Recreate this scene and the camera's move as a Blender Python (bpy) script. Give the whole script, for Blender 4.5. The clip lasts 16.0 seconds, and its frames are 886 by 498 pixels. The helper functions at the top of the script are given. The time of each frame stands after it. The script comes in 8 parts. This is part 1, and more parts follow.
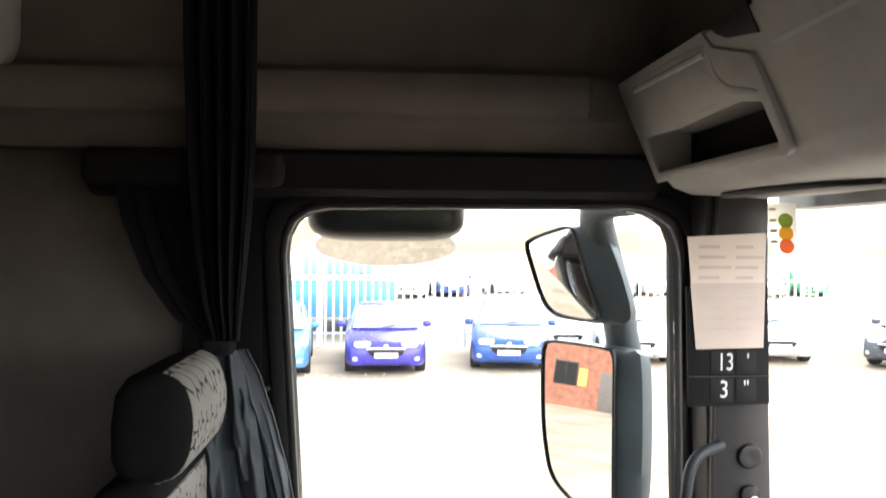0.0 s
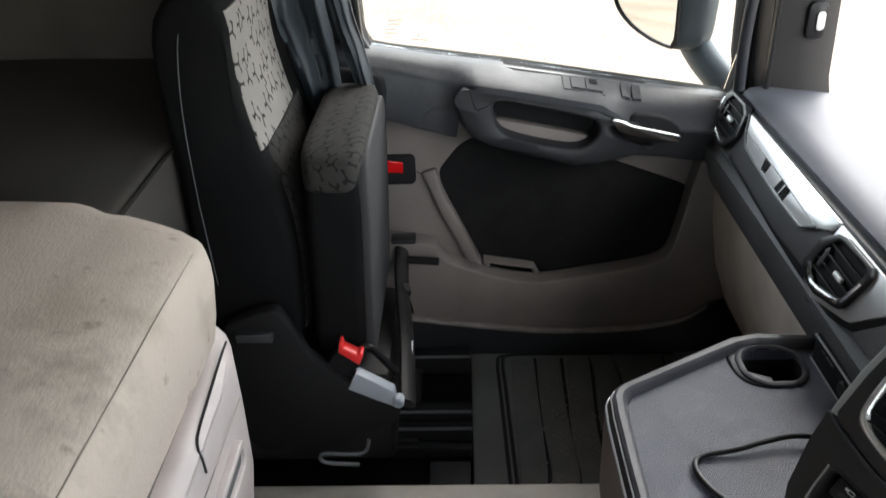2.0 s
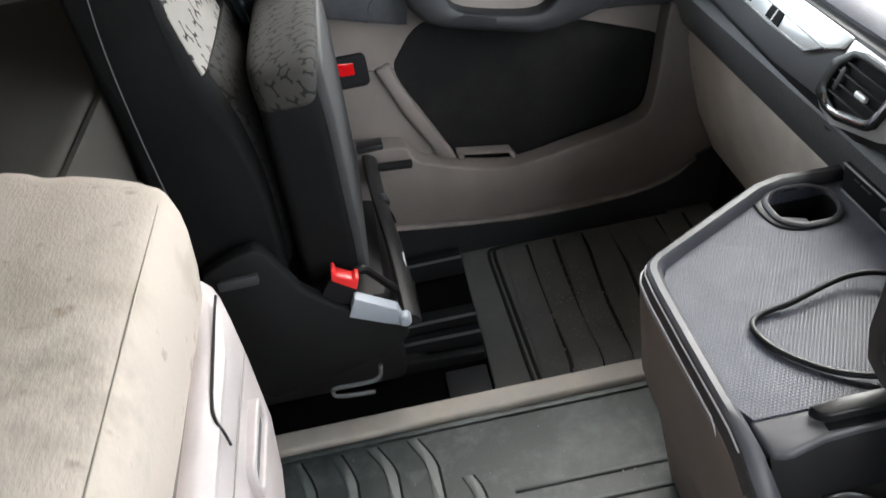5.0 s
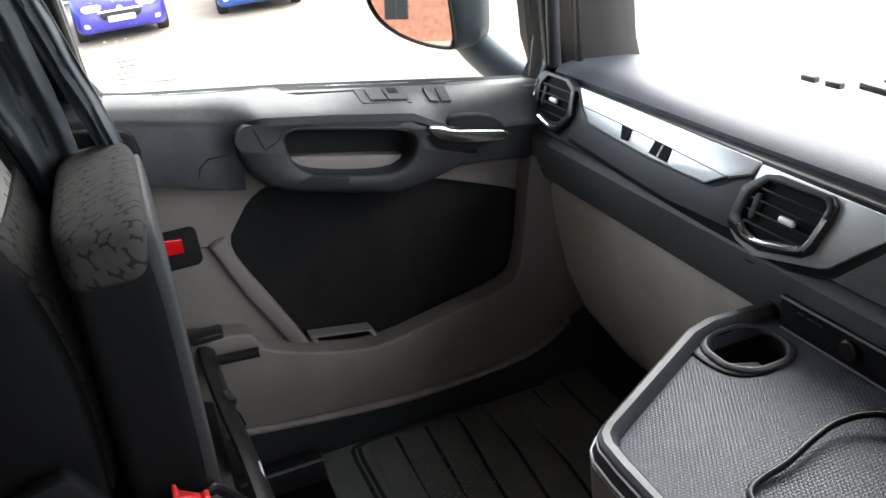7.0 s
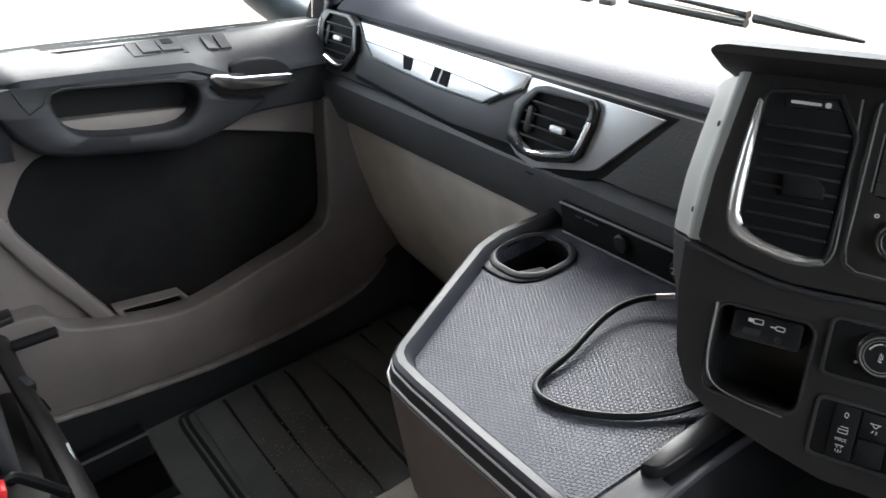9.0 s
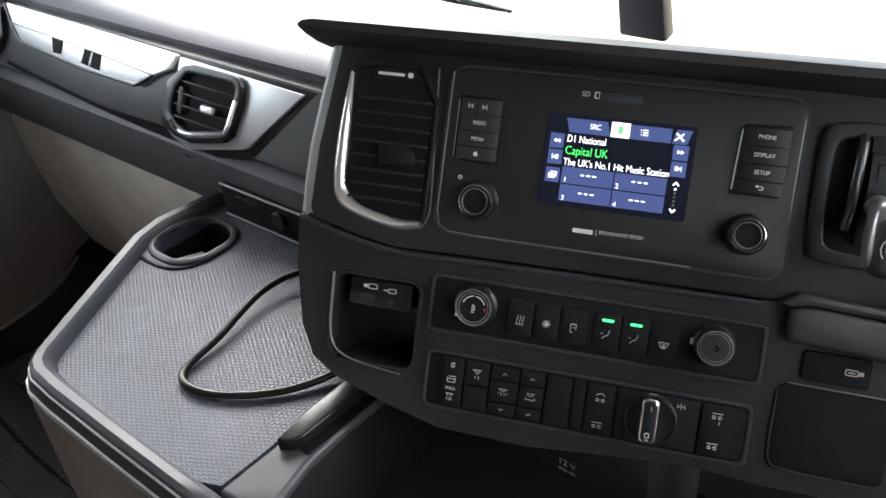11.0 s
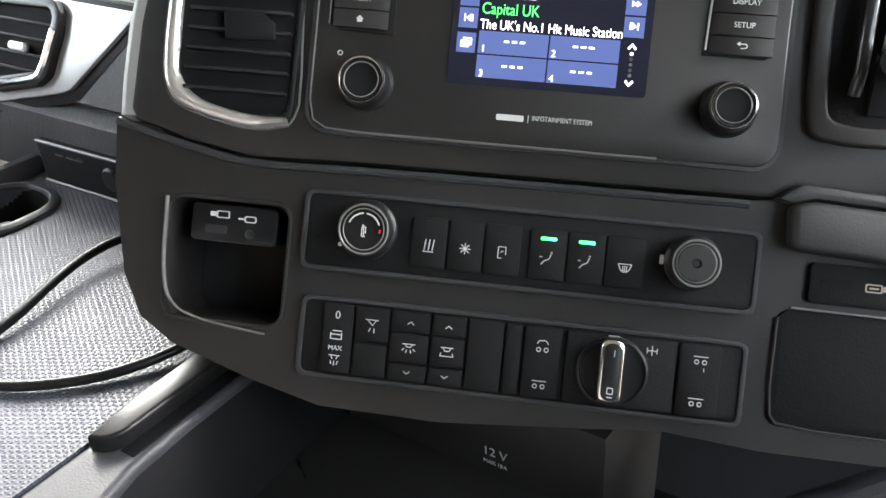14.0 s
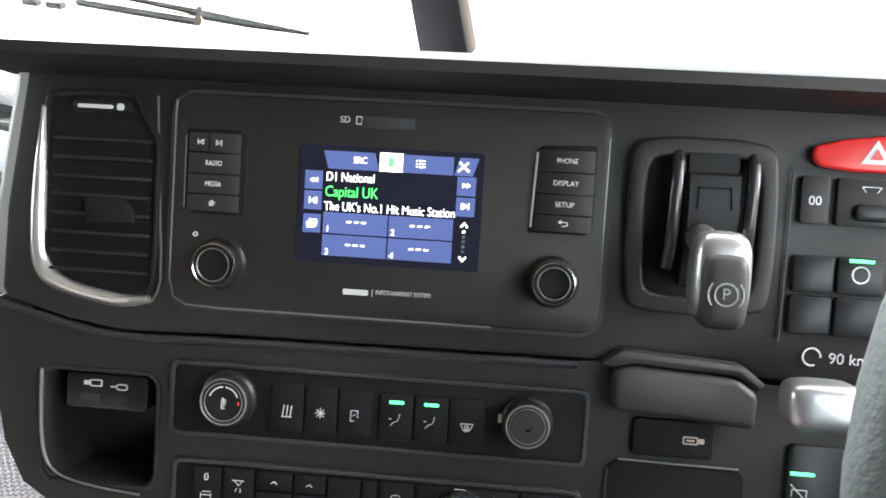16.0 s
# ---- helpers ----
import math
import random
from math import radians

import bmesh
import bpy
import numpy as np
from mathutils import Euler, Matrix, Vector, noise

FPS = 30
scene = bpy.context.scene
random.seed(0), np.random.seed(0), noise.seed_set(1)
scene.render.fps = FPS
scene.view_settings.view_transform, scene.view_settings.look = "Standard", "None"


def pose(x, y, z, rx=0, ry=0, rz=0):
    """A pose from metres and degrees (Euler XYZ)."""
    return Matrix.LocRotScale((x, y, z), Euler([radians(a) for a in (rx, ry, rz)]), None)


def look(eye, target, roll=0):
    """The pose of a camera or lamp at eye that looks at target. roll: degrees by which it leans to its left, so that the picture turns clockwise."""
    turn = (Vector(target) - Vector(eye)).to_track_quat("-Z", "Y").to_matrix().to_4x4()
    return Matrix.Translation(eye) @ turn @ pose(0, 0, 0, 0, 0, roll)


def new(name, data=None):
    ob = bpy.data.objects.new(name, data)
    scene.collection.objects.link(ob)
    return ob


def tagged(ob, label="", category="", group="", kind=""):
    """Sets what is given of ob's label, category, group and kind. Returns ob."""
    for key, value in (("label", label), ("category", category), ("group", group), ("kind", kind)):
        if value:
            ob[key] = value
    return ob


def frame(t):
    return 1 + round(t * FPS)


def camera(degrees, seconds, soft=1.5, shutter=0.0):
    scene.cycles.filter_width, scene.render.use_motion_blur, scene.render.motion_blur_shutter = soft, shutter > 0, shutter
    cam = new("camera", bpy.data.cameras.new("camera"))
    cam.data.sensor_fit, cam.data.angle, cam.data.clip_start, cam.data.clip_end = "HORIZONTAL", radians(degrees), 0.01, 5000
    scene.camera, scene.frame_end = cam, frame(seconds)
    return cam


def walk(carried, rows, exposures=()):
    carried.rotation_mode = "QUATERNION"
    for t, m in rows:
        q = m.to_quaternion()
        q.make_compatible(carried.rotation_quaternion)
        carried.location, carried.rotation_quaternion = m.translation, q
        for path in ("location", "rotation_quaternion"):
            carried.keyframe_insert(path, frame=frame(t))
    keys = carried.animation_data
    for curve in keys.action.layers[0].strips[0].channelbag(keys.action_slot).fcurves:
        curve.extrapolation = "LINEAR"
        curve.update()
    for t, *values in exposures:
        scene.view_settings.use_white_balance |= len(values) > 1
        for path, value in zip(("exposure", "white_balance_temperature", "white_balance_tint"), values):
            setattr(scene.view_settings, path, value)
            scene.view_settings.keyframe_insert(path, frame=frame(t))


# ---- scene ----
cam = camera(54.7, 16.0, shutter=0.2)
PATH = [
    (0, (0.0893, 0.1223, 1.166), (0.2177, 2.1189, 1.148), 0.5),
    (0.5, (0.0859, 0.1287, 1.14), (0.1437, 2.1035, 0.831), 0.3),
    (1, (0.0914, 0.1231, 1.114), (0.0992, 2.0438, 0.557), 0.2),
    (1.5, (0.1221, 0.0998, 1.079), (0.0829, 1.956, 0.336), -0.4),
    (2, (0.1196, 0.095, 1.082), (0.0685, 1.848, 0.121), -1.7),
    (2.5, (0.1203, 0.0919, 1.068), (0.0213, 1.7051, -0.11), -2.5),
    (3, (0.1138, 0.0876, 1.058), (-0.0262, 1.5402, -0.31), -3.5),
    (3.5, (0.1094, 0.084, 1.047), (-0.0548, 1.4014, -0.449), -5.8),
    (4, (0.0977, 0.0973, 1.037), (-0.0613, 1.4162, -0.458), -9.3),
    (4.5, (0.0812, 0.1413, 1.037), (0.007, 1.6262, -0.301), -11.3),
    (5, (0.0555, 0.2023, 1.029), (0.0972, 1.8238, -0.141), -10.9),
    (5.2, (0.0481, 0.2282, 1.014), (0.1215, 1.8927, -0.093), -10.9),
    (7.5, (-0.0147, 0.4148, 0.887), (0.6573, 2.1018, 0.049), -7.1),
    (8, (-0.0034, 0.3985, 0.881), (0.7282, 2.0401, 0.004), -7.6),
    (8.5, (0.0159, 0.3905, 0.869), (0.7964, 1.9715, -0.074), -8.7),
    (9, (0.042, 0.3706, 0.862), (0.8911, 1.8962, -0.114), -9.5),
    (9.5, (0.0646, 0.3471, 0.856), (1.0152, 1.7947, -0.144), -8.7),
    (10, (0.0922, 0.3221, 0.85), (1.1439, 1.6706, -0.188), -7.7),
    (10.2, (0.1031, 0.3109, 0.852), (1.195, 1.6119, -0.205), -7.2),
    (12.3, (0.1501, 0.2899, 0.819), (1.5039, 1.317, -0.236), -4.3),
    (12.5, (0.1566, 0.3033, 0.804), (1.5235, 1.331, -0.232), -4.0),
    (13, (0.1694, 0.3392, 0.751), (1.5788, 1.3504, -0.243), -2.2),
    (13.5, (0.1845, 0.3587, 0.71), (1.615, 1.3506, -0.276), -2.0),
    (14, (0.2017, 0.3689, 0.686), (1.6343, 1.3425, -0.314), -3.0),
    (14.5, (0.2133, 0.3647, 0.697), (1.6506, 1.3257, -0.309), -3.5),
    (15, (0.2296, 0.3479, 0.729), (1.6633, 1.3224, -0.268), -4.1),
    (15.5, (0.2389, 0.3409, 0.757), (1.6851, 1.2899, -0.247), -3.8),
    (16, (0.2617, 0.3184, 0.791), (1.7021, 1.2228, -0.26), -4.3),
]
EXPO = [(0.0, 2.75, 6420, 10), (0.3, 1.95, 6420, 10), (0.5, 1.83, 6420, 10), (1.0, 1.5, 6420, 10), (1.5, 1.75, 6420, 10), (2.0, 2.58, 6400, 10), (2.5, 2.95, 6420, 10), (3.0, 3.25, 6420, 10), (4.0, 3.3, 6420, 10), (5.0, 3.35, 6420, 10), (7.5, 2.75, 6250, 10), (9.0, 3.05, 6250, 10), (10.0, 3.12, 6250, 10), (12.5, 3.42, 6480, 10), (13.0, 3.48, 6480, 10), (13.5, 3.75, 6480, 10), (14.5, 4.2, 6480, 10), (15.5, 4.2, 6480, 10), (16.0, 4.0, 6480, 10)]
walk(cam, [(t, look(eye, target, roll)) for t, eye, target, roll in PATH], EXPO)

# ---- light ----
world = bpy.data.worlds.new("world")
scene.world = world
world.use_nodes = True
wn, wl = world.node_tree.nodes, world.node_tree.links
sky = wn.new("ShaderNodeTexSky")
sky.sky_type, sky.sun_disc = "NISHITA", False
sky.sun_elevation, sky.sun_rotation = radians(38), radians(150)
hsv = wn.new("ShaderNodeHueSaturation")
hsv.inputs["Saturation"].default_value = 0.25
wl.new(sky.outputs[0], hsv.inputs["Color"])
wl.new(hsv.outputs[0], wn["Background"].inputs[0])
wn["Background"].inputs[1].default_value = 0.15
sun = new("sun", bpy.data.lights.new("sun", "SUN"))
sun.data.energy, sun.data.angle, sun.data.color = 1.5, radians(45), (1.0, 0.96, 0.9)
sun.matrix_world = look((12, 20, 18), (0, 0, 0))


# ---- materials ----
def mat(name, col, rough=0.6, metal=0.0, var=0.15, scale=9.0, grain=0.15, gscale=600.0, dist=0.0006, spec=0.5,
        emit=None, power=0.0, stretch=(1, 1, 1), dust=None, dust_amt=0.0, dscale=5.0):
    """Plain surface: base colour with broad patches, fine grain in bump and roughness, and a film of dust."""
    m = bpy.data.materials.new(name)
    m.use_nodes = True
    nt = m.node_tree
    b = nt.nodes["Principled BSDF"]
    b.inputs["Metallic"].default_value = metal
    b.inputs["Specular IOR Level"].default_value = spec
    tc = nt.nodes.new("ShaderNodeTexCoord")
    mp = nt.nodes.new("ShaderNodeMapping")
    mp.inputs["Scale"].default_value = stretch
    nt.links.new(tc.outputs["Object"], mp.inputs[0])
    n1 = nt.nodes.new("ShaderNodeTexNoise")
    n1.inputs["Scale"].default_value, n1.inputs["Detail"].default_value = scale, 6
    nt.links.new(mp.outputs[0], n1.inputs[0])
    cr = nt.nodes.new("ShaderNodeValToRGB")
    cr.color_ramp.elements[0].position, cr.color_ramp.elements[1].position = 0.3, 0.7
    cr.color_ramp.elements[0].color = (*[c * (1 - var) for c in col], 1)
    cr.color_ramp.elements[1].color = (*[min(1, c * (1 + var)) for c in col], 1)
    nt.links.new(n1.outputs[0], cr.inputs[0])
    colour = cr.outputs[0]
    if dust:
        n3 = nt.nodes.new("ShaderNodeTexNoise")
        n3.inputs["Scale"].default_value, n3.inputs["Detail"].default_value = dscale, 8
        n3.inputs["Roughness"].default_value = 0.7
        nt.links.new(mp.outputs[0], n3.inputs[0])
        r3 = nt.nodes.new("ShaderNodeValToRGB")
        r3.color_ramp.elements[0].position, r3.color_ramp.elements[1].position = 0.48, 0.72
        r3.color_ramp.elements[1].color = (dust_amt, dust_amt, dust_amt, 1)
        r3.color_ramp.elements[0].color = (0, 0, 0, 1)
        nt.links.new(n3.outputs[0], r3.inputs[0])
        mx = nt.nodes.new("ShaderNodeMix")
        mx.data_type = "RGBA"
        nt.links.new(r3.outputs[0], mx.inputs[0])
        nt.links.new(colour, mx.inputs[6])
        mx.inputs[7].default_value = (*dust, 1)
        colour = mx.outputs[2]
    nt.links.new(colour, b.inputs["Base Color"])
    n2 = nt.nodes.new("ShaderNodeTexNoise")
    n2.inputs["Scale"].default_value, n2.inputs["Detail"].default_value = gscale, 2
    nt.links.new(mp.outputs[0], n2.inputs[0])
    if grain:
        bp = nt.nodes.new("ShaderNodeBump")
        bp.inputs["Strength"].default_value, bp.inputs["Distance"].default_value = grain, dist
        nt.links.new(n2.outputs[0], bp.inputs["Height"])
        nt.links.new(bp.outputs[0], b.inputs["Normal"])
    mr = nt.nodes.new("ShaderNodeMapRange")
    mr.inputs[3].default_value, mr.inputs[4].default_value = max(0.02, rough - 0.08), min(1, rough + 0.08)
    nt.links.new(n1.outputs[0], mr.inputs[0])
    nt.links.new(mr.outputs[0], b.inputs["Roughness"])
    if emit:
        b.inputs["Emission Color"].default_value = (*emit, 1)
        b.inputs["Emission Strength"].default_value = power
    return m


M = {}
M["black"] = mat("black_plastic", (0.0200, 0.0182, 0.0178), 0.50, spec=0.36, grain=0.14, gscale=900, dust=(0.045, 0.045, 0.045), dust_amt=0.25)
M["slat"] = mat("vent_slat_plastic", (0.017, 0.017, 0.0175), 0.5, spec=0.35, grain=0.1)
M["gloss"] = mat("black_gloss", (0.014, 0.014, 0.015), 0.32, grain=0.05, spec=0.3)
M["facing"] = mat("grey_metal_paint", (0.14, 0.14, 0.146), 0.40, 0.3, var=0.06, grain=0.15, gscale=900)
M["surround"] = mat("silver_grey_paint", (0.66, 0.66, 0.67), 0.38, 0.7, var=0.06, grain=0.15, gscale=900)
M["pinstripe"] = mat("pinstripe_silver", (0.60, 0.60, 0.61), 0.4, 0.1, var=0.08, grain=0.05)
M["moulding"] = mat("silver_moulding", (0.80, 0.79, 0.77), 0.30, 0.8, var=0.1, scale=30, grain=0.1)
M["pocket"] = mat("map_pocket_felt", (0.0105, 0.0105, 0.011), 0.95, spec=0.1, grain=0.8, gscale=500, dist=0.001, dust=(0.03, 0.029, 0.028), dust_amt=0.4, dscale=6)
M["soft"] = mat("soft_dash_plastic", (0.115, 0.117, 0.138), 0.56, spec=0.36, grain=0.5, gscale=500, dist=0.001, dust=(0.12, 0.12, 0.12), dust_amt=0.2)
M["sill"] = mat("door_top_plastic", (0.018, 0.020, 0.025), 0.48, spec=0.32, grain=0.5, gscale=500, dust=(0.14, 0.14, 0.14), dust_amt=0.25)
M["dark"] = mat("dark_grey_plastic", (0.033, 0.034, 0.037), 0.52, spec=0.36, grain=0.4, gscale=600)
M["doordark"] = mat("door_panel_plastic", (0.020, 0.0205, 0.023), 0.50, spec=0.28, grain=0.4, gscale=600, dust=(0.05, 0.05, 0.05), dust_amt=0.15)
M["conrim"] = mat("console_rim_plastic", (0.046, 0.046, 0.054), 0.40, spec=0.45, grain=0.3, gscale=700, dust=(0.10, 0.10, 0.11), dust_amt=0.25)
M["strip"] = mat("scuffed_sill_strip", (0.17, 0.15, 0.14), 0.5, grain=0.4, gscale=200, dust=(0.34, 0.30, 0.26), dust_amt=0.5, dscale=9)
M["brown"] = mat("door_brown_plastic", (0.145, 0.126, 0.116), 0.6, grain=0.4, gscale=500)
M["beige"] = mat("beige_plastic", (0.77, 0.71, 0.63), 0.6, grain=0.4, gscale=500)
M["bunk"] = mat("grey_locker_plastic", (0.46, 0.41, 0.40), 0.5, grain=0.2, gscale=600, dust=(0.3, 0.27, 0.25), dust_amt=0.3)
M["liner"] = mat("headliner_fabric", (0.125, 0.106, 0.088), 0.9, grain=0.6, gscale=900, dist=0.001)
M["liner_low"] = mat("lower_wall_fabric", (0.095, 0.084, 0.073), 0.9, grain=0.6, gscale=900, dist=0.001)
M["liner_dark"] = mat("dark_wall_carpet", (0.046, 0.043, 0.042), 0.95, grain=0.8, gscale=700, dist=0.001)
M["over"] = mat("overhead_plastic", (0.33, 0.315, 0.292), 0.55, grain=0.4, gscale=500)
M["rubber"] = mat("rubber_mat", (0.033, 0.040, 0.040), 0.5, grain=0.5, gscale=400, dust=(0.20, 0.225, 0.225), dust_amt=0.6, dscale=5)
M["pmat"] = mat("footwell_mat", (0.150, 0.155, 0.150), 0.36, grain=0.5, gscale=300, dust=(0.15, 0.145, 0.13), dust_amt=0.5, dscale=26)
M["lip"] = mat("tunnel_edge_trim", (0.30, 0.275, 0.25), 0.6, grain=0.4, gscale=200, dust=(0.4, 0.34, 0.27), dust_amt=0.6, dscale=14)
M["chrome"] = mat("chrome", (0.72, 0.72, 0.72), 0.16, 1.0, grain=0.02)
M["satin"] = mat("satin_silver", (0.84, 0.84, 0.84), 0.48, 0.5, grain=0.1)
M["cheekside"] = mat("satin_panel_side", (0.29, 0.292, 0.280), 0.42, 0.0, grain=0.1)
M["trim"] = mat("brushed_trim", (0.95, 0.95, 0.96), 0.30, 0.6, grain=0.15, stretch=(1, 0.1, 1))
M["cheek"] = mat("panel_side_grey", (0.20, 0.20, 0.19), 0.4, 0.3, grain=0.15)
M["fabric"] = mat("black_seat_cloth", (0.0075, 0.0075, 0.008), 0.95, spec=0.05, grain=0.9, gscale=800, dist=0.0012, dust=(0.018, 0.0175, 0.017), dust_amt=0.3, dscale=6)
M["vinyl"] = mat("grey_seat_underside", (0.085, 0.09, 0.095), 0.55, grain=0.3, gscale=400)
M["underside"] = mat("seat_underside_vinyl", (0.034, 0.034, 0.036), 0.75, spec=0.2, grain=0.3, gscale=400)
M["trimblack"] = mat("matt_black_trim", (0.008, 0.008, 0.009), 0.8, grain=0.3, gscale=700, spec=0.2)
M["lining"] = mat("curtain_lining", (0.034, 0.041, 0.049), 0.55, spec=0.3, var=0.25, scale=7, grain=0.3, gscale=500, dist=0.0008)
M["curtain"] = mat("curtain_cloth", (0.007, 0.0075, 0.009), 0.9, spec=0.12, grain=0.4, gscale=600, dist=0.0008)
M["red"] = mat("red_plastic", (0.75, 0.03, 0.03), 0.3, grain=0.05)
M["reflector"] = mat("red_reflector", (0.55, 0.006, 0.008), 0.12, grain=0.3, gscale=300)
M["paper"] = mat("paper", (0.66, 0.55, 0.47), 0.8, var=0.08, grain=0.1)
M["sleeve"] = mat("sleeved_paper", (0.52, 0.42, 0.36), 0.4, var=0.1, grain=0.1)
M["ink"] = mat("printed_ink", (0.50, 0.42, 0.37), 0.8, grain=0.0)
M["white"] = mat("white_print", (0.7, 0.7, 0.7), 0.6, grain=0.0)
M["tyre"] = mat("tyre_rubber", (0.02, 0.02, 0.02), 0.8, grain=0.4, gscale=200)
M["ground"] = mat("dirt_ground", (0.34, 0.27, 0.20), 0.95, var=0.34, scale=0.45, grain=0.6, gscale=14, dist=0.025, dust=(0.50, 0.42, 0.345), dust_amt=0.5, dscale=16)
M["stone"] = mat("yard_stone", (0.50, 0.43, 0.35), 0.9, var=0.5, scale=3.0, grain=0.3, gscale=60)
M["ceil"] = mat("pale_headliner", (0.62, 0.58, 0.52), 0.9, grain=0.5, gscale=700)
M["knobsilver"] = mat("knob_silver", (0.42, 0.42, 0.42), 0.3, 0.8, grain=0.05)
M["lidgrey"] = mat("lid_grey_plastic", (0.020, 0.019, 0.019), 0.55, grain=0.3, gscale=700)
# Bunk cloth made nearly black: shade behind the seat put into its colour.
M["mattress"] = mat("shaded_mattress_cloth", (0.042, 0.037, 0.032), 0.95, grain=0.6, gscale=600)
M["conbrown"] = mat("console_brown_plastic", (0.140, 0.114, 0.099), 0.55, grain=0.4, gscale=500)
M["rib"] = mat("worn_mat_rib", (0.135, 0.140, 0.136), 0.36, grain=0.4, gscale=300, dust=(0.2, 0.19, 0.17), dust_amt=0.6, dscale=20)
M["ridge"] = mat("rubber_ridge", (0.052, 0.062, 0.062), 0.5, grain=0.5, gscale=400, dust=(0.15, 0.17, 0.17), dust_amt=0.5, dscale=6)
M["leather"] = mat("wheel_leather", (0.10, 0.115, 0.12), 0.5, grain=0.6, gscale=350, dist=0.001)
M["dashlow"] = mat("grained_dash_plastic", (0.105, 0.108, 0.110), 0.5, grain=0.8, gscale=260, dist=0.0012)
# Near-black without specular: the shade under the seat held in the colour.
M["seat_shade"] = mat("under_seat_shade_black", (0.006, 0.006, 0.006), 1.0, spec=0.0, grain=0.5, gscale=500)
M["railgloss"] = mat("polished_black_rail", (0.03, 0.03, 0.032), 0.14, grain=0.02)
M["cup"] = mat("cup_holder_plastic", (0.03, 0.03, 0.031), 0.28, grain=0.1)
M["shield"] = mat("seat_shield_plastic", (0.0075, 0.0075, 0.008), 0.65, spec=0.18, grain=0.3, gscale=700)
M["steel"] = mat("pale_painted_steel", (0.30, 0.33, 0.37), 0.42, var=0.12, grain=0.2, gscale=300)
M["seam"] = mat("seam_thread", (0.34, 0.30, 0.25), 0.9, grain=0.0)
M["armtrim"] = mat("armrest_edge_plastic", (0.050, 0.056, 0.056), 0.55, grain=0.4, gscale=500)
M["fence"] = mat("galvanised_steel", (0.62, 0.64, 0.66), 0.5, 0.3, grain=0.2, gscale=30)
M["brick"] = mat("red_brick", (0.33, 0.135, 0.09), 0.85, var=0.3, scale=3, grain=0.5, gscale=40, dist=0.01)
M["hill"] = mat("dry_grass_hill", (0.34, 0.26, 0.13), 0.95, var=0.4, scale=0.03, grain=0.0)
M["mirror"] = mat("mirror_glass", (0.66, 0.66, 0.65), 0.02, 1.0, var=0.0, grain=0.0)
nt = M["mirror"].node_tree
nt.links.remove(nt.nodes["Principled BSDF"].inputs["Roughness"].links[0])
nt.nodes["Principled BSDF"].inputs["Roughness"].default_value = 0.0
M["mirror_box"] = mat("mirror_housing", (0.075, 0.092, 0.105), 0.5, grain=0.3, gscale=300)
M["led"] = mat("green_led", (0.05, 0.5, 0.1), 0.4, emit=(0.06, 1.0, 0.2), power=0.35, grain=0)
M["scr_blue"] = mat("screen_blue", (0.03, 0.04, 0.1), 0.3, var=0, emit=(0.0075, 0.0105, 0.027), power=1.0, grain=0)
M["scr_black"] = mat("screen_black", (0.006, 0.006, 0.008), 0.2, var=0, emit=(0.0008, 0.0009, 0.0018), power=1.0, grain=0)
M["scr_white"] = mat("screen_white", (0.5, 0.5, 0.5), 0.3, var=0, emit=(1, 1, 1), power=0.22, grain=0)
M["scr_green"] = mat("screen_green", (0.1, 0.4, 0.1), 0.3, var=0, emit=(0.06, 0.75, 0.12), power=0.2, grain=0)


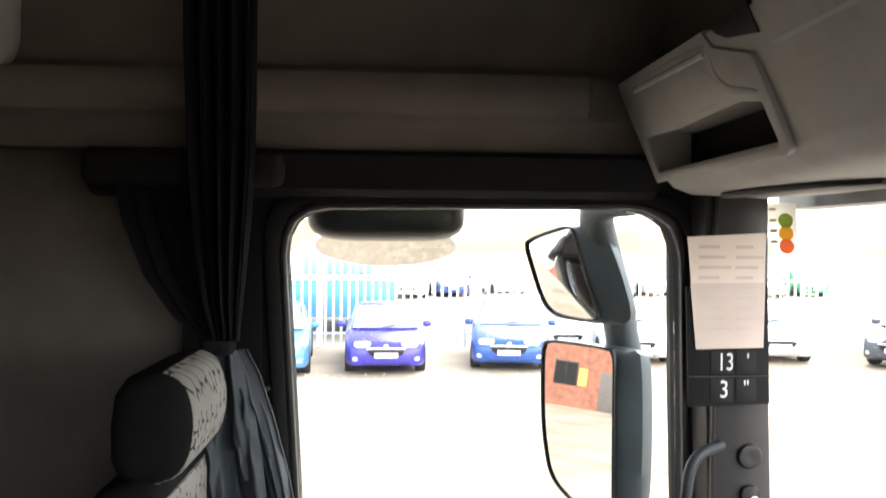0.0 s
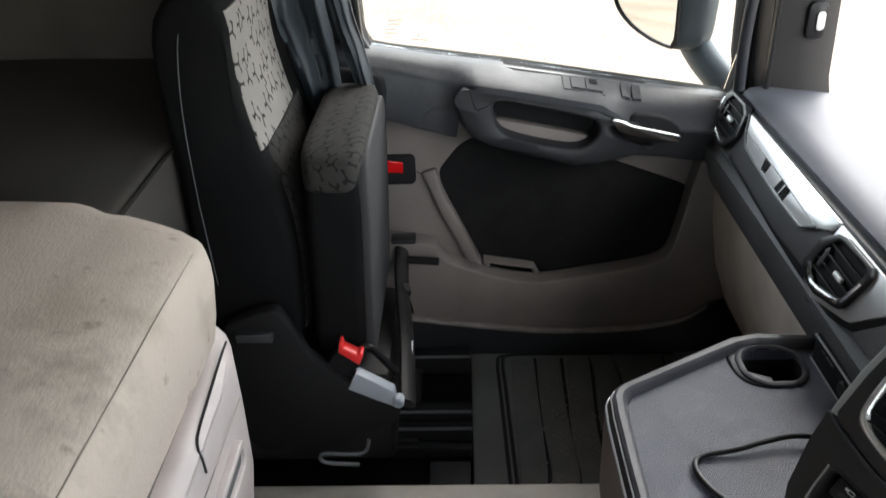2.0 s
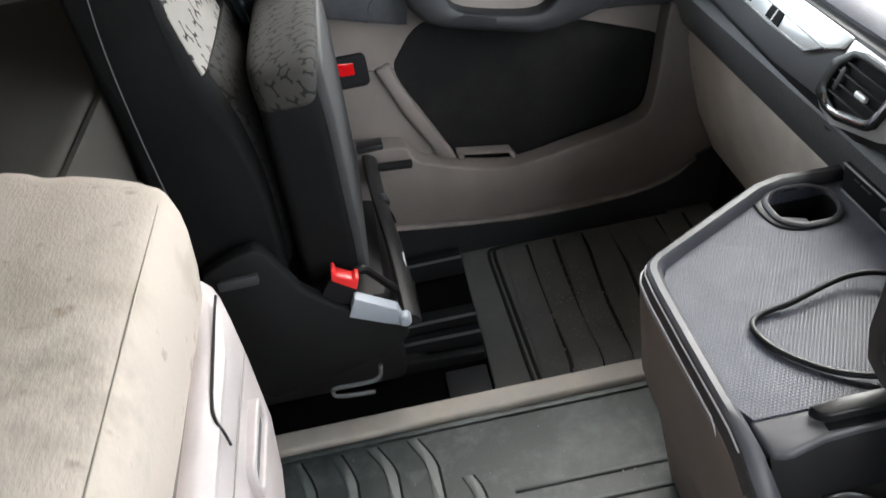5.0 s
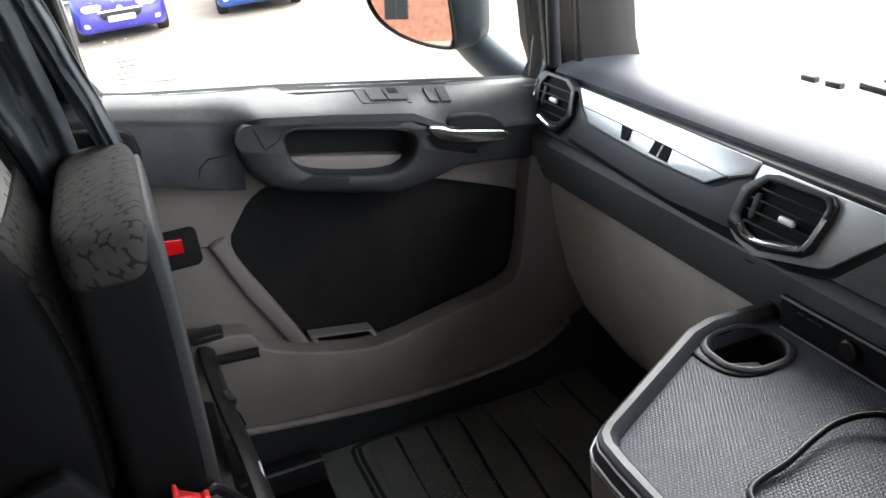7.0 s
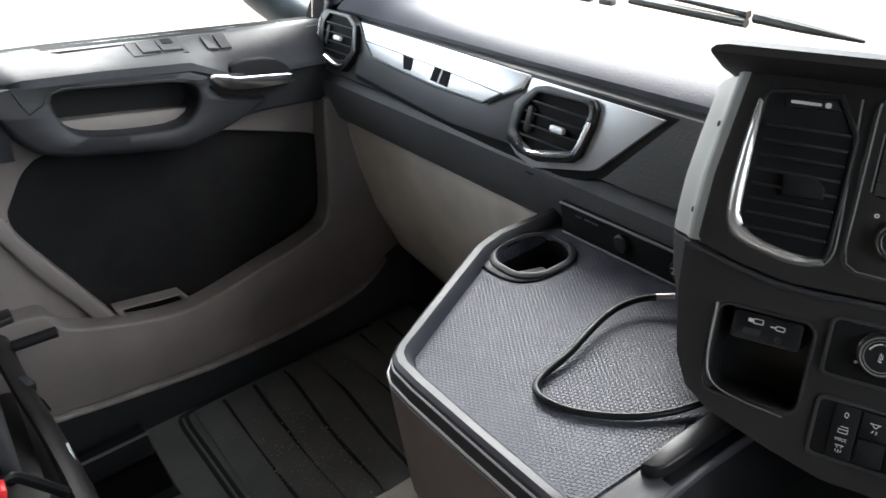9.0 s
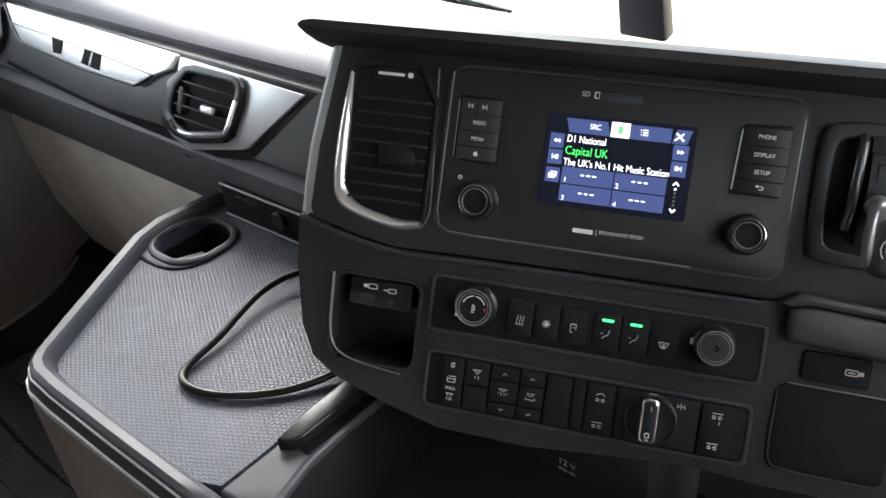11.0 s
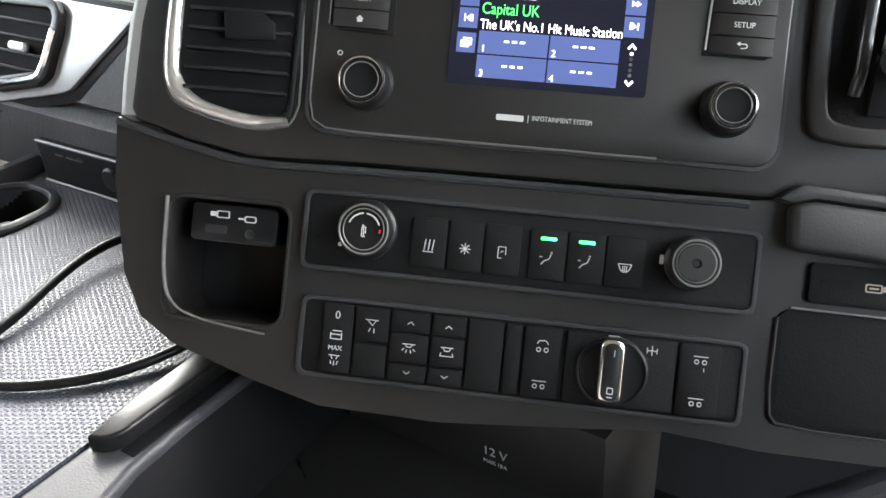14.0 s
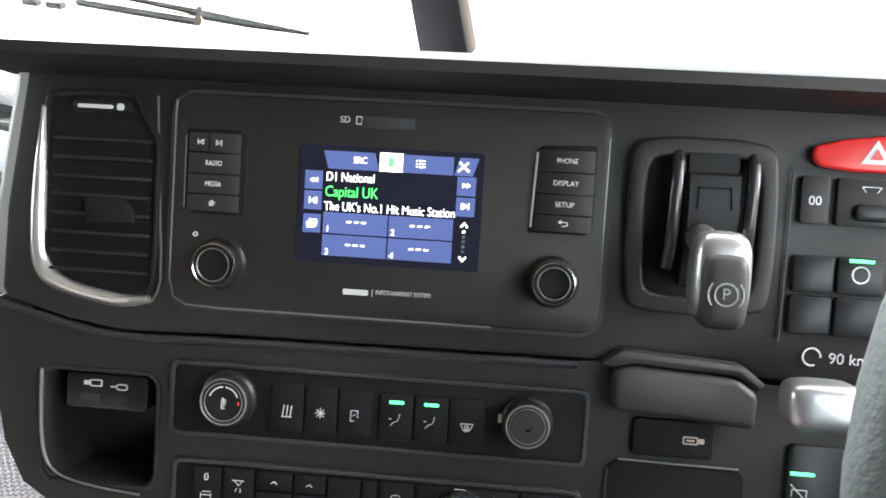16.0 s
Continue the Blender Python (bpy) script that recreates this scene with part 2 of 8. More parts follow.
def cloth(name, base, line, scale):
    """Bunk cushion cloth: short fine ribs, grey-brown soiling and small darker spots."""
    m = mat(name, base, 0.95, var=0.10, scale=4, grain=0.55, gscale=scale, dist=0.0013, stretch=(1, 0.35, 0.45), dust=line, dust_amt=0.75, dscale=5)
    nt = m.node_tree
    b = nt.nodes["Principled BSDF"]
    colour = b.inputs["Base Color"].links[0].from_socket
    tc = nt.nodes.new("ShaderNodeTexCoord")
    for size, lo, hi, amt, tint in ((9, 0.55, 0.70, 0.55, (0.28, 0.235, 0.185)), (34, 0.64, 0.72, 0.65, (0.24, 0.19, 0.145))):
        no = nt.nodes.new("ShaderNodeTexNoise")
        no.inputs["Scale"].default_value, no.inputs["Detail"].default_value = size, 4
        nt.links.new(tc.outputs["Object"], no.inputs[0])
        mr = nt.nodes.new("ShaderNodeMapRange")
        mr.inputs[1].default_value, mr.inputs[2].default_value, mr.inputs[4].default_value = lo, hi, amt
        nt.links.new(no.outputs[0], mr.inputs[0])
        mx = nt.nodes.new("ShaderNodeMix")
        mx.data_type = "RGBA"
        nt.links.new(mr.outputs[0], mx.inputs[0])
        nt.links.new(colour, mx.inputs[6])
        mx.inputs[7].default_value = (*tint, 1)
        colour = mx.outputs[2]
    # hand-soiled patches along the front edge
    geo = nt.nodes.new("ShaderNodeNewGeometry")
    blot = nt.nodes.new("ShaderNodeTexNoise")
    blot.inputs["Scale"].default_value, blot.inputs["Detail"].default_value = 38, 5
    nt.links.new(geo.outputs["Position"], blot.inputs[0])
    for centre, size, lo, hi, amt in (((-0.195, 0.53, 0.58), 0.10, 0.50, 0.66, 0.6), ((-0.215, 0.44, 0.60), 0.11, 0.34, 0.62, 0.6), ((-0.24, 0.70, 0.61), 0.10, 0.40, 0.70, 0.45)):
        dst = nt.nodes.new("ShaderNodeVectorMath")
        dst.operation = "DISTANCE"
        nt.links.new(geo.outputs["Position"], dst.inputs[0])
        dst.inputs[1].default_value = centre
        near = nt.nodes.new("ShaderNodeMapRange")
        near.inputs[1].default_value, near.inputs[2].default_value = size, size * 0.3
        near.inputs[3].default_value, near.inputs[4].default_value = 0.0, amt
        nt.links.new(dst.outputs["Value"], near.inputs[0])
        spot = nt.nodes.new("ShaderNodeMapRange")
        spot.inputs[1].default_value, spot.inputs[2].default_value = lo, hi
        nt.links.new(blot.outputs[0], spot.inputs[0])
        mul = nt.nodes.new("ShaderNodeMath")
        mul.operation = "MULTIPLY"
        nt.links.new(near.outputs[0], mul.inputs[0])
        nt.links.new(spot.outputs[0], mul.inputs[1])
        mx = nt.nodes.new("ShaderNodeMix")
        mx.data_type = "RGBA"
        nt.links.new(mul.outputs[0], mx.inputs[0])
        nt.links.new(colour, mx.inputs[6])
        mx.inputs[7].default_value = (0.17, 0.15, 0.125, 1)
        colour = mx.outputs[2]
    nt.links.new(colour, b.inputs["Base Color"])
    return m


M["cushion"] = cloth("bunk_cloth", (0.455, 0.388, 0.334), (0.325, 0.27, 0.222), 330)


def pattern_cloth(name, base, ink, size=31, reach=0.40, width=0.075):
    """Grey seat cloth with a dark woven motif: three-armed figures, turned at random in a loose grid."""
    m = mat(name, base, 0.95, var=0.1, grain=0.7, gscale=800, dist=0.001, spec=0.15)
    nt = m.node_tree
    b = nt.nodes["Principled BSDF"]
    old = b.inputs["Base Color"].links[0].from_socket

    def math_node(op, a, c=None):
        nd = nt.nodes.new("ShaderNodeMath")
        nd.operation = op
        for k, v in enumerate((a, c)):
            if v is None:
                continue
            if isinstance(v, (int, float)):
                nd.inputs[k].default_value = v
            else:
                nt.links.new(v, nd.inputs[k])
        return nd.outputs[0]

    tc = nt.nodes.new("ShaderNodeTexCoord")
    sp = nt.nodes.new("ShaderNodeSeparateXYZ")
    nt.links.new(tc.outputs["Object"], sp.inputs[0])
    cb = nt.nodes.new("ShaderNodeCombineXYZ")
    nt.links.new(math_node("MULTIPLY", math_node("SUBTRACT", sp.outputs[1], sp.outputs[0]), size), cb.inputs[0])
    nt.links.new(math_node("MULTIPLY", math_node("ADD", sp.outputs[2], sp.outputs[0]), size * 0.8), cb.inputs[1])
    vo = nt.nodes.new("ShaderNodeTexVoronoi")
    vo.voronoi_dimensions = "2D"
    vo.inputs["Scale"].default_value, vo.inputs["Randomness"].default_value = 1.0, 0.45
    nt.links.new(cb.outputs[0], vo.inputs["Vector"])
    sub = nt.nodes.new("ShaderNodeVectorMath")
    sub.operation = "SUBTRACT"
    nt.links.new(cb.outputs[0], sub.inputs[0])
    nt.links.new(vo.outputs["Position"], sub.inputs[1])
    s2 = nt.nodes.new("ShaderNodeSeparateXYZ")
    nt.links.new(sub.outputs[0], s2.inputs[0])
    ln = nt.nodes.new("ShaderNodeVectorMath")
    ln.operation = "LENGTH"
    nt.links.new(sub.outputs[0], ln.inputs[0])
    r = ln.outputs["Value"]
    turn = nt.nodes.new("ShaderNodeSeparateColor")
    nt.links.new(vo.outputs["Color"], turn.inputs[0])
    ang = math_node("ADD", math_node("ARCTAN2", s2.outputs[1], s2.outputs[0]), math_node("MULTIPLY", turn.outputs[0], 1.2))
    off = math_node("MULTIPLY", r, math_node("ABSOLUTE", math_node("SINE", math_node("MULTIPLY", ang, 1.5))))
    wide = math_node("ADD", math_node("MULTIPLY", math_node("GREATER_THAN", r, reach - 0.08), width * 0.9), width)
    on = math_node("MULTIPLY", math_node("LESS_THAN", off, wide), math_node("LESS_THAN", r, reach))
    mx = nt.nodes.new("ShaderNodeMix")
    mx.data_type = "RGBA"
    nt.links.new(on, mx.inputs[0])
    nt.links.new(old, mx.inputs[6])
    mx.inputs[7].default_value = (ink, ink, ink, 1)
    nt.links.new(mx.outputs[2], b.inputs["Base Color"])
    return m


M["pattern"] = pattern_cloth("patterned_seat_cloth", (0.20, 0.188, 0.176), 0.024)
M["pattern_dark"] = pattern_cloth("dark_patterned_cloth", (0.029, 0.0275, 0.026), 0.009, 40, 0.42, 0.085)


def tray_rubber():
    """Grey anti-slip insert with a lattice of small pimples."""
    m = mat("tray_insert_rubber", (0.078, 0.083, 0.107), 0.42, var=0.2, scale=7, grain=0.0, spec=0.38, dust=(0.140, 0.142, 0.168), dust_amt=0.7, dscale=7)
    nt = m.node_tree
    b = nt.nodes["Principled BSDF"]
    tc = nt.nodes.new("ShaderNodeTexCoord")
    out = []
    for turn in (30, 90, 150):
        mp = nt.nodes.new("ShaderNodeMapping")
        mp.inputs["Rotation"].default_value = (0, 0, radians(turn))
        nt.links.new(tc.outputs["Object"], mp.inputs[0])
        w = nt.nodes.new("ShaderNodeTexWave")
        w.inputs["Scale"].default_value = 82
        nt.links.new(mp.outputs[0], w.inputs[0])
        out.append(w.outputs["Fac"])
    a = nt.nodes.new("ShaderNodeMath")
    a.operation = "MULTIPLY"
    nt.links.new(out[0], a.inputs[0])
    nt.links.new(out[1], a.inputs[1])
    c = nt.nodes.new("ShaderNodeMath")
    c.operation = "MULTIPLY"
    nt.links.new(a.outputs[0], c.inputs[0])
    nt.links.new(out[2], c.inputs[1])
    bp = nt.nodes.new("ShaderNodeBump")
    bp.inputs["Strength"].default_value, bp.inputs["Distance"].default_value = 1.0, 0.0013
    wipe = nt.nodes.new("ShaderNodeTexNoise")
    wipe.inputs["Scale"].default_value, wipe.inputs["Detail"].default_value = 11, 1.5
    nt.links.new(tc.outputs["Object"], wipe.inputs[0])
    soft_edge = nt.nodes.new("ShaderNodeMapRange")
    soft_edge.inputs[1].default_value, soft_edge.inputs[2].default_value = 0.52, 0.56
    soft_edge.inputs[3].default_value, soft_edge.inputs[4].default_value = 1.0, 0.80
    nt.links.new(wipe.outputs[0], soft_edge.inputs[0])
    nt.links.new(soft_edge.outputs[0], bp.inputs["Strength"])
    nt.links.new(c.outputs[0], bp.inputs["Height"])
    nt.links.new(bp.outputs[0], b.inputs["Normal"])
    # wiped patches show the darker rubber
    clean = nt.nodes.new("ShaderNodeMapRange")
    clean.inputs[1].default_value, clean.inputs[2].default_value, clean.inputs[4].default_value = 0.52, 0.57, 0.55
    nt.links.new(wipe.outputs[0], clean.inputs[0])
    mx = nt.nodes.new("ShaderNodeMix")
    mx.data_type = "RGBA"
    nt.links.new(clean.outputs[0], mx.inputs[0])
    nt.links.new(b.inputs["Base Color"].links[0].from_socket, mx.inputs[6])
    mx.inputs[7].default_value = (0.040, 0.044, 0.062, 1)
    nt.links.new(mx.outputs[2], b.inputs["Base Color"])
    return m


M["tray"] = tray_rubber()


def glass_mat(name, tint=(1, 1, 1)):
    m = bpy.data.materials.new(name)
    m.use_nodes = True
    nt = m.node_tree
    nt.nodes.remove(nt.nodes["Principled BSDF"])
    tr, gl = nt.nodes.new("ShaderNodeBsdfTransparent"), nt.nodes.new("ShaderNodeBsdfGlossy")
    tr.inputs[0].default_value = (*tint, 1)
    gl.inputs["Roughness"].default_value = 0.02
    fr, mx = nt.nodes.new("ShaderNodeFresnel"), nt.nodes.new("ShaderNodeMixShader")
    fr.inputs[0].default_value = 1.1
    nt.links.new(fr.outputs[0], mx.inputs[0])
    nt.links.new(tr.outputs[0], mx.inputs[1])
    nt.links.new(gl.outputs[0], mx.inputs[2])
    nt.links.new(mx.outputs[0], nt.nodes["Material Output"].inputs[0])
    return m


M["glass"] = glass_mat("window_glass", (0.95, 0.97, 0.96))
M["tinted"] = glass_mat("dimming_door_glass", (0.88, 0.91, 0.90))


def film_mat(name, col):
    """Thin printed film that daylight shines through."""
    m = bpy.data.materials.new(name)
    m.use_nodes = True
    nt = m.node_tree
    nt.nodes.remove(nt.nodes["Principled BSDF"])
    di, tr, mx = nt.nodes.new("ShaderNodeBsdfDiffuse"), nt.nodes.new("ShaderNodeBsdfTranslucent"), nt.nodes.new("ShaderNodeMixShader")
    di.inputs[0].default_value = tr.inputs[0].default_value = (*col, 1)
    mx.inputs[0].default_value = 0.75
    nt.links.new(di.outputs[0], mx.inputs[1])
    nt.links.new(tr.outputs[0], mx.inputs[2])
    nt.links.new(mx.outputs[0], nt.nodes["Material Output"].inputs[0])
    return m


def paint(name, col):
    return mat(name, col, 0.25, 0.2, var=0.05, grain=0.0)


# ---- shape helpers ----
WM = {}


def thing(name, base=(0, 0, 0), label="", category="", group="", kind="", m=None):
    ob = new(name)
    ob.empty_display_size = 0.05
    WM[ob] = m if m is not None else Matrix.Translation(base)
    ob.matrix_world = WM[ob]
    return tagged(ob, label, category, group, kind)


def finish(ob, bm, material, local, smooth=38):
    if not local and ob in WM:
        bm.transform(WM[ob].inverted())
    bmesh.ops.recalc_face_normals(bm, faces=bm.faces)
    me = ob.data
    bm.to_mesh(me)
    bm.free()
    for p in me.polygons:
        p.use_smooth = True
    me.set_sharp_from_angle(angle=radians(smooth))
    me.materials.append(material)


def part(name, bm, material, parent, label="", local=False, smooth=38):
    """One mesh under a thing or part. The geometry is in world metres, or in the thing's own frame if local."""
    ob = new(name, bpy.data.meshes.new(name))
    if parent.parent and parent.parent.parent:
        parent = parent.parent
    ob.parent = parent
    WM[ob] = WM[parent]
    finish(ob, bm, material, local, smooth)
    return tagged(ob, label)


def solid(name, bm, material, label="", category="", kind="", group="", smooth=38):
    """A thing of one mesh."""
    ob = new(name, bpy.data.meshes.new(name))
    WM[ob] = Matrix.Identity(4)
    finish(ob, bm, material, True, smooth)
    return tagged(ob, label, category, group, kind)


def bevel(bm, off, seg=2, angle=25):
    if off > 0:
        es = [e for e in bm.edges if len(e.link_faces) == 2 and e.calc_face_angle(0) > radians(angle)]
        bmesh.ops.bevel(bm, geom=es, offset=off, segments=seg, profile=0.5, affect="EDGES", clamp_overlap=True)
    return bm


def box(x0, x1, y0, y1, z0, z1, bev=0.0, seg=2, m=None):
    bm = bmesh.new()
    bmesh.ops.create_cube(bm, size=1, matrix=Matrix.Translation(((x0 + x1) / 2, (y0 + y1) / 2, (z0 + z1) / 2)) @ Matrix.Diagonal((x1 - x0, y1 - y0, z1 - z0, 1)))
    bevel(bm, bev, seg)
    if m is not None:
        bm.transform(m)
    return bm


def prism(pts, d0, d1, m=None, bev=0.0, seg=2):
    """Polygon in the frame's own x, y, drawn out along z from d0 to d1."""
    bm = bmesh.new()
    lo = [bm.verts.new((p[0], p[1], d0)) for p in pts]
    hi = [bm.verts.new((p[0], p[1], d1)) for p in pts]
    bm.faces.new(lo[::-1]), bm.faces.new(hi)
    for i in range(len(pts)):
        j = (i + 1) % len(pts)
        bm.faces.new((lo[i], lo[j], hi[j], hi[i]))
    bmesh.ops.recalc_face_normals(bm, faces=bm.faces)
    bevel(bm, bev, seg)
    if m is not None:
        bm.transform(m)
    return bm


def ring(outer, inner, d0, d1, m=None, bev=0.0, seg=2):
    """Two loops of as many points: a frame with a hole."""
    bm = bmesh.new()
    k = len(outer)
    v = [[bm.verts.new((p[0], p[1], d)) for p in loop] for d in (d0, d1) for loop in (outer, inner)]
    for i in range(k):
        j = (i + 1) % k
        bm.faces.new((v[0][i], v[0][j], v[1][j], v[1][i]))
        bm.faces.new((v[2][i], v[2][j], v[3][j], v[3][i]))
        bm.faces.new((v[0][i], v[0][j], v[2][j], v[2][i]))
        bm.faces.new((v[1][i], v[1][j], v[3][j], v[3][i]))
    bmesh.ops.recalc_face_normals(bm, faces=bm.faces)
    bevel(bm, bev, seg)
    if m is not None:
        bm.transform(m)
    return bm


def rr(cx, cy, w, h, r, n=5):
    """Rounded rectangle, anticlockwise."""
    out = []
    for sx, sy, a0 in ((1, 1, 0), (-1, 1, 90), (-1, -1, 180), (1, -1, 270)):
        for i in range(n + 1):
            a = radians(a0 + 90 * i / n)
            out.append((cx + sx * (w / 2 - r) + r * math.cos(a), cy + sy * (h / 2 - r) + r * math.sin(a)))
    return out


def around(poly, c, n):
    """A closed outline seen from c, as n points at even angles."""
    out = []
    for i in range(n):
        a = 2 * math.pi * i / n
        d = (math.cos(a), math.sin(a))
        best = None
        for k in range(len(poly)):
            (x1, y1), (x2, y2) = poly[k], poly[(k + 1) % len(poly)]
            ex, ey = x2 - x1, y2 - y1
            den = d[0] * ey - d[1] * ex
            if abs(den) < 1e-12:
                continue
            t = ((x1 - c[0]) * ey - (y1 - c[1]) * ex) / den
            s = ((x1 - c[0]) * d[1] - (y1 - c[1]) * d[0]) / den
            if t > 0 and -1e-9 <= s <= 1 + 1e-9 and (best is None or t > best):
                best = t
        out.append((c[0] + d[0] * best, c[1] + d[1] * best))
    return out


def smooth_poly(pts, times=2):
    for _ in range(times):
        out = []
        for i in range(len(pts)):
            p, q = pts[i], pts[(i + 1) % len(pts)]
            out += [tuple(0.75 * a + 0.25 * b for a, b in zip(p, q)), tuple(0.25 * a + 0.75 * b for a, b in zip(p, q))]
        pts = out
    return pts


def smooth_path(pts, times=2):
    for _ in range(times):
        out = [pts[0]]
        for p, q in zip(pts, pts[1:]):
            out += [tuple(0.75 * a + 0.25 * b for a, b in zip(p, q)), tuple(0.25 * a + 0.75 * b for a, b in zip(p, q))]
        pts = out + [pts[-1]]
    return pts


def tube(path, r, n=10, closed=False, flat=1.0):
    """A round bar along a path; r is one radius, or one for each point."""
    bm = bmesh.new()
    P = [Vector(p) for p in path]
    rs = r if isinstance(r, (list, tuple)) else [r] * len(P)
    rings, up = [], None
    for i, p in enumerate(P):
        a = P[(i - 1) % len(P)] if closed or i else P[0]
        b = P[(i + 1) % len(P)] if closed or i < len(P) - 1 else P[-1]
        t = (b - a).normalized()
        if up is None:
            up = t.orthogonal().normalized()
        up = (up - t * up.dot(t)).normalized()
        s = t.cross(up)
        rings.append([bm.verts.new(p + rs[i] * (math.cos(2 * math.pi * k / n) * up + flat * math.sin(2 * math.pi * k / n) * s)) for k in range(n)])
    for i in range(len(rings) if closed else len(rings) - 1):
        A, B = rings[i], rings[(i + 1) % len(rings)]
        for k in range(n):
            bm.faces.new((A[k], A[(k + 1) % n], B[(k + 1) % n], B[k]))
    if not closed:
        bm.faces.new(rings[0][::-1]), bm.faces.new(rings[-1])
    return bm


def lathe(profile, m=None, n=36, caps=True):
    """Turned shape about the frame's z, from (radius, height) pairs."""
    bm = bmesh.new()
    rows = [[bm.verts.new((max(r, 1e-5) * math.cos(2 * math.pi * k / n), max(r, 1e-5) * math.sin(2 * math.pi * k / n), z)) for k in range(n)] for r, z in profile]
    for A, B in zip(rows, rows[1:]):
        for k in range(n):
            bm.faces.new((A[k], A[(k + 1) % n], B[(k + 1) % n], B[k]))
    if caps:
        bm.faces.new(rows[0][::-1]), bm.faces.new(rows[-1])
    if m is not None:
        bm.transform(m)
    return bm


def loft(loops, closed=True, caps=True):
    """Skin over loops of as many points. closed: each loop is closed."""
    bm = bmesh.new()
    rows = [[bm.verts.new(p) for p in loop] for loop in loops]
    k = len(rows[0])
    for A, B in zip(rows, rows[1:]):
        for i in range(k if closed else k - 1):
            j = (i + 1) % k
            bm.faces.new((A[i], A[j], B[j], B[i]))
    if caps and closed:
        bm.faces.new(rows[0][::-1]), bm.faces.new(rows[-1])
    return bm


def pad(x0, x1, y0, y1, z0, z1, e=0.35, n=28, bend=None):
    """An upholstered block with swelling faces and round edges."""
    bm = bmesh.new()
    c = Vector(((x0 + x1) / 2, (y0 + y1) / 2, (z0 + z1) / 2))
    h = Vector(((x1 - x0) / 2, (y1 - y0) / 2, (z1 - z0) / 2))
    f = lambda v, p: math.copysign(abs(v) ** p, v)
    rows = []
    for i in range(n + 1):
        th = -math.pi / 2 + math.pi * i / n
        row = []
        for k in range(2 * n):
            ph = 2 * math.pi * k / (2 * n)
            p = Vector((f(math.cos(th), e) * f(math.cos(ph), e) * h.x, f(math.cos(th), e) * f(math.sin(ph), e) * h.y, f(math.sin(th), e) * h.z)) + c
            row.append(bm.verts.new(bend(p) if bend else p))
        rows.append(row)
    for A, B in zip(rows, rows[1:]):
        for k in range(2 * n):
            bm.faces.new((A[k], A[(k + 1) % (2 * n)], B[(k + 1) % (2 * n)], B[k]))
    bmesh.ops.remove_doubles(bm, verts=bm.verts, dist=1e-5)
    return bm


def join(*bms):
    """Several shapes of one part in one bmesh."""
    out = bmesh.new()
    for b in bms:
        me = bpy.data.meshes.new("tmp")
        b.to_mesh(me)
        b.free()
        out.from_mesh(me)
        bpy.data.meshes.remove(me)
    return out


def words(text, size, x, y, z, m=None, align="LEFT", width=None, lift=0.0004):
    """Flat lettering in the frame's x, y, in the built-in font."""
    cu = bpy.data.curves.new("tmp", "FONT")
    cu.body, cu.size, cu.align_x, cu.align_y, cu.extrude = text, size, align, "CENTER", lift / 2
    ob = bpy.data.objects.new("tmp", cu)
    me = bpy.data.meshes.new_from_object(ob)
    bm = bmesh.new()
    bm.from_mesh(me)
    bpy.data.objects.remove(ob)
    bpy.data.curves.remove(cu)
    bpy.data.meshes.remove(me)
    if width:
        xs = [v.co.x for v in bm.verts]
        k = width / (max(xs) - min(xs))
        for v in bm.verts:
            v.co.x *= k
    bm.transform(Matrix.Translation((x, y, z)))
    if m is not None:
        bm.transform(m)
    return bm


def frame_of(o, X, Y):
    X, Y = Vector(X).normalized(), Vector(Y).normalized()
    Z = X.cross(Y)
    return Matrix(((X.x, Y.x, Z.x, o[0]), (X.y, Y.y, Z.y, o[1]), (X.z, Y.z, Z.z, o[2]), (0, 0, 0, 1)))


def door_frame(y):      # own x forward, own y up, own z to the driver
    return frame_of((0, y, 0), (1, 0, 0), (0, 0, 1))


# ---- structure ----
# ground, far hills
gb = bmesh.new()
bmesh.ops.create_grid(gb, x_segments=60, y_segments=60, size=1)
for v in gb.verts:
    r = max(abs(v.co.x), abs(v.co.y))
    k = 40 * r + 1460 * max(0, r - 0.5) ** 2
    s = k / max(r, 1e-6)
    v.co = Vector((v.co.x * s, v.co.y * s + 10, 0))
    near = max(0, 1 - math.hypot(v.co.x, v.co.y - 12) / 40)
    v.co.z = -1.8 + 0.03 * near * noise.noise(v.co * 0.6)
solid("ground", gb, M["ground"], "dry rutted dirt yard with pale stones", "ground", "structure")
hb = bmesh.new()
prof = []
for i in range(121):
    x = -300 + 5 * i
    prof.append((x, 4.5 + 5.5 * math.exp(-((x + 12) / 22) ** 2) + 3.2 * math.exp(-((x - 62) / 40) ** 2) + 1.2 * noise.noise(Vector((x * 0.05, 0, 0)))))
for dy, f in ((0, 0.0), (12, 0.7), (40, 1.0)):
    for x, h in prof:
        hb.verts.new((x, 230 + dy, -1.8 + h * f * 1.1))
hb.verts.ensure_lookup_table()
for r in range(2):
    for i in range(120):
        hb.faces.new([hb.verts[r * 121 + i], hb.verts[r * 121 + i + 1], hb.verts[(r + 1) * 121 + i + 1], hb.verts[(r + 1) * 121 + i]])
solid("hillside_backdrop", hb, M["hill"], "low dry grass bank beyond the yard", "hill", "structure")

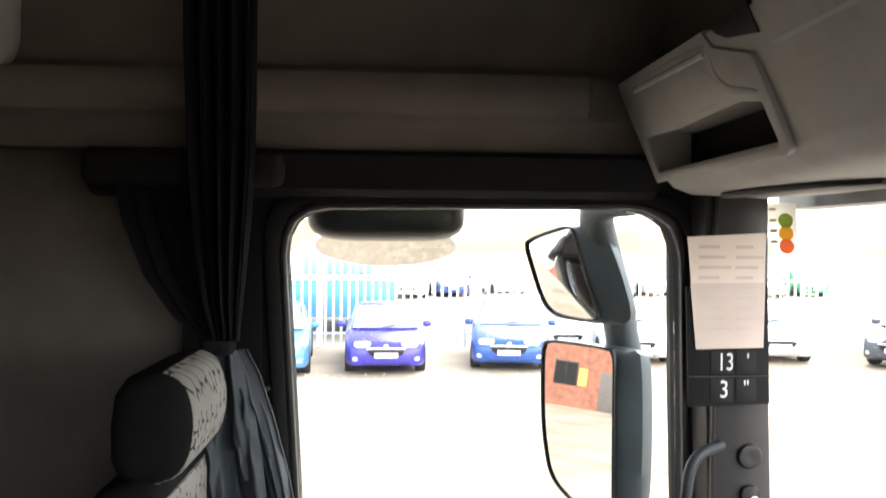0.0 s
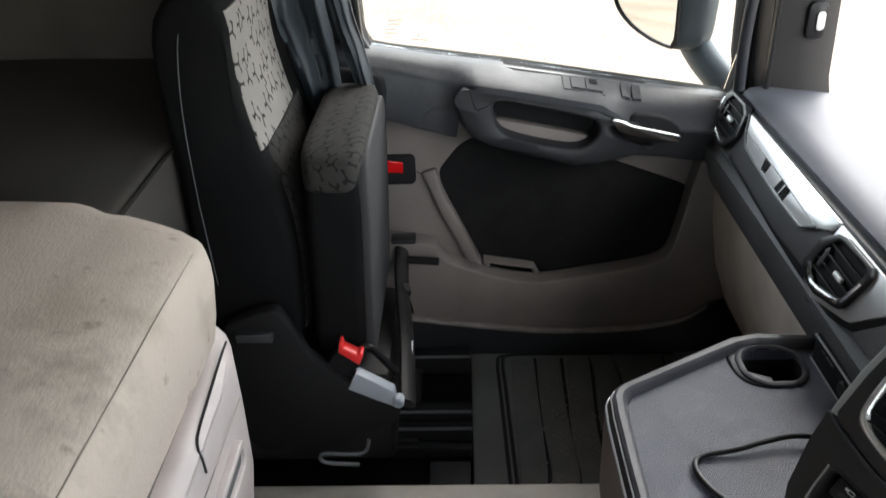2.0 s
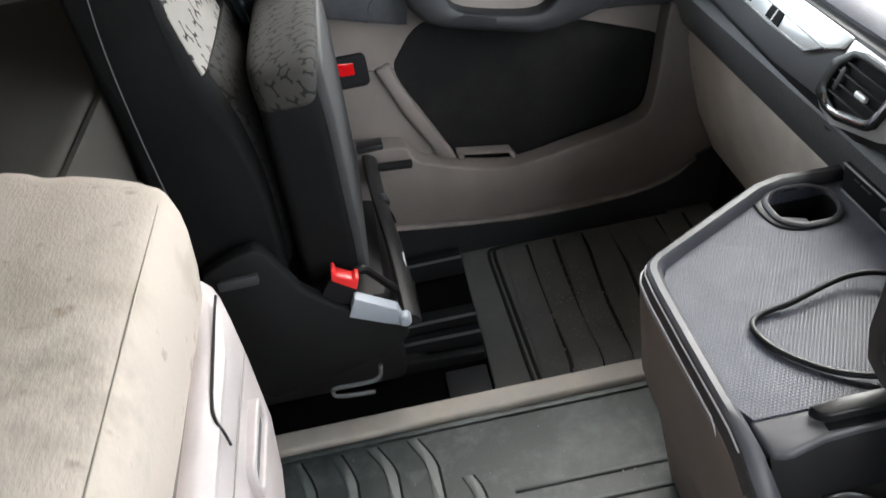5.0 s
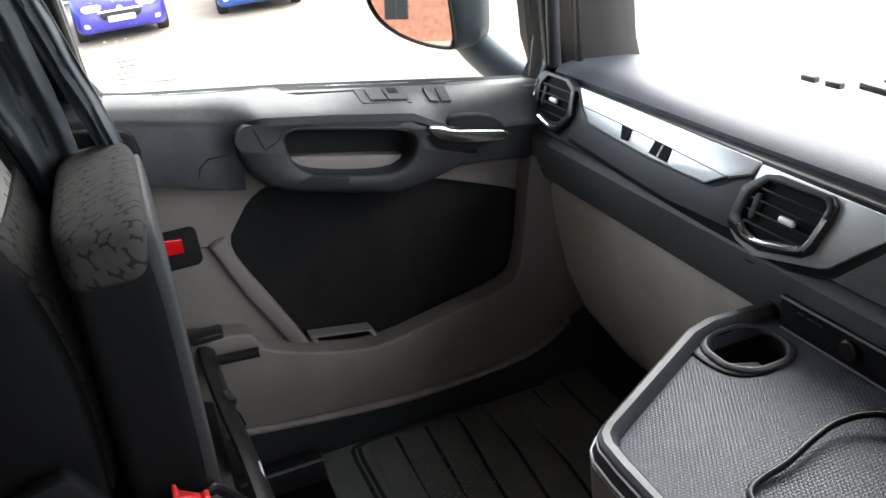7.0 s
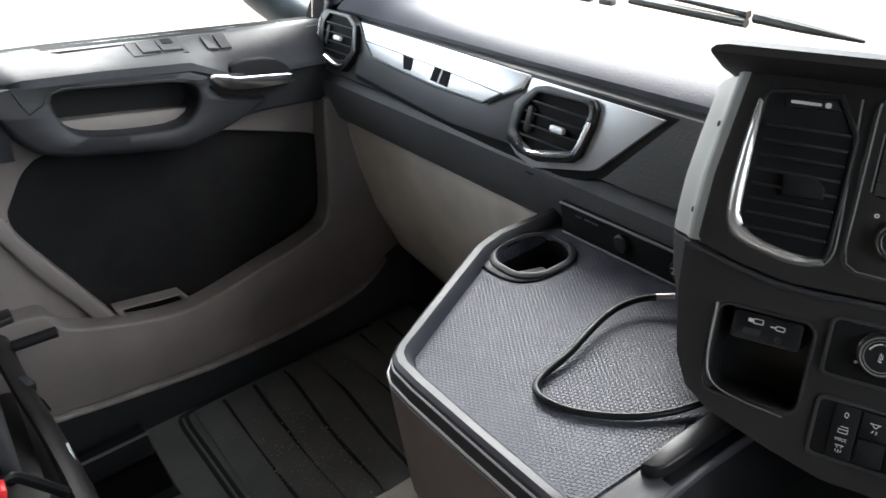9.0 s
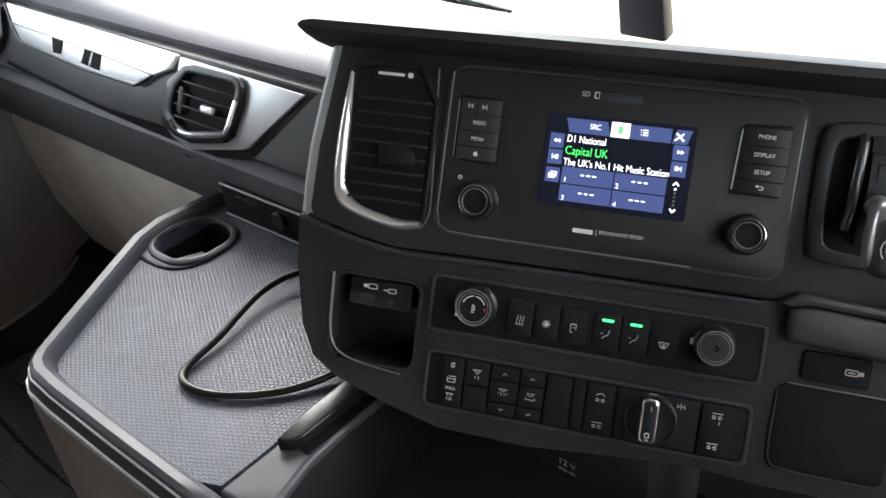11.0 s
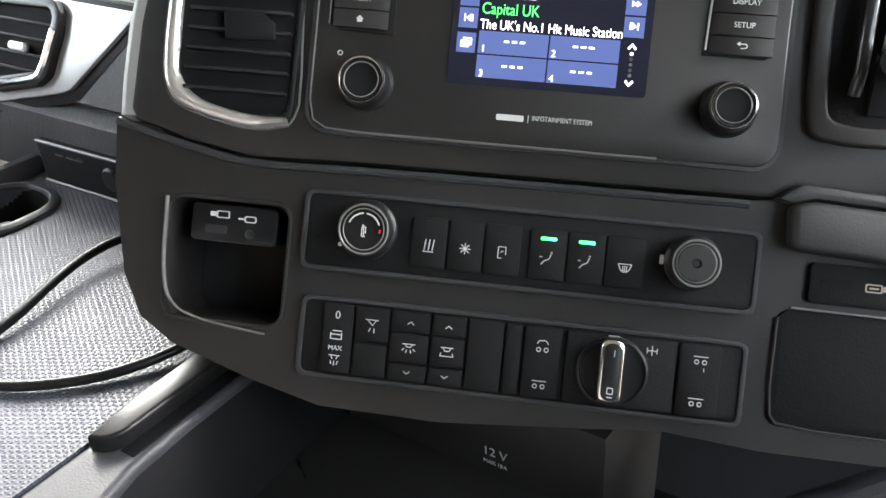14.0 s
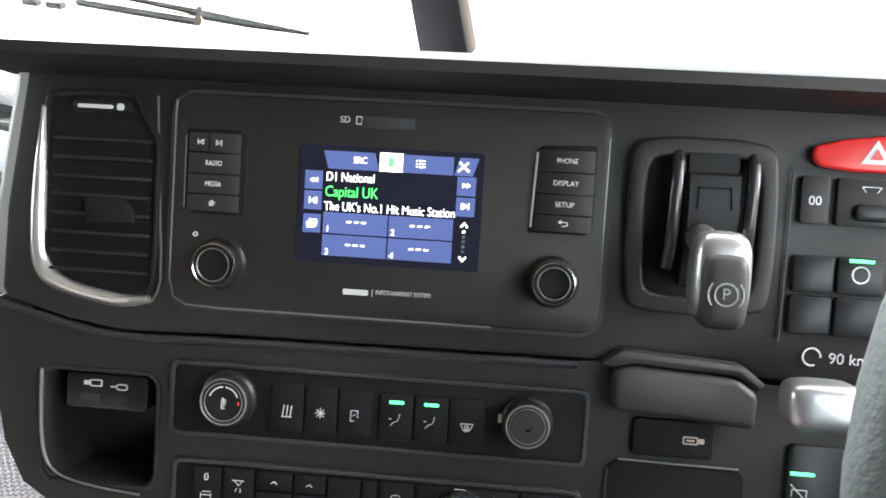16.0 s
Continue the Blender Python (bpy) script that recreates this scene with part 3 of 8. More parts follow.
# cab shell
DW = door_frame(1.78)
WIN = [(-0.105, 1.15), (-0.095, 1.195), (-0.05, 1.226), (0.58, 1.233), (0.64, 1.205), (0.662, 1.15), (0.676, 0.53), (0.67, 0.50), (0.22, 0.575), (-0.06, 0.615), (-0.075, 0.635)]
WC = (0.28, 0.88)
OUT = [(-0.30, 0.44), (0.77, 0.44), (0.78, 1.36), (-0.30, 1.36)]
wall = thing("wall_left", (0.2, 1.8, -0.2), "dark trim of the cab side round the door window", "wall", kind="structure")
part("side_panel", ring(around(OUT, WC, 96), around(WIN, WC, 96), -0.06, 0.0, DW), M["trimblack"], wall)
wout = [(WC[0] + (x - WC[0]) * 1.035, WC[1] + (z - WC[1]) * 1.035) for x, z in around(WIN, WC, 96)]
part("window_seal", ring(wout, around(WIN, WC, 96), -0.01, 0.012, DW, 0.004), M["gloss"], wall, "black rubber window seal")
part("window_frame", ring([(WC[0] + (x - WC[0]) * 1.11, WC[1] + (z - WC[1]) * 1.10) for x, z in around(WIN, WC, 96)], wout, -0.01, 0.020, DW, 0.008), M["trimblack"], wall)
gl = solid("window_1", prism([(x, z) for x, z in around(WIN, WC, 48)], -0.035, -0.031, DW), M["glass"], "clear glass of the passenger door window", "window", "structure")
gl.visible_shadow = False
part("pillar_foot", box(-0.30, -0.15, 1.78, 1.84, -0.25, 0.46, 0.004), M["trimblack"], wall)
# upper side lining with its ledge
prof = [(1.80, 1.245), (1.745, 1.25), (1.725, 1.262), (1.722, 1.325), (1.735, 1.335)]
part("header_trim", loft([[(x, y, z) for y, z in prof + [(1.86, 1.335)]] for x in (-0.46, -0.44, 0.2, 0.60)]), M["trimblack"], wall)
lin = thing("wall_left_upper", (0.0, 1.8, 1.34), "brown-grey fabric side lining with a moulded ledge", "wall", kind="structure")
prof = [(1.75, 1.335), (1.745, 1.38), (1.735, 1.392), (1.705, 1.40), (1.69, 1.42), (1.69, 1.455), (1.70, 1.475), (1.74, 1.485), (1.77, 1.50), (1.775, 1.62), (1.74, 1.72), (1.66, 1.80), (1.9, 1.80), (1.9, 1.335)]
flat = [(1.75, 1.335), (1.748, 1.38), (1.748, 1.392), (1.748, 1.40), (1.749, 1.42), (1.75, 1.455), (1.753, 1.475), (1.758, 1.485), (1.77, 1.50), (1.775, 1.62), (1.74, 1.72), (1.66, 1.80), (1.9, 1.80), (1.9, 1.335)]
part("lining", loft([[(x, *p) for p in pr] for x, pr in ((-1.2, prof), (0.42, prof), (0.46, prof), (0.485, flat), (0.9, flat))]), M["liner"], lin)
# wall of the sleeper behind the door
sl = thing("wall_sleeper", (-0.7, 1.8, -0.2), "brown-grey fabric side wall above dark carpet", "wall", kind="structure")
part("upper_lining", box(-1.2, -0.30, 1.79, 1.9, 0.60, 1.335, 0.004), M["liner_low"], sl)
part("lower_carpet", box(-1.2, -0.30, 1.77, 1.9, -0.25, 0.60, 0.01), M["liner_dark"], sl)
solid("wall_rear", box(-1.26, -1.2, -0.4, 1.9, -0.25, 1.85), M["liner"], "brown-grey fabric rear wall of the cab", "wall", "structure")
solid("ceiling", box(-1.26, 1.3, -0.4, 1.9, 1.80, 1.86), M["ceil"], "pale fabric cab ceiling", "ceiling", "structure")
# driver's side, with its window
DR = frame_of((0, -0.29, 0), (1, 0, 0), (0, 0, 1))
part("driver_door_wall", ring(around([(-1.2, -0.25), (0.78, -0.25), (0.78, 1.8), (-1.2, 1.8)], WC, 64), around(smooth_poly([(-0.10, 0.67), (0.60, 0.58), (0.58, 1.20), (-0.08, 1.22)], 1), WC, 64), 0.0, 0.06, DR), M["dark"], thing("wall_right", (0.2, -0.3, -0.2), "dark inside of the driver's door", "wall", kind="structure"))
# Unseen pane; its tint is added to dim light from the driver's side.
solid("window_2", prism(smooth_poly([(-0.12, 0.65), (0.62, 0.56), (0.60, 1.22), (-0.10, 1.24)], 1), 0.028, 0.032, DR), M["tinted"], "unseen driver's door glass, tinted to dim the daylight", "window", "structure")
# front: windscreen aperture, header and cowl
solid("wall_front_lower", box(1.06, 1.14, -0.4, 1.9, -0.6, 0.41), M["dark"], "dark bulkhead below the windscreen", "wall", "structure")
solid("wall_front_upper", box(0.92, 1.0, -0.4, 1.9, 1.24, 1.85), M["over"], "grey roof front above the windscreen", "wall", "structure")
ws = solid("windscreen", loft([[(1.118 - d, y, 0.40), (0.94 - d, y, 1.26), (0.944 - d, y, 1.26), (1.122 - d, y, 0.40)] for y, d in ((-0.3, 0.0), (1.6, 0.0), (1.72, 0.015), (1.79, 0.05), (1.84, 0.105))]), M["glass"], "clear windscreen glass", "windscreen", "structure")
ws.visible_shadow = False
solid("kick_wall", box(0.70, 1.06, 1.752, 1.79, -0.26, 0.34), M["black"], "dark trim beside the footwell under the dash", "wall", "structure")
solid("wall_left_front", box(0.775, 1.14, 1.785, 1.9, -0.6, 0.405), M["black"], "dark side trim ahead of the door", "wall", "structure")
# pillar between door and windscreen
pil = thing("a_pillar", (0.76, 1.72, 0.5), "black plastic pillar trim between door window and windscreen", "pillar", kind="structure")
sec = [(-0.075, 1.78), (-0.06, 1.715), (-0.01, 1.70), (0.035, 1.70), (0.062, 1.715), (0.07, 1.80), (0.07, 1.90), (-0.075, 1.90)]
part("pillar_trim", loft([[(xc + a, y, z) for a, y in sec] for xc, z in ((0.80, 0.40), (0.765, 0.56), (0.755, 0.9), (0.75, 1.27), (0.75, 1.4))]), M["black"], pil)
part("seam", box(0.700, 0.708, 1.694, 1.71, 0.54, 1.26, 0.002), M["gloss"], pil)
part("speaker_dome", lathe([(0.024, -0.012), (0.024, 0.004), (0.021, 0.010), (0.012, 0.012), (0.001, 0.008)], frame_of((0.774, 1.70, 0.765), (1, 0, 0), (0, 0, 1))), M["black"], pil, "round black tweeter cap")
part("lamp", prism(rr(0.775, 0.675, 0.036, 0.07, 0.014), -0.01, 0.012, door_frame(1.70), 0.004), M["gloss"], pil, "small oblong pillar lamp")
part("lamp_lens", prism(rr(0.780, 0.675, 0.016, 0.034, 0.007), 0.012, 0.016, door_frame(1.70), 0.002), M["satin"], pil)

# floor
fl = thing("floor", (0, 0.6, 0), "black ribbed rubber mat over the engine tunnel", "floor", kind="structure")
part("tunnel", box(-1.2, 1.06, -0.3, 1.205, -0.22, -0.012), M["dark"], fl)
part("mat", box(-0.30, 0.46, -0.3, 1.160, -0.012, 0.0, 0.003), M["rubber"], fl, "scuffed black rubber floor mat")
part("edge_strip", box(-0.60, 0.50, 1.164, 1.208, -0.05, 0.006, 0.007, 3), M["lip"], fl, "dirty grey plastic edge of the engine tunnel")
part("mat_border", box(-0.30, 0.46, 1.145, 1.153, 0.0, 0.004, 0.0015), M["rubber"], fl)
# Black lines beside the ridges and ribs carry their shade as colour.
for i, xt in enumerate((-0.207, -0.142, -0.084, -0.019)):
    xb = (-0.180, -0.116, -0.053, 0.010)[i]
    pts = smooth_path([(xt, 1.138), (xb - 0.008, 1.095), (xb, 1.06), (xb + 0.004, 0.6), (xb + 0.004, -0.3)], 2)
    poly = [(x - 0.016, y) for x, y in pts] + [(x, y) for x, y in pts[::-1]]
    part("groove_shade", prism([(x, y) for x, y in pts] + [(x + 0.0042, y) for x, y in pts[::-1]], -0.002, 0.0005), M["trimblack"], fl)
    part("ridge", prism(poly, -0.002, 0.0022, None, 0.0008), M["ridge"], fl)
pts = smooth_path([(0.056, 1.045), (0.07, 1.01), (0.076, 0.9), (0.080, 0.4)], 2)
part("groove_shade", prism(pts + [(x + 0.0042, y) for x, y in pts[::-1]], -0.002, 0.0005), M["trimblack"], fl)
part("ridge", prism([(x - 0.016, y) for x, y in pts] + pts[::-1], -0.002, 0.0022, None, 0.0008), M["ridge"], fl)
for i in range(14):
    y = 0.997 - 0.0427 * i
    part("cross_rib", box(0.113, 0.43, y + 0.0015, y + 0.0075, -0.001, 0.0012, 0.0005), M["ridge"], fl)
    part("groove_shade", box(0.113, 0.43, y - 0.0017, y + 0.0012, -0.001, 0.0004), M["trimblack"], fl)
# grit trodden into the mat
rnd = random.Random(4)
vs, fs = [], []
for i in range(120):
    cx_, cy_, r = rnd.uniform(-0.16, 0.40), rnd.uniform(0.45, 1.14), rnd.uniform(0.0006, 0.0017)
    b = len(vs)
    for k in range(4):
        vs.append((cx_ + r * rnd.uniform(0.6, 1.3) * math.cos(k * 1.57), cy_ + r * rnd.uniform(0.6, 1.3) * math.sin(k * 1.57), 0.0))
    vs.append((cx_, cy_, r * 0.7))
    fs += [(b + k, b + (k + 1) % 4, b + 4) for k in range(4)]
gm = bpy.data.meshes.new("grit")
gm.from_pydata(vs, [], fs)
gm.materials.append(M["lip"])
tagged(new("grit", gm), "pale grit specks trodden into the tunnel mat", "grit", kind="stuff")
# passenger footwell
fw = thing("footwell", (0.3, 1.5, -0.11), "dark moulded rubber floor of the passenger footwell", "floor", kind="structure")
part("footwell_floor", box(-1.2, 1.06, 1.20, 1.86, -0.26, -0.110), M["dark"], fw)
# Sheet added over the floor; its black stands for the seat's shade.
part("under_seat_shade", box(-0.60, 0.129, 1.212, 1.742, -0.112, -0.104), M["seat_shade"], fw, "floor under the seat, blackened for its shade")
part("footwell_mat", box(0.131, 0.70, 1.212, 1.742, -0.112, -0.102, 0.003), M["pmat"], fw, "black rubber mat flecked with dirt")
for x in (0.198, 0.2105):
    part("mat_rib", tube(smooth_path([(x + 0.006, 1.235, -0.102), (x + 0.002, 1.32, -0.102), (x - 0.005, 1.60, -0.102), (x - 0.009, 1.716, -0.102), (x + 0.002, 1.732, -0.102), (x + 0.06, 1.735, -0.102), (0.60, 1.733, -0.102)], 1), 0.0042, 8, flat=0.9), M["tyre"], fw)
for i in range(7):
    x = 0.2205 + 0.0600 * i
    edge_l, edge_r = [], []
    for k in range(19):
        y = 1.245 + 0.475 * k / 18
        hook = -0.030 * max(0.0, 1 - k / 4.0) ** 2
        bow = hook + 0.007 * math.sin(5.2 * k / 18 + 0.5 + i) * min(1, i / 2)
        edge_l.append((x + (bow if i else 0.0), y))
        edge_r.append((x + 0.0530 + bow, y))
    part("mat_rib", prism(edge_r + edge_l[::-1], -0.103, -0.0978, None, 0.0015), M["rib"], fw)
    # Groove floor coloured darker so that it reads as shaded.
    part("groove_shade", prism([(x + 0.0078, y) for x, y in edge_r] + [(x - 0.0005, y) for x, y in edge_r[::-1]], -0.103, -0.1012), M["tyre"], fw)
rnd = random.Random(9)
vs, fs = [], []
for i in range(420):
    cx_, cy_ = (rnd.gauss(0.335, 0.045), rnd.gauss(1.47, 0.075)) if i % 3 else (rnd.uniform(0.22, 0.6), rnd.uniform(1.24, 1.72))
    r = rnd.uniform(0.0008, 0.0030)
    b = len(vs)
    for k in range(4):
        vs.append((cx_ + r * rnd.uniform(0.6, 1.3) * math.cos(k * 1.57), cy_ + r * rnd.uniform(0.6, 1.3) * math.sin(k * 1.57), -0.0980))
    vs.append((cx_, cy_, -0.0980 + r * 0.8))
    fs += [(b + k, b + (k + 1) % 4, b + 4) for k in range(4)]
cm = bpy.data.meshes.new("crumbs")
cm.from_pydata(vs, [], fs)
cm.materials.append(M["lip"])
tagged(new("crumbs", cm), "dry dirt crumbs scattered on the footwell mat", "dirt", kind="stuff")

# ---- passenger door ----
door = thing("door_1", (0.25, 1.78, -0.1), "closed cab door with grey-brown lower trim and dark map pocket", "door", kind="structure")
D = door_frame(1.75)


def between(table, x):
    """Straight steps through a table of (x, value)."""
    for (a, p), (b, q) in zip(table, table[1:]):
        if x <= b:
            return p + (q - p) * max(0.0, (x - a) / (b - a))
    return table[-1][1]


POCK = smooth_poly([(0.15, 0.440), (0.113, 0.423), (0.084, 0.386), (0.066, 0.362), (0.070, 0.325), (0.114, 0.234), (0.154, 0.147), (0.185, 0.09), (0.30, 0.066), (0.45, 0.068), (0.555, 0.10), (0.569, 0.138), (0.583, 0.229), (0.600, 0.308), (0.588, 0.321), (0.506, 0.352), (0.434, 0.379), (0.36, 0.402), (0.26, 0.425)], 1)
PC = (0.33, 0.26)
SK = [(-0.155, -0.09), (0.70, -0.09), (0.70, 0.50), (-0.155, 0.58)]
PO = around(POCK, PC, 96)
part("door_shell", box(-0.15, 0.76, 1.842, 1.862, -0.25, 0.46), M["trimblack"], door)
part("lower_trim", ring(around(SK, PC, 96), PO, -0.02, 0.0, D, 0.003), M["brown"], door, "grey-brown moulded lower door trim")
well = part("pocket_well", loft([[(PC[0] + (x - PC[0]) * k, 1.75 + d, PC[1] + (z - PC[1]) * k) for x, z in PO] for k, d in ((1.004, 0.016), (1.0, 0.022), (0.97, 0.060), (0.94, 0.078), (0.90, 0.084))] ), M["pocket"], door, "deep black map pocket lining")
part("pocket_step", prism(smooth_path([(0.05, 0.44), (0.385, 0.44), (0.385, 0.313), (0.302, 0.326), (0.253, 0.312), (0.228, 0.270), (0.228, 0.235), (0.272, 0.084), (0.275, 0.05)], 1) + [(0.10, 0.05)], -0.052, -0.036, D, 0.006), M["pocket"], well)
part("scuff", tube([(0.424, 1.800, 0.238), (0.437, 1.800, 0.226), (0.452, 1.801, 0.216)], [0.002, 0.0035, 0.001], 6), M["cheek"], well, "pale worn spot")
part("pocket_front", prism(smooth_path([(-0.15, 0.240), (-0.03, 0.226), (0.010, 0.216), (0.035, 0.2145), (0.063, 0.207), (0.067, 0.186), (0.082, 0.168), (0.133, 0.148), (0.179, 0.132), (0.237, 0.118), (0.278, 0.114), (0.332, 0.120), (0.388, 0.131), (0.48, 0.146), (0.536, 0.160), (0.556, 0.178), (0.568, 0.222), (0.580, 0.290), (0.588, 0.345), (0.600, 0.395)], 1) + [(0.70, 0.375)] + smooth_path([(0.70, 0.07), (0.652, 0.054), (0.602, 0.018), (0.527, -0.001), (0.407, -0.007), (0.295, -0.006), (0.200, 0.004), (0.10, 0.016), (0.02, 0.028), (-0.15, 0.058)], 1), 0.0, 0.05, D, 0.014, 4), M["brown"], door, "bowed grey-brown front of the door pocket")
part("kick_strip", prism(smooth_path([(-0.15, 0.058), (0.02, 0.028), (0.10, 0.016), (0.200, 0.004), (0.295, -0.006), (0.407, -0.007), (0.527, -0.001), (0.602, 0.018), (0.650, 0.052)], 1) + smooth_path([(0.654, 0.046), (0.604, 0.009), (0.527, -0.010), (0.407, -0.016), (0.295, -0.016), (0.200, -0.006), (0.10, 0.006), (0.02, 0.018), (-0.15, 0.048)], 1), 0.0, 0.058, D, 0.004), M["strip"], door, "pale scuffed edge strip")
part("lower_skirt", loft([[(x, 1.76, z0), (x, 1.704, z0 - 0.001), (x, 1.708, z0 - 0.016), (x, 1.728, (z0 - 0.016) * 0.5 - 0.055), (x, 1.744, -0.108), (x, 1.76, -0.112)] for x, z0 in ((-0.15, 0.050), (0.02, 0.020), (0.10, 0.008), (0.2, -0.004), (0.295, -0.014), (0.407, -0.015), (0.527, -0.009), (0.604, 0.010), (0.656, 0.047), (0.72, 0.08))]), M["dark"], door)
part("pocket_edge", prism([(0.062, 0.372), (0.030, 0.362), (0.042, 0.330), (0.070, 0.258), (0.103, 0.192), (0.140, 0.110), (0.185, 0.100), (0.156, 0.145), (0.116, 0.232), (0.071, 0.325), (0.066, 0.352)], -0.006, 0.012, D, 0.007, 3), M["brown"], door, "moulded diagonal edge of the pocket")
part("trim_seam", tube([(-0.02, 1.749, 0.372), (0.03, 1.749, 0.358), (0.05, 1.7415, 0.354), (0.066, 1.742, 0.359)], 0.0009, 6), M["gloss"], door)
bn = part("pocket_bin", ring([(0.160, 0.150), (0.272, 0.131), (0.296, 0.088), (0.178, 0.100)], [(0.172, 0.1445), (0.266, 0.1285), (0.282, 0.096), (0.182, 0.104)], -0.03, 0.014, D, 0.0015), M["brown"], door, "small shelf in the pocket")
part("bin_back", prism([(0.165, 0.147), (0.270, 0.130), (0.290, 0.090), (0.178, 0.102)], -0.034, -0.028, D), M["brown"], bn)
# top sill, a pad that falls toward the windscreen and steps out at the armrest module
Z_REAR = ((-0.145, 0.634), (-0.08, 0.622), (0.060, 0.598), (0.195, 0.580), (0.225, 0.570), (0.372, 0.548), (0.575, 0.517), (0.70, 0.498))
Z_FOLD = ((-0.145, 0.616), (-0.082, 0.606), (0.10, 0.566), (0.142, 0.567), (0.254, 0.548), (0.388, 0.522), (0.423, 0.503), (0.446, 0.490), (0.536, 0.475), (0.60, 0.468), (0.70, 0.452))
Y_FOLD = ((-0.145, 1.715), (0.085, 1.711), (0.115, 1.700), (0.142, 1.676), (0.40, 1.676), (0.45, 1.684), (0.70, 1.690))
Z_FACE = ((-0.145, 0.514), (-0.017, 0.486), (0.035, 0.469), (0.106, 0.451), (0.112, 0.470), (0.120, 0.545), (0.142, 0.5575), (0.254, 0.5385), (0.388, 0.5125), (0.424, 0.490), (0.446, 0.476), (0.536, 0.460), (0.60, 0.452), (0.70, 0.436))


def sill_z(x, y):
    r, f, yf = between(Z_REAR, x), between(Z_FOLD, x), between(Y_FOLD, x)
    return r + (f - r) * (1.757 - y) / (1.757 - yf)


loops = []
for i in range(58):
    x = -0.145 + 0.845 * i / 57
    yf, zf, zr = between(Y_FOLD, x), between(Z_FOLD, x), between(Z_REAR, x)
    zb = between(Z_FACE, x)
    yb = yf - 0.010 if x < 0.11 else yf
    loops.append([(x, 1.835, zr - 0.01), (x, 1.80, zr), (x, 1.757, zr), (x, yf + 0.022, sill_z(x, yf + 0.022) + 0.001), (x, yf + 0.009, zf + 0.0005), (x, yf + 0.002, zf - 0.0035), (x, yf - 0.001, zf - 0.010), (x, yb, zb + 0.012), (x, yb + 0.003, zb + 0.003), (x, yb + 0.012, zb), (x, 1.765, zb), (x, 1.835, zb)])
part("top_sill", loft(loops), M["sill"], door, "dark grey textured door top sill and upper panel", smooth=50)
part("sill_seam", tube([(0.200, 1.801, 0.570), (0.212, 1.780, 0.5665), (0.19, 1.740, 0.5675), (0.155, 1.700, 0.5665), (0.137, 1.679, 0.560)], 0.0010, 6), M["gloss"], door)
part("hinge_cover", prism(smooth_poly([(-0.15, 0.606), (-0.05, 0.590), (-0.026, 0.572), (-0.036, 0.490), (-0.15, 0.512)], 1), 0.0, 0.055, D, 0.008, 3), M["trimblack"], door)
ARM = [(0.104, 0.545), (0.120, 0.561), (0.142, 0.560), (0.254, 0.541), (0.388, 0.515), (0.424, 0.495), (0.440, 0.484), (0.412, 0.480), (0.424, 0.457), (0.455, 0.441), (0.510, 0.434), (0.450, 0.412), (0.393, 0.397), (0.343, 0.393), (0.251, 0.416), (0.174, 0.439), (0.134, 0.459), (0.112, 0.490), (0.106, 0.510)]
REC = smooth_poly([(0.178, 0.533), (0.200, 0.536), (0.234, 0.529), (0.303, 0.514), (0.360, 0.501), (0.384, 0.488), (0.386, 0.466), (0.370, 0.445), (0.343, 0.434), (0.29, 0.442), (0.22, 0.460), (0.192, 0.475), (0.180, 0.500)], 1)
AC = (0.28, 0.484)
def arm_loop(d):
    """Armrest outline, drawn in along its lower edge."""
    out = []
    for x, z in around(ARM, AC, 180):
        k = d * min(1.0, max(0.0, (0.535 - z) / 0.03))
        r = math.hypot(x - AC[0], z - AC[1])
        out.append((AC[0] + (x - AC[0]) * (1 - k / r), AC[1] + (z - AC[1]) * (1 - k / r)))
    return out


RL = around(REC, AC, 180)
RI = [(AC[0] + (x - AC[0]) * 1.06, AC[1] + (z - AC[1]) * 1.09) for x, z in RL]
part("armrest", loft([[(x, 1.75 - d, z) for x, z in lp] for lp, d in ((arm_loop(0), 0.0), (arm_loop(0), 0.048), (arm_loop(0.002), 0.060), (arm_loop(0.007), 0.069), (arm_loop(0.016), 0.074), (RI, 0.074), ([((a + c) / 2, (b + e) / 2) for (a, b), (c, e) in zip(RI, RL)], 0.072), (RL, 0.064), (RL, 0.0))], caps=False), M["doordark"], door, "dark grey moulded armrest round the pull recess", smooth=50)
part("recess_back", prism([(0.15, 0.56), (0.40, 0.51), (0.40, 0.42), (0.15, 0.45)], 0.0, 0.010, D), M["trimblack"], door)
part("recess_floor", prism([(0.165, 0.492), (0.252, 0.474), (0.392, 0.444), (0.392, 0.415), (0.30, 0.42), (0.165, 0.45)], 0.010, 0.036, D, 0.004), M["brown"], door, "grey-brown recess floor")
part("panel_seam", tube([(x, y - 0.0004, z) for x, y, z in ((0.136, 1.676, 0.556), (0.141, 1.676, 0.535), (0.147, 1.676, 0.519), (0.168, 1.676, 0.527), (0.176, 1.676, 0.538), (0.20, 1.676, 0.5415), (0.234, 1.676, 0.5345), (0.303, 1.676, 0.5195), (0.362, 1.676, 0.5065), (0.388, 1.676, 0.497), (0.405, 1.676, 0.493))], 0.0011, 6), M["gloss"], door)
part("panel_seam", tube([(0.105, 1.7035, 0.516), (0.062, 1.7035, 0.516), (0.047, 1.7035, 0.504), (0.036, 1.7035, 0.472)], 0.0011, 6), M["gloss"], door)
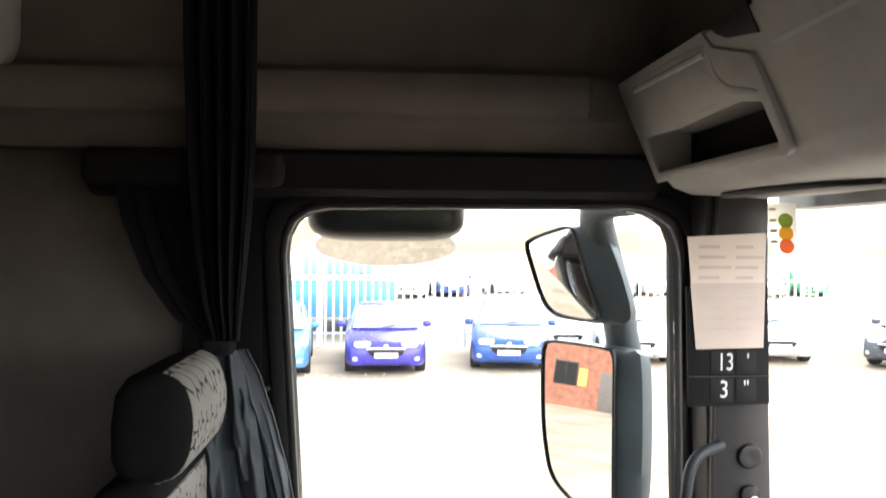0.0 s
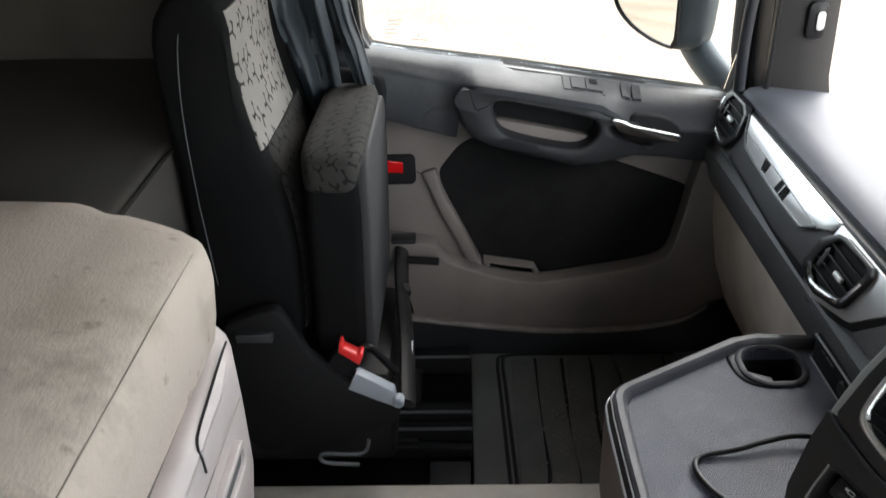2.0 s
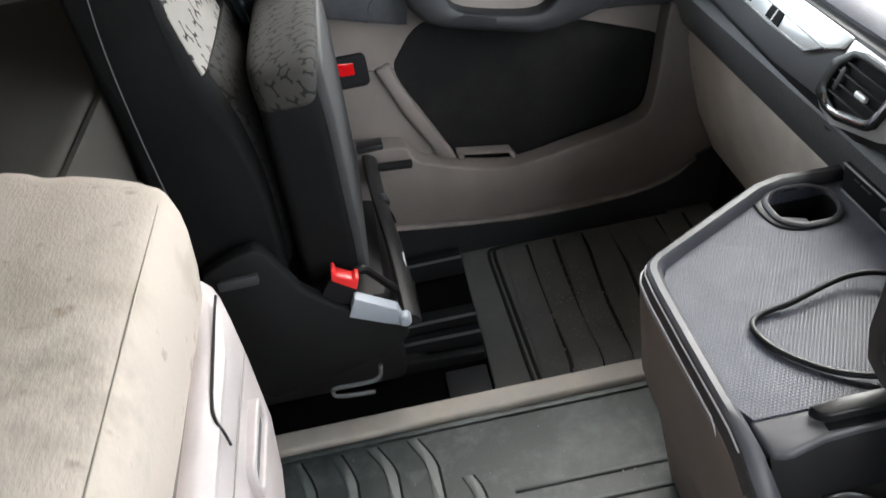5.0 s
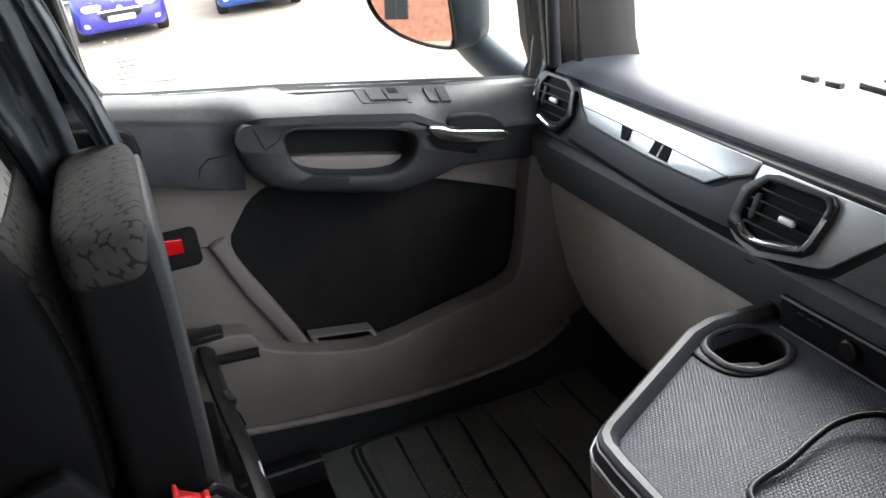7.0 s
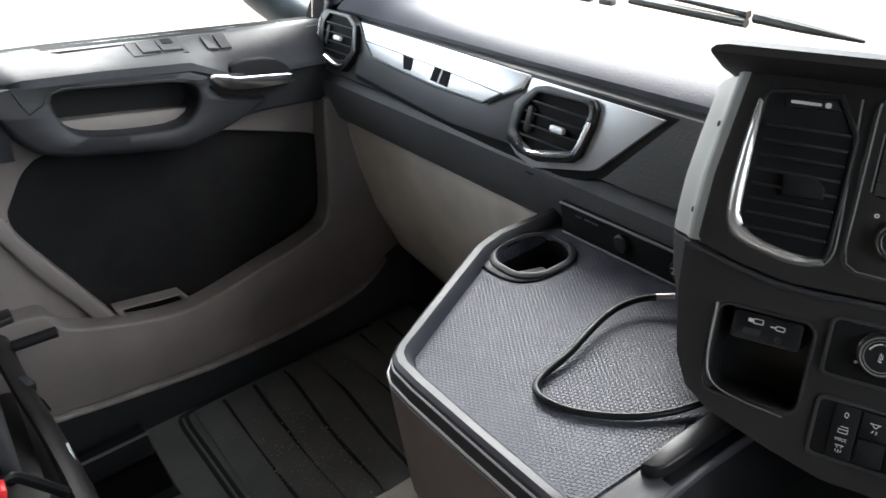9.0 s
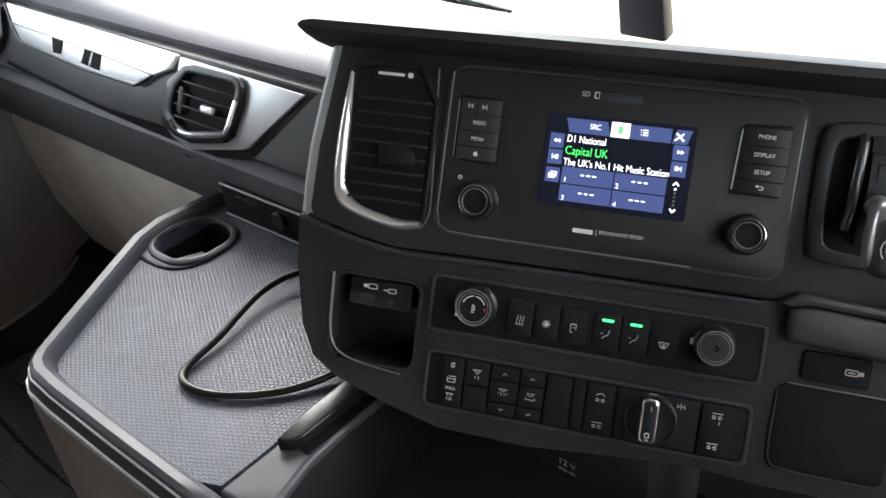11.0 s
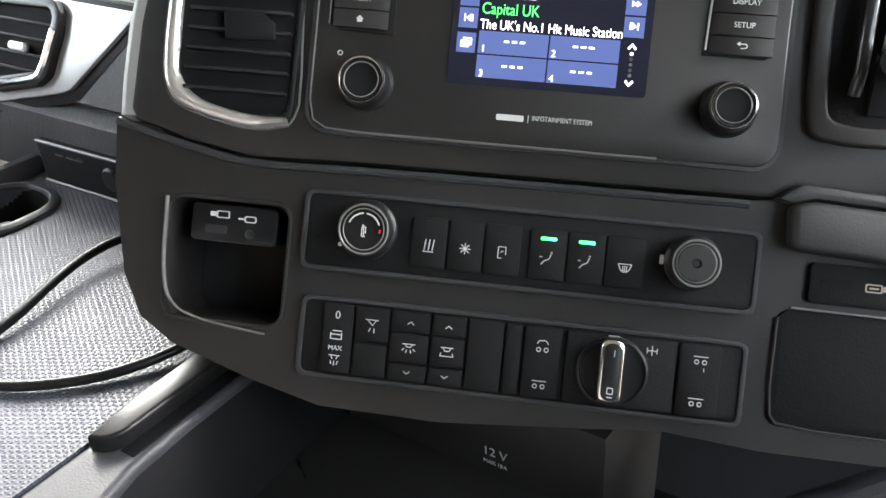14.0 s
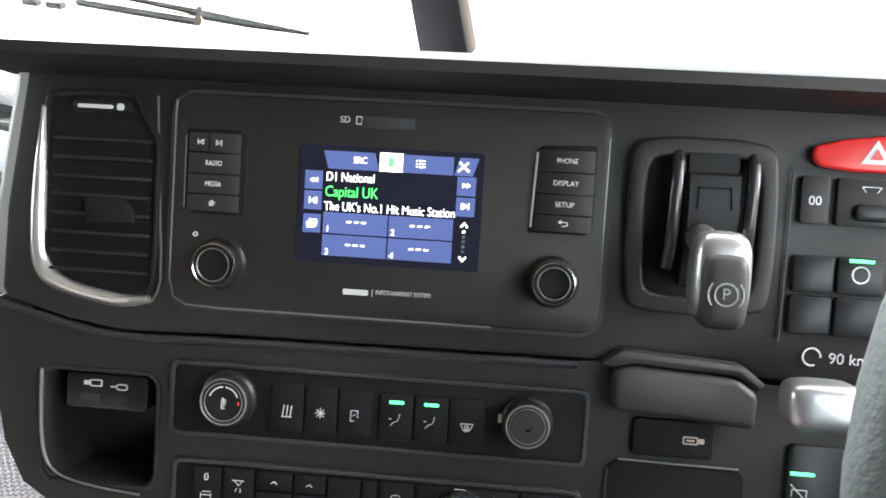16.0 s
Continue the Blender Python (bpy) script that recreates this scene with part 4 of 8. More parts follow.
part("handle_pod", prism(smooth_path([(0.40, 0.52), (0.46, 0.50), (0.60, 0.472), (0.70, 0.452)], 1) + smooth_path([(0.70, 0.372), (0.604, 0.387), (0.49, 0.405), (0.42, 0.402), (0.38, 0.41)], 1), 0.0, 0.040, D, 0.006, 3), M["doordark"], door, "dark panel behind the door lever")
part("handle_bezel", prism(smooth_poly([(0.398, 0.508), (0.402, 0.484), (0.420, 0.456), (0.455, 0.440), (0.515, 0.434), (0.560, 0.440), (0.562, 0.466), (0.50, 0.486)], 1), 0.040, 0.050, D, 0.003), M["black"], door)
part("handle_block", prism(smooth_poly([(0.444, 0.493), (0.460, 0.503), (0.520, 0.492), (0.547, 0.471), (0.546, 0.452), (0.447, 0.472)], 1), 0.04, 0.066, D, 0.005, 3), M["trimblack"], door)
part("door_handle", prism(smooth_poly([(0.403, 0.501), (0.434, 0.493), (0.448, 0.485), (0.500, 0.474), (0.547, 0.463), (0.545, 0.447), (0.500, 0.450), (0.440, 0.463), (0.416, 0.478)], 1), 0.060, 0.082, D, 0.007, 3), M["chrome"], door, "polished chrome door lever")


def sill_block(name, x0, x1, y0, y1, lo, hi, m, bev=0.0008):
    """A low block that lies on the sloping sill."""
    loops = []
    for x in (x0, x1):
        loops.append([(x, y0, sill_z(x, y0) + lo), (x, y1, sill_z(x, y1) + lo), (x, y1, sill_z(x, y1) + hi), (x, y0, sill_z(x, y0) + hi)])
    part(name, bevel(loft(loops), bev), m, door)


sill_block("switch_plate", 0.318, 0.400, 1.716, 1.765, -0.004, 0.0022, M["sill"], 0.0015)
sill_block("window_switch", 0.334, 0.361, 1.722, 1.757, 0.0, 0.0042, M["sill"])
sill_block("window_switch", 0.364, 0.395, 1.722, 1.757, 0.0, 0.0042, M["sill"])
sill_block("switch_gap", 0.3705, 0.387, 1.742, 1.757, 0.003, 0.0047, M["trimblack"], 0.0)
for x in (0.435, 0.456):
    sill_block("lock_switch", x, x + 0.017, 1.728, 1.757, 0.0, 0.0034, M["sill"])
refl = part("reflector_bezel", prism(rr(-0.036, 0.369, 0.110, 0.066, 0.012), -0.002, 0.010, D, 0.003), M["trimblack"], door)
part("reflector", prism([(-0.086, 0.400), (-0.006, 0.388), (-0.007, 0.364), (-0.084, 0.368)], 0.010, 0.014, D, 0.002), M["reflector"], refl, "red safety reflector")

# grab handle
gh = thing("grab_handle", (0.66, 1.68, 0.55), "dark grey vertical grab handle on the pillar", "handle")
part("bar", tube(smooth_path([(0.72, 1.70, 0.785), (0.665, 1.665, 0.78), (0.640, 1.655, 0.745), (0.636, 1.658, 0.63), (0.646, 1.68, 0.552)], 2), 0.011, 12), M["sill"], gh)

# height plate and paper on the pillar
hp = thing("height_plate", (0.73, 1.68, 0.86), "black vehicle height holder reading 13 feet 3 with paper slip", "sign")
HP = frame_of((0.73, 1.682, 0), (0.995, 0.06, 0), (0, 0, 1))
part("plate", prism([(-0.087, 1.086), (0.072, 1.090), (0.078, 0.866), (-0.081, 0.862)], -0.010, 0.0, HP, 0.002), M["trimblack"], hp)
part("paper", prism([(-0.088, 1.178), (0.065, 1.187), (0.062, 0.976), (-0.069, 0.974)], 0.001, 0.003, HP), M["paper"], hp, "faded printed paper slip")
part("clear_sleeve", prism([(-0.082, 1.092), (0.0645, 1.094), (0.0622, 0.972), (-0.070, 0.970)], 0.0031, 0.0036, HP), M["sleeve"], hp, "clear holder over the lower half of the slip")
for i in range(9):
    z = 1.160 - 0.019 * i
    for a, w in ((-0.066, 0.040 + 0.012 * (i % 3)), (0.006, 0.034 + 0.01 * ((i * 2) % 3))):
        part("text_bar", prism([(a, z - 0.003), (a + w, z - 0.003), (a + w, z + 0.003), (a, z + 0.003)], 0.003, 0.0042, HP), M["ink"], hp)
for z in (0.944, 0.893):
    part("digit_tile", prism(rr(-0.018, z, 0.044, 0.044, 0.002), 0.0, 0.0012, HP, 0.0004), M["shield"], hp)
    part("digit_tile", prism(rr(0.030, z, 0.040, 0.044, 0.002), 0.0, 0.0012, HP, 0.0004), M["shield"], hp)
part("digit", words("13", 0.046, -0.027, 0.944, 0.0015, HP, width=0.024), M["white"], hp)
part("digit", words("3", 0.046, -0.023, 0.893, 0.0015, HP, width=0.014), M["white"], hp)
part("digit", words("'", 0.036, 0.030, 0.946, 0.0015, HP), M["white"], hp)
part("digit", words('"', 0.036, 0.024, 0.896, 0.0015, HP), M["white"], hp)
part("slot_edge", box(-0.082, 0.077, 0.9178, 0.9195, 0.0, 0.004, 0, m=HP), M["black"], hp)

# overhead shelf unit
ov = thing("overhead_shelf", (0.75, 0.8, 1.3), "grey overhead locker unit above the windscreen with open pocket", "overhead locker")
def shelf_row(y, k, t, deep):
    """Section of the shelf; deep: 1 where the open pocket runs, 0 where the front is closed."""
    lip, sill = (0.5580, 1.3615), (0.5870, 1.2972)
    back_top, back_low = (0.665, 1.368), (0.665, 1.292)
    mid1 = tuple(a + (b - a) * 0.33 for a, b in zip(lip, sill))
    mid2 = tuple(a + (b - a) * 0.67 for a, b in zip(lip, sill))
    prof = [(0.532, 1.458), (0.516, 1.450), (0.520, 1.440), lip, back_top if deep else mid1, back_low if deep else mid2, sill, (0.590, 1.290), (0.612, 1.268), (0.645, 1.256), (0.78, 1.250), (0.94, 1.262), (0.96, 1.458)]
    return [(x + k if x < 0.7 else x, y, z + (t if z < 1.3 else 0)) for x, z in prof]


part("shell", loft([shelf_row(*r) for r in ((1.690, 0.05, 0.05, 0), (1.682, 0.015, 0.014, 0), (1.665, 0.0, 0.0, 0), (1.656, 0, 0, 0), (1.655, 0, 0, 1), (1.172, 0, 0, 1), (1.171, 0, 0, 0), (0.9, 0, 0, 0), (-0.28, 0, 0, 0))]), M["over"], ov, "grey shell with an open pocket")
part("upper_recess", box(0.60, 0.96, 1.10, 1.70, 1.47, 1.80, 0.01), M["liner"], ov, "dim recess above the shelf")
part("locker_door", loft([[(0.545, y, 1.398), (0.532, y, 1.402), (0.500, y, 1.47), (0.470, y, 1.62), (0.50, y, 1.80), (0.62, y, 1.80), (0.62, y, 1.398)] for y in (1.098, 1.09, 0.3, -0.28)]), M["over"], ov, "closed grey locker door")
OV = frame_of((0.516, 0, 1.46), (0, -1, 0), (-0.396, 0, 0.918))
opening = [(-1.654, -0.110), (-1.476, -0.117), (-1.23, -0.112), (-1.175, -0.122), (-1.172, -0.183), (-1.336, -0.182), (-1.654, -0.179)]
frame_o = [(-1.684, 0.0), (-1.264, -0.004), (-1.25, -0.03), (-1.15, -0.062), (-1.15, -0.196), (-1.684, -0.196)]
part("pocket_frame", ring(around(frame_o, (-1.40, -0.140), 160), around(opening, (-1.40, -0.140), 160), -0.004, 0.008, OV, 0.002), M["over"], ov)
# Black panel added at the pocket's back; inner shade put into its colour.
part("pocket_shade", box(0.640, 0.660, 1.174, 1.653, 1.296, 1.364), M["trimblack"], ov, "black panel giving the pocket its inner shade")
part("pocket_floor", prism([(-1.674, -0.177), (-1.170, -0.180), (-1.174, -0.194), (-1.68, -0.190)], 0.0, 0.006, OV, 0.002), M["over"], ov)
part("pocket_lid", prism(smooth_poly([(-1.642, -0.012), (-1.262, -0.016), (-1.270, -0.040), (-1.268, -0.066), (-1.246, -0.086), (-1.172, -0.104), (-1.172, -0.112), (-1.258, -0.100), (-1.367, -0.106), (-1.642, -0.104)], 1), 0.0, 0.0095, OV, 0.003), M["over"], ov, "moulded pocket lid")
part("lid_ridge", tube([(*(OV @ Vector((x, y, 0.007))),) for x, y in ((-1.60, -0.026), (-1.278, -0.032))], 0.006, 8), M["over"], ov)
part("locker_latch", prism([(-1.240, -0.004), (-1.119, -0.002), (-1.119, -0.043), (-1.200, -0.030), (-1.225, -0.018)], -0.005, 0.006, OV), M["gloss"], ov, "dark latch recess")
part("sun_blind_slot", prism(smooth_poly([(0.646, 1.567), (0.70, 1.18), (0.79, 1.20), (0.70, 1.56)], 1), 1.244, 1.254, None, 0.003), M["black"], ov)

# ---- dashboard, passenger side ----
dash = thing("dashboard", (0.8, 1.2, 0.2), "dark grey soft dashboard with silver trim strip and two air vents", "dashboard")
top = [(1.08, 0.40), (1.02, 0.440), (0.95, 0.484), (0.89, 0.515), (0.80, 0.537), (0.71, 0.545), (0.676, 0.541), (0.664, 0.532), (0.668, 0.520), (0.72, 0.50), (1.08, 0.36)]
def run(profile, ys):
    return loft([[(x + dx, y, z + dz) for x, z in profile] for y, dx, dz in ys])
part("top_pad", run(top, ((1.745, 0.03, -0.02), (1.735, 0.01, -0.006), (1.70, 0, 0), (1.2, 0, 0), (0.80, 0.0, 0.004), (0.58, 0.03, 0.004), (0.30, 0.14, 0.004), (-0.28, 0.14, 0.004))), M["soft"], dash, "grainy dark grey dash top")
fas = [(0.672, 0.526), (0.655, 0.522), (0.618, 0.440), (0.626, 0.432), (0.70, 0.43), (0.70, 0.526)]
part("fascia", run(fas, ((1.735, 0.02, 0), (1.72, 0.0, 0), (1.2, 0, 0), (0.86, 0, 0.0), (0.80, 0.03, 0))), M["dashlow"], dash)
band = [(0.625, 0.436), (0.608, 0.425), (0.606, 0.400), (0.620, 0.352), (0.650, 0.340), (0.72, 0.34), (0.72, 0.436)]
part("lower_band", run(band, ((1.735, 0.02, 0), (1.72, 0.0, 0), (1.2, 0, 0), (0.80, 0.0, 0.0))), M["dashlow"], dash, "grainy dark grey lower dash pad")
kick = [(0.652, 0.348), (0.640, 0.343), (0.634, 0.334), (0.633, 0.318), (0.638, 0.26), (0.655, 0.16), (0.690, 0.06), (0.78, -0.08), (0.9, -0.15), (0.9, 0.34)]
part("kick_panel", run(kick, ((1.75, 0.06, -0.01), (1.735, 0.02, 0), (1.70, 0.0, 0), (1.1, 0, 0), (1.06, 0.0, 0))), M["beige"], dash, "beige glovebox panel below the dash")
DF = frame_of((0.637, 0, 0.481), (0, -1, 0), Vector((0.037, 0, 0.082)).normalized())
# strip of brushed trim, tapered at both ends
strip = [(-1.606, 0.047), (-1.175, 0.042), (-1.182, 0.023), (-1.214, 0.010), (-1.246, -0.008), (-1.363, -0.009), (-1.542, 0.0), (-1.577, 0.020)]
# Black plate behind trim and vent, a shadow line drawn as colour.
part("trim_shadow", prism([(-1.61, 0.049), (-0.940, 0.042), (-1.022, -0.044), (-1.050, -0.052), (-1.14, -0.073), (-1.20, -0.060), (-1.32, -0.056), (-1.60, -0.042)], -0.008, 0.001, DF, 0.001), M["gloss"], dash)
part("trim_back", prism([(-1.606, 0.046), (-1.176, 0.042), (-1.189, -0.046), (-1.319, -0.050), (-1.565, -0.037), (-1.60, -0.033)], -0.006, 0.004, DF, 0.001), M["facing"], dash, "satin grey dash facing")
DT = DF @ pose(0, 0, 0.004, -6, 0, 0)
ts = part("trim_strip", prism(strip, 0.002, 0.008, DT, 0.002), M["trim"], dash, "bright brushed silver trim strip")
part("label_line", tube([(*(DT @ Vector((x, y, 0.0082))),) for x, y in ((-1.577, 0.021), (-1.47, 0.019), (-1.36, 0.016), (-1.214, 0.010), (-1.182, 0.023))], 0.0010, 6), M["cheek"], ts)
part("label_line", tube([(*(DT @ Vector((x, y, 0.0080))),) for x, y in ((-1.606, 0.045), (-1.577, 0.020), (-1.542, 0.0), (-1.45, -0.005), (-1.363, -0.009), (-1.246, -0.008), (-1.214, 0.010))], 0.0022, 6), M["gloss"], ts)
part("label_slot", prism([(-1.446, -0.001), (-1.428, 0.0), (-1.430, 0.017), (-1.457, 0.018)], 0.008, 0.0095, DT), M["trimblack"], ts)
part("label_slot", prism([(-1.373, -0.003), (-1.330, -0.005), (-1.331, 0.015), (-1.371, 0.016)], 0.008, 0.0095, DT), M["trimblack"], ts)
part("label_line", tube([(*(DT @ Vector((x, y, 0.0097))),) for x, y in ((-1.352, -0.003), (-1.350, 0.015))], 0.0014, 6), M["satin"], ts)
part("vent_surround", prism([(-1.185, -0.046), (-1.174, 0.040), (-0.956, 0.037), (-1.031, -0.036), (-1.043, -0.041), (-1.135, -0.062), (-1.169, -0.055)], -0.004, 0.005, DF, 0.001), M["surround"], dash, "satin grey vent facing")


def dash_vent(outer, inner, edge, tab, wheel):
    """Air vent with cut corners, slats, a chrome lower edge and a centre tab."""
    cx = sum(p[0] for p in inner) / len(inner)
    cy = sum(p[1] for p in inner) / len(inner)
    v = part("vent", ring(around(outer, (cx, cy), 120), around(inner, (cx, cy), 120), -0.012, 0.0125, DF, 0.002), M["gloss"], dash, "black six-sided air vent")
    part("vent_back", prism([(cx + (x - cx) * 1.03, cy + (y - cy) * 1.03) for x, y in inner], 0.0, 0.0058, DF), M["trimblack"], v)
    part("chrome_edge", tube([(*(DF @ Vector((x, y, 0.0115))),) for x, y in smooth_path(edge, 1)], 0.0040, 8), M["chrome"], v, "chrome lower edge")
    y0, y1 = min(p[1] for p in inner), max(p[1] for p in inner)
    for i in range(4):
        y = y0 + (y1 - y0) * (0.18 + 0.205 * i)
        xs = [p[0] for p in around(inner, (cx, cy), 120) if abs(p[1] - y) < 0.004]
        a, b = (min(xs), max(xs)) if len(xs) > 1 else (cx - 0.03, cx + 0.03)
        part("slat", box(a, b, y - 0.0010, y + 0.0010, 0.005, 0.0108, 0.0006, m=DF), M["black"], v)
    part("tab", prism(rr(tab, cy - 0.001, 0.024, 0.008, 0.003), 0.008, 0.0145, DF, 0.002), M["satin"], v, "silver slide tab")
    part("wheel", prism(rr(wheel, cy, 0.010, 0.032, 0.004), 0.0, 0.0115, DF, 0.002), M["black"], v)


dash_vent([(-1.744, -0.010), (-1.738, 0.042), (-1.722, 0.053), (-1.637, 0.054), (-1.610, 0.042), (-1.597, -0.001), (-1.617, -0.025), (-1.632, -0.038), (-1.663, -0.038), (-1.732, -0.024)],
          [(-1.722, 0.030), (-1.706, 0.047), (-1.645, 0.047), (-1.619, 0.036), (-1.612, -0.002), (-1.630, -0.018), (-1.658, -0.023), (-1.712, -0.012)],
          [(-1.733, 0.036), (-1.736, -0.006), (-1.725, -0.018), (-1.663, -0.031), (-1.640, -0.031), (-1.626, -0.024)], -1.665, -1.704)
dash_vent([(-1.188, -0.038), (-1.185, 0.008), (-1.155, 0.032), (-1.135, 0.037), (-1.055, 0.037), (-1.046, 0.028), (-1.046, 0.009), (-1.055, -0.029), (-1.068, -0.039), (-1.124, -0.052), (-1.158, -0.050), (-1.181, -0.042)],
          [(-1.170, -0.024), (-1.165, 0.005), (-1.146, 0.026), (-1.062, 0.029), (-1.056, 0.022), (-1.064, -0.020), (-1.073, -0.027), (-1.133, -0.040), (-1.154, -0.035)],
          [(-1.166, -0.034), (-1.156, -0.042), (-1.133, -0.046), (-1.073, -0.033), (-1.062, -0.026), (-1.052, 0.012)], -1.100, -1.155)

# ---- centre console ----
con = thing("centre_console", (0.48, 0.95, 0.0), "dark grey floor console with pimpled tray, cup holders and brown base", "console")
RIM = [((0.66, 1.112), (0.66, 1.092), 0.378), ((0.58, 1.115), (0.58, 1.095), 0.378), ((0.532, 1.119), (0.535, 1.098), 0.378), ((0.495, 1.109), (0.504, 1.090), 0.378), ((0.43, 1.070), (0.440, 1.053), 0.378), ((0.36, 1.028), (0.369, 1.011), 0.378), ((0.325, 1.006), (0.338, 0.994), 0.378), ((0.313, 0.995), (0.3315, 0.986), 0.378), ((0.307, 0.980), (0.328, 0.975), 0.378), ((0.305, 0.945), (0.3255, 0.945), 0.378), ((0.305, 0.85), (0.3245, 0.85), 0.378),
       ((0.306, 0.76), (0.3250, 0.76), 0.378), ((0.307, 0.735), (0.328, 0.735), 0.375), ((0.308, 0.712), (0.332, 0.709), 0.366), ((0.308, 0.685), (0.335, 0.684), 0.347), ((0.310, 0.658), (0.337, 0.662), 0.329), ((0.316, 0.634), (0.340, 0.645), 0.320), ((0.330, 0.612), (0.350, 0.629), 0.318), ((0.37, 0.577), (0.386, 0.595), 0.318), ((0.408, 0.540), (0.425, 0.558), 0.318), ((0.47, 0.486), (0.487, 0.504), 0.318), ((0.56, 0.408), (0.576, 0.427), 0.318), ((0.66, 0.33), (0.66, 0.36), 0.318)]


def along(rows, steps, foot=None):
    """Side skin that hangs from the rim: steps of (outward, down); foot: (outward, height) of a last row."""
    loops = []
    for (o, q, z) in rows:
        nv = Vector((o[0] - q[0], o[1] - q[1], 0)).normalized()
        lp = [(o[0] + nv.x * a, o[1] + nv.y * a, z - b) for a, b in steps]
        if foot:
            lp += [(o[0] + nv.x * a, o[1] + nv.y * a, h) for a, h in foot]
        loops.append(lp)
    return loft(loops, closed=False)


def rim_line(rows, out, down):
    pts = []
    for (o, q, z) in rows:
        nv = Vector((o[0] - q[0], o[1] - q[1], 0)).normalized()
        pts.append((o[0] + nv.x * out, o[1] + nv.y * out, z - down))
    return pts


rim = loft([[(o[0], o[1], z - 0.008), (o[0] + (q[0] - o[0]) * 0.05, o[1] + (q[1] - o[1]) * 0.05, z - 0.003), (o[0] + (q[0] - o[0]) * 0.25, o[1] + (q[1] - o[1]) * 0.25, z), (o[0] + (q[0] - o[0]) * 0.62, o[1] + (q[1] - o[1]) * 0.62, z - 0.001), (o[0] + (q[0] - o[0]) * 0.85, o[1] + (q[1] - o[1]) * 0.85, z - 0.006), (q[0], q[1], z - 0.018), (o[0], o[1], z - 0.018)] for o, q, z in RIM])
part("rim", rim, M["conrim"], con, "raised dark rim")
EDGE = [(0.66, 0.7085), (0.50, 0.7085), (0.43, 0.7085), (0.391, 0.706), (0.368, 0.700), (0.350, 0.695), (0.333, 0.700)]
INN = [q for o, q, z in RIM[:13]]
CH = (0.538, 1.056)
OVAL = rr(CH[0], CH[1], 0.076, 0.076, 0.031, 29)
nn = len(OVAL)
TRAY = INN + [(0.332, 0.742), (0.66, 0.742)]
part("tray", ring(around(TRAY, CH, nn), around(OVAL, CH, nn), 0.345, 0.363), M["tray"], con, "dusty grey pimpled rubber tray insert")
part("deck_edge", prism([(0.66, 0.744), (0.330, 0.744)] + EDGE[::-1], 0.345, 0.3615, None, 0.005, 3), M["conrim"], con, "smooth front edge of the tray")
part("side_band", along(RIM[:15], ((-0.004, 0.006), (0.0005, 0.009), (0.005, 0.019), (0.006, 0.021))), M["black"], con, "black band under the rim")
side = []
for (o, q, z) in RIM:
    nv = Vector((o[0] - q[0], o[1] - q[1], 0)).normalized()
    f = min(1.0, max(0.0, (0.80 - o[1]) / 0.13))
    f = f * f * (3 - 2 * f)
    low = [(a + (b - a) * f, h) for a, b, h in ((0.007, 0.006, 0.235), (0.006, 0.0045, 0.214), (0.004, -0.003, 0.209), (0.003, -0.005, 0.196), (0.0, -0.016, 0.186), (-0.006, -0.070, 0.180), (-0.010, -0.088, 0.165), (-0.030, -0.100, 0.0))]
    side.append([(o[0] + nv.x * a, o[1] + nv.y * a, h) for a, h in [(0.002, z - 0.0205), (0.0060, z - 0.024), (0.0075, z - 0.040)] + low])
part("side_panel", loft(side, closed=False), M["conbrown"], con, "brown-grey plastic side and base")
part("trim_line", tube(rim_line(RIM[4:14], 0.0004, 0.0085), 0.0013, 8), M["pinstripe"], con, "fine silver line")
part("trim_line", tube(rim_line(RIM[5:12], 0.0062, 0.0205) + [(0.300, 0.752, 0.352), (0.3005, 0.748, 0.344)], 0.0013, 8), M["pinstripe"], con)
part("trim_line", tube(rim_line(RIM[7:12], 0.0068, 0.0265), 0.0008, 8), M["cheek"], con)
part("side_flap", prism(smooth_poly([(0.70, 0.325), (0.80, 0.335), (0.90, 0.335), (0.86, 0.265), (0.715, 0.235)], 1), -0.006, 0.0012, frame_of((0.2985, 0, 0.0), (0, -1, 0), (0.02, 0, 1)) @ Matrix.Diagonal((-1, 1, 1, 1)), 0.001), M["conbrown"], con)
part("lower_skirt", along(RIM[13:], ((-0.003, 0.006), (0.0015, 0.011), (0.003, 0.018), (0.003, 0.022), (-0.004, 0.022))), M["black"], con, "dark skirt of the lower tier")
# cup holder in the tray
part("cup_ring", loft([[(x, y, z) for x, y in rr(CH[0], CH[1], w, w + 0.002, r, 10)] for w, r, z in ((0.075, 0.030, 0.350), (0.0755, 0.031, 0.3665), (0.079, 0.032, 0.3690), (0.086, 0.036, 0.3690), (0.092, 0.039, 0.3670), (0.094, 0.040, 0.3620))], caps=False), M["conrim"], con, "squarish oval cup holder ring")
part("cup_well", loft([[(x, y, z) for x, y in rr(CH[0], CH[1], w, w + 0.002, r, 10)] for w, r, z in ((0.0755, 0.0305, 0.366), (0.072, 0.029, 0.32), (0.066, 0.026, 0.285), (0.01, 0.004, 0.283))], caps=False), M["trimblack"], con)
part("cup_land", prism(smooth_path([(0.486, 1.086), (0.484, 1.058), (0.490, 1.030), (0.506, 1.014), (0.530, 1.010)], 1) + [(0.530, 1.030), (0.500, 1.045), (0.497, 1.075), (0.510, 1.094)], 0.360, 0.3645, None, 0.0012), M["conrim"], con)
part("land_seam", tube([(x, y, 0.3640) for x, y in smooth_path([(0.484, 1.088), (0.4825, 1.057), (0.4885, 1.028), (0.505, 1.012), (0.534, 1.007), (0.566, 1.016)], 2)], 0.0012, 6), M["trimblack"], con)
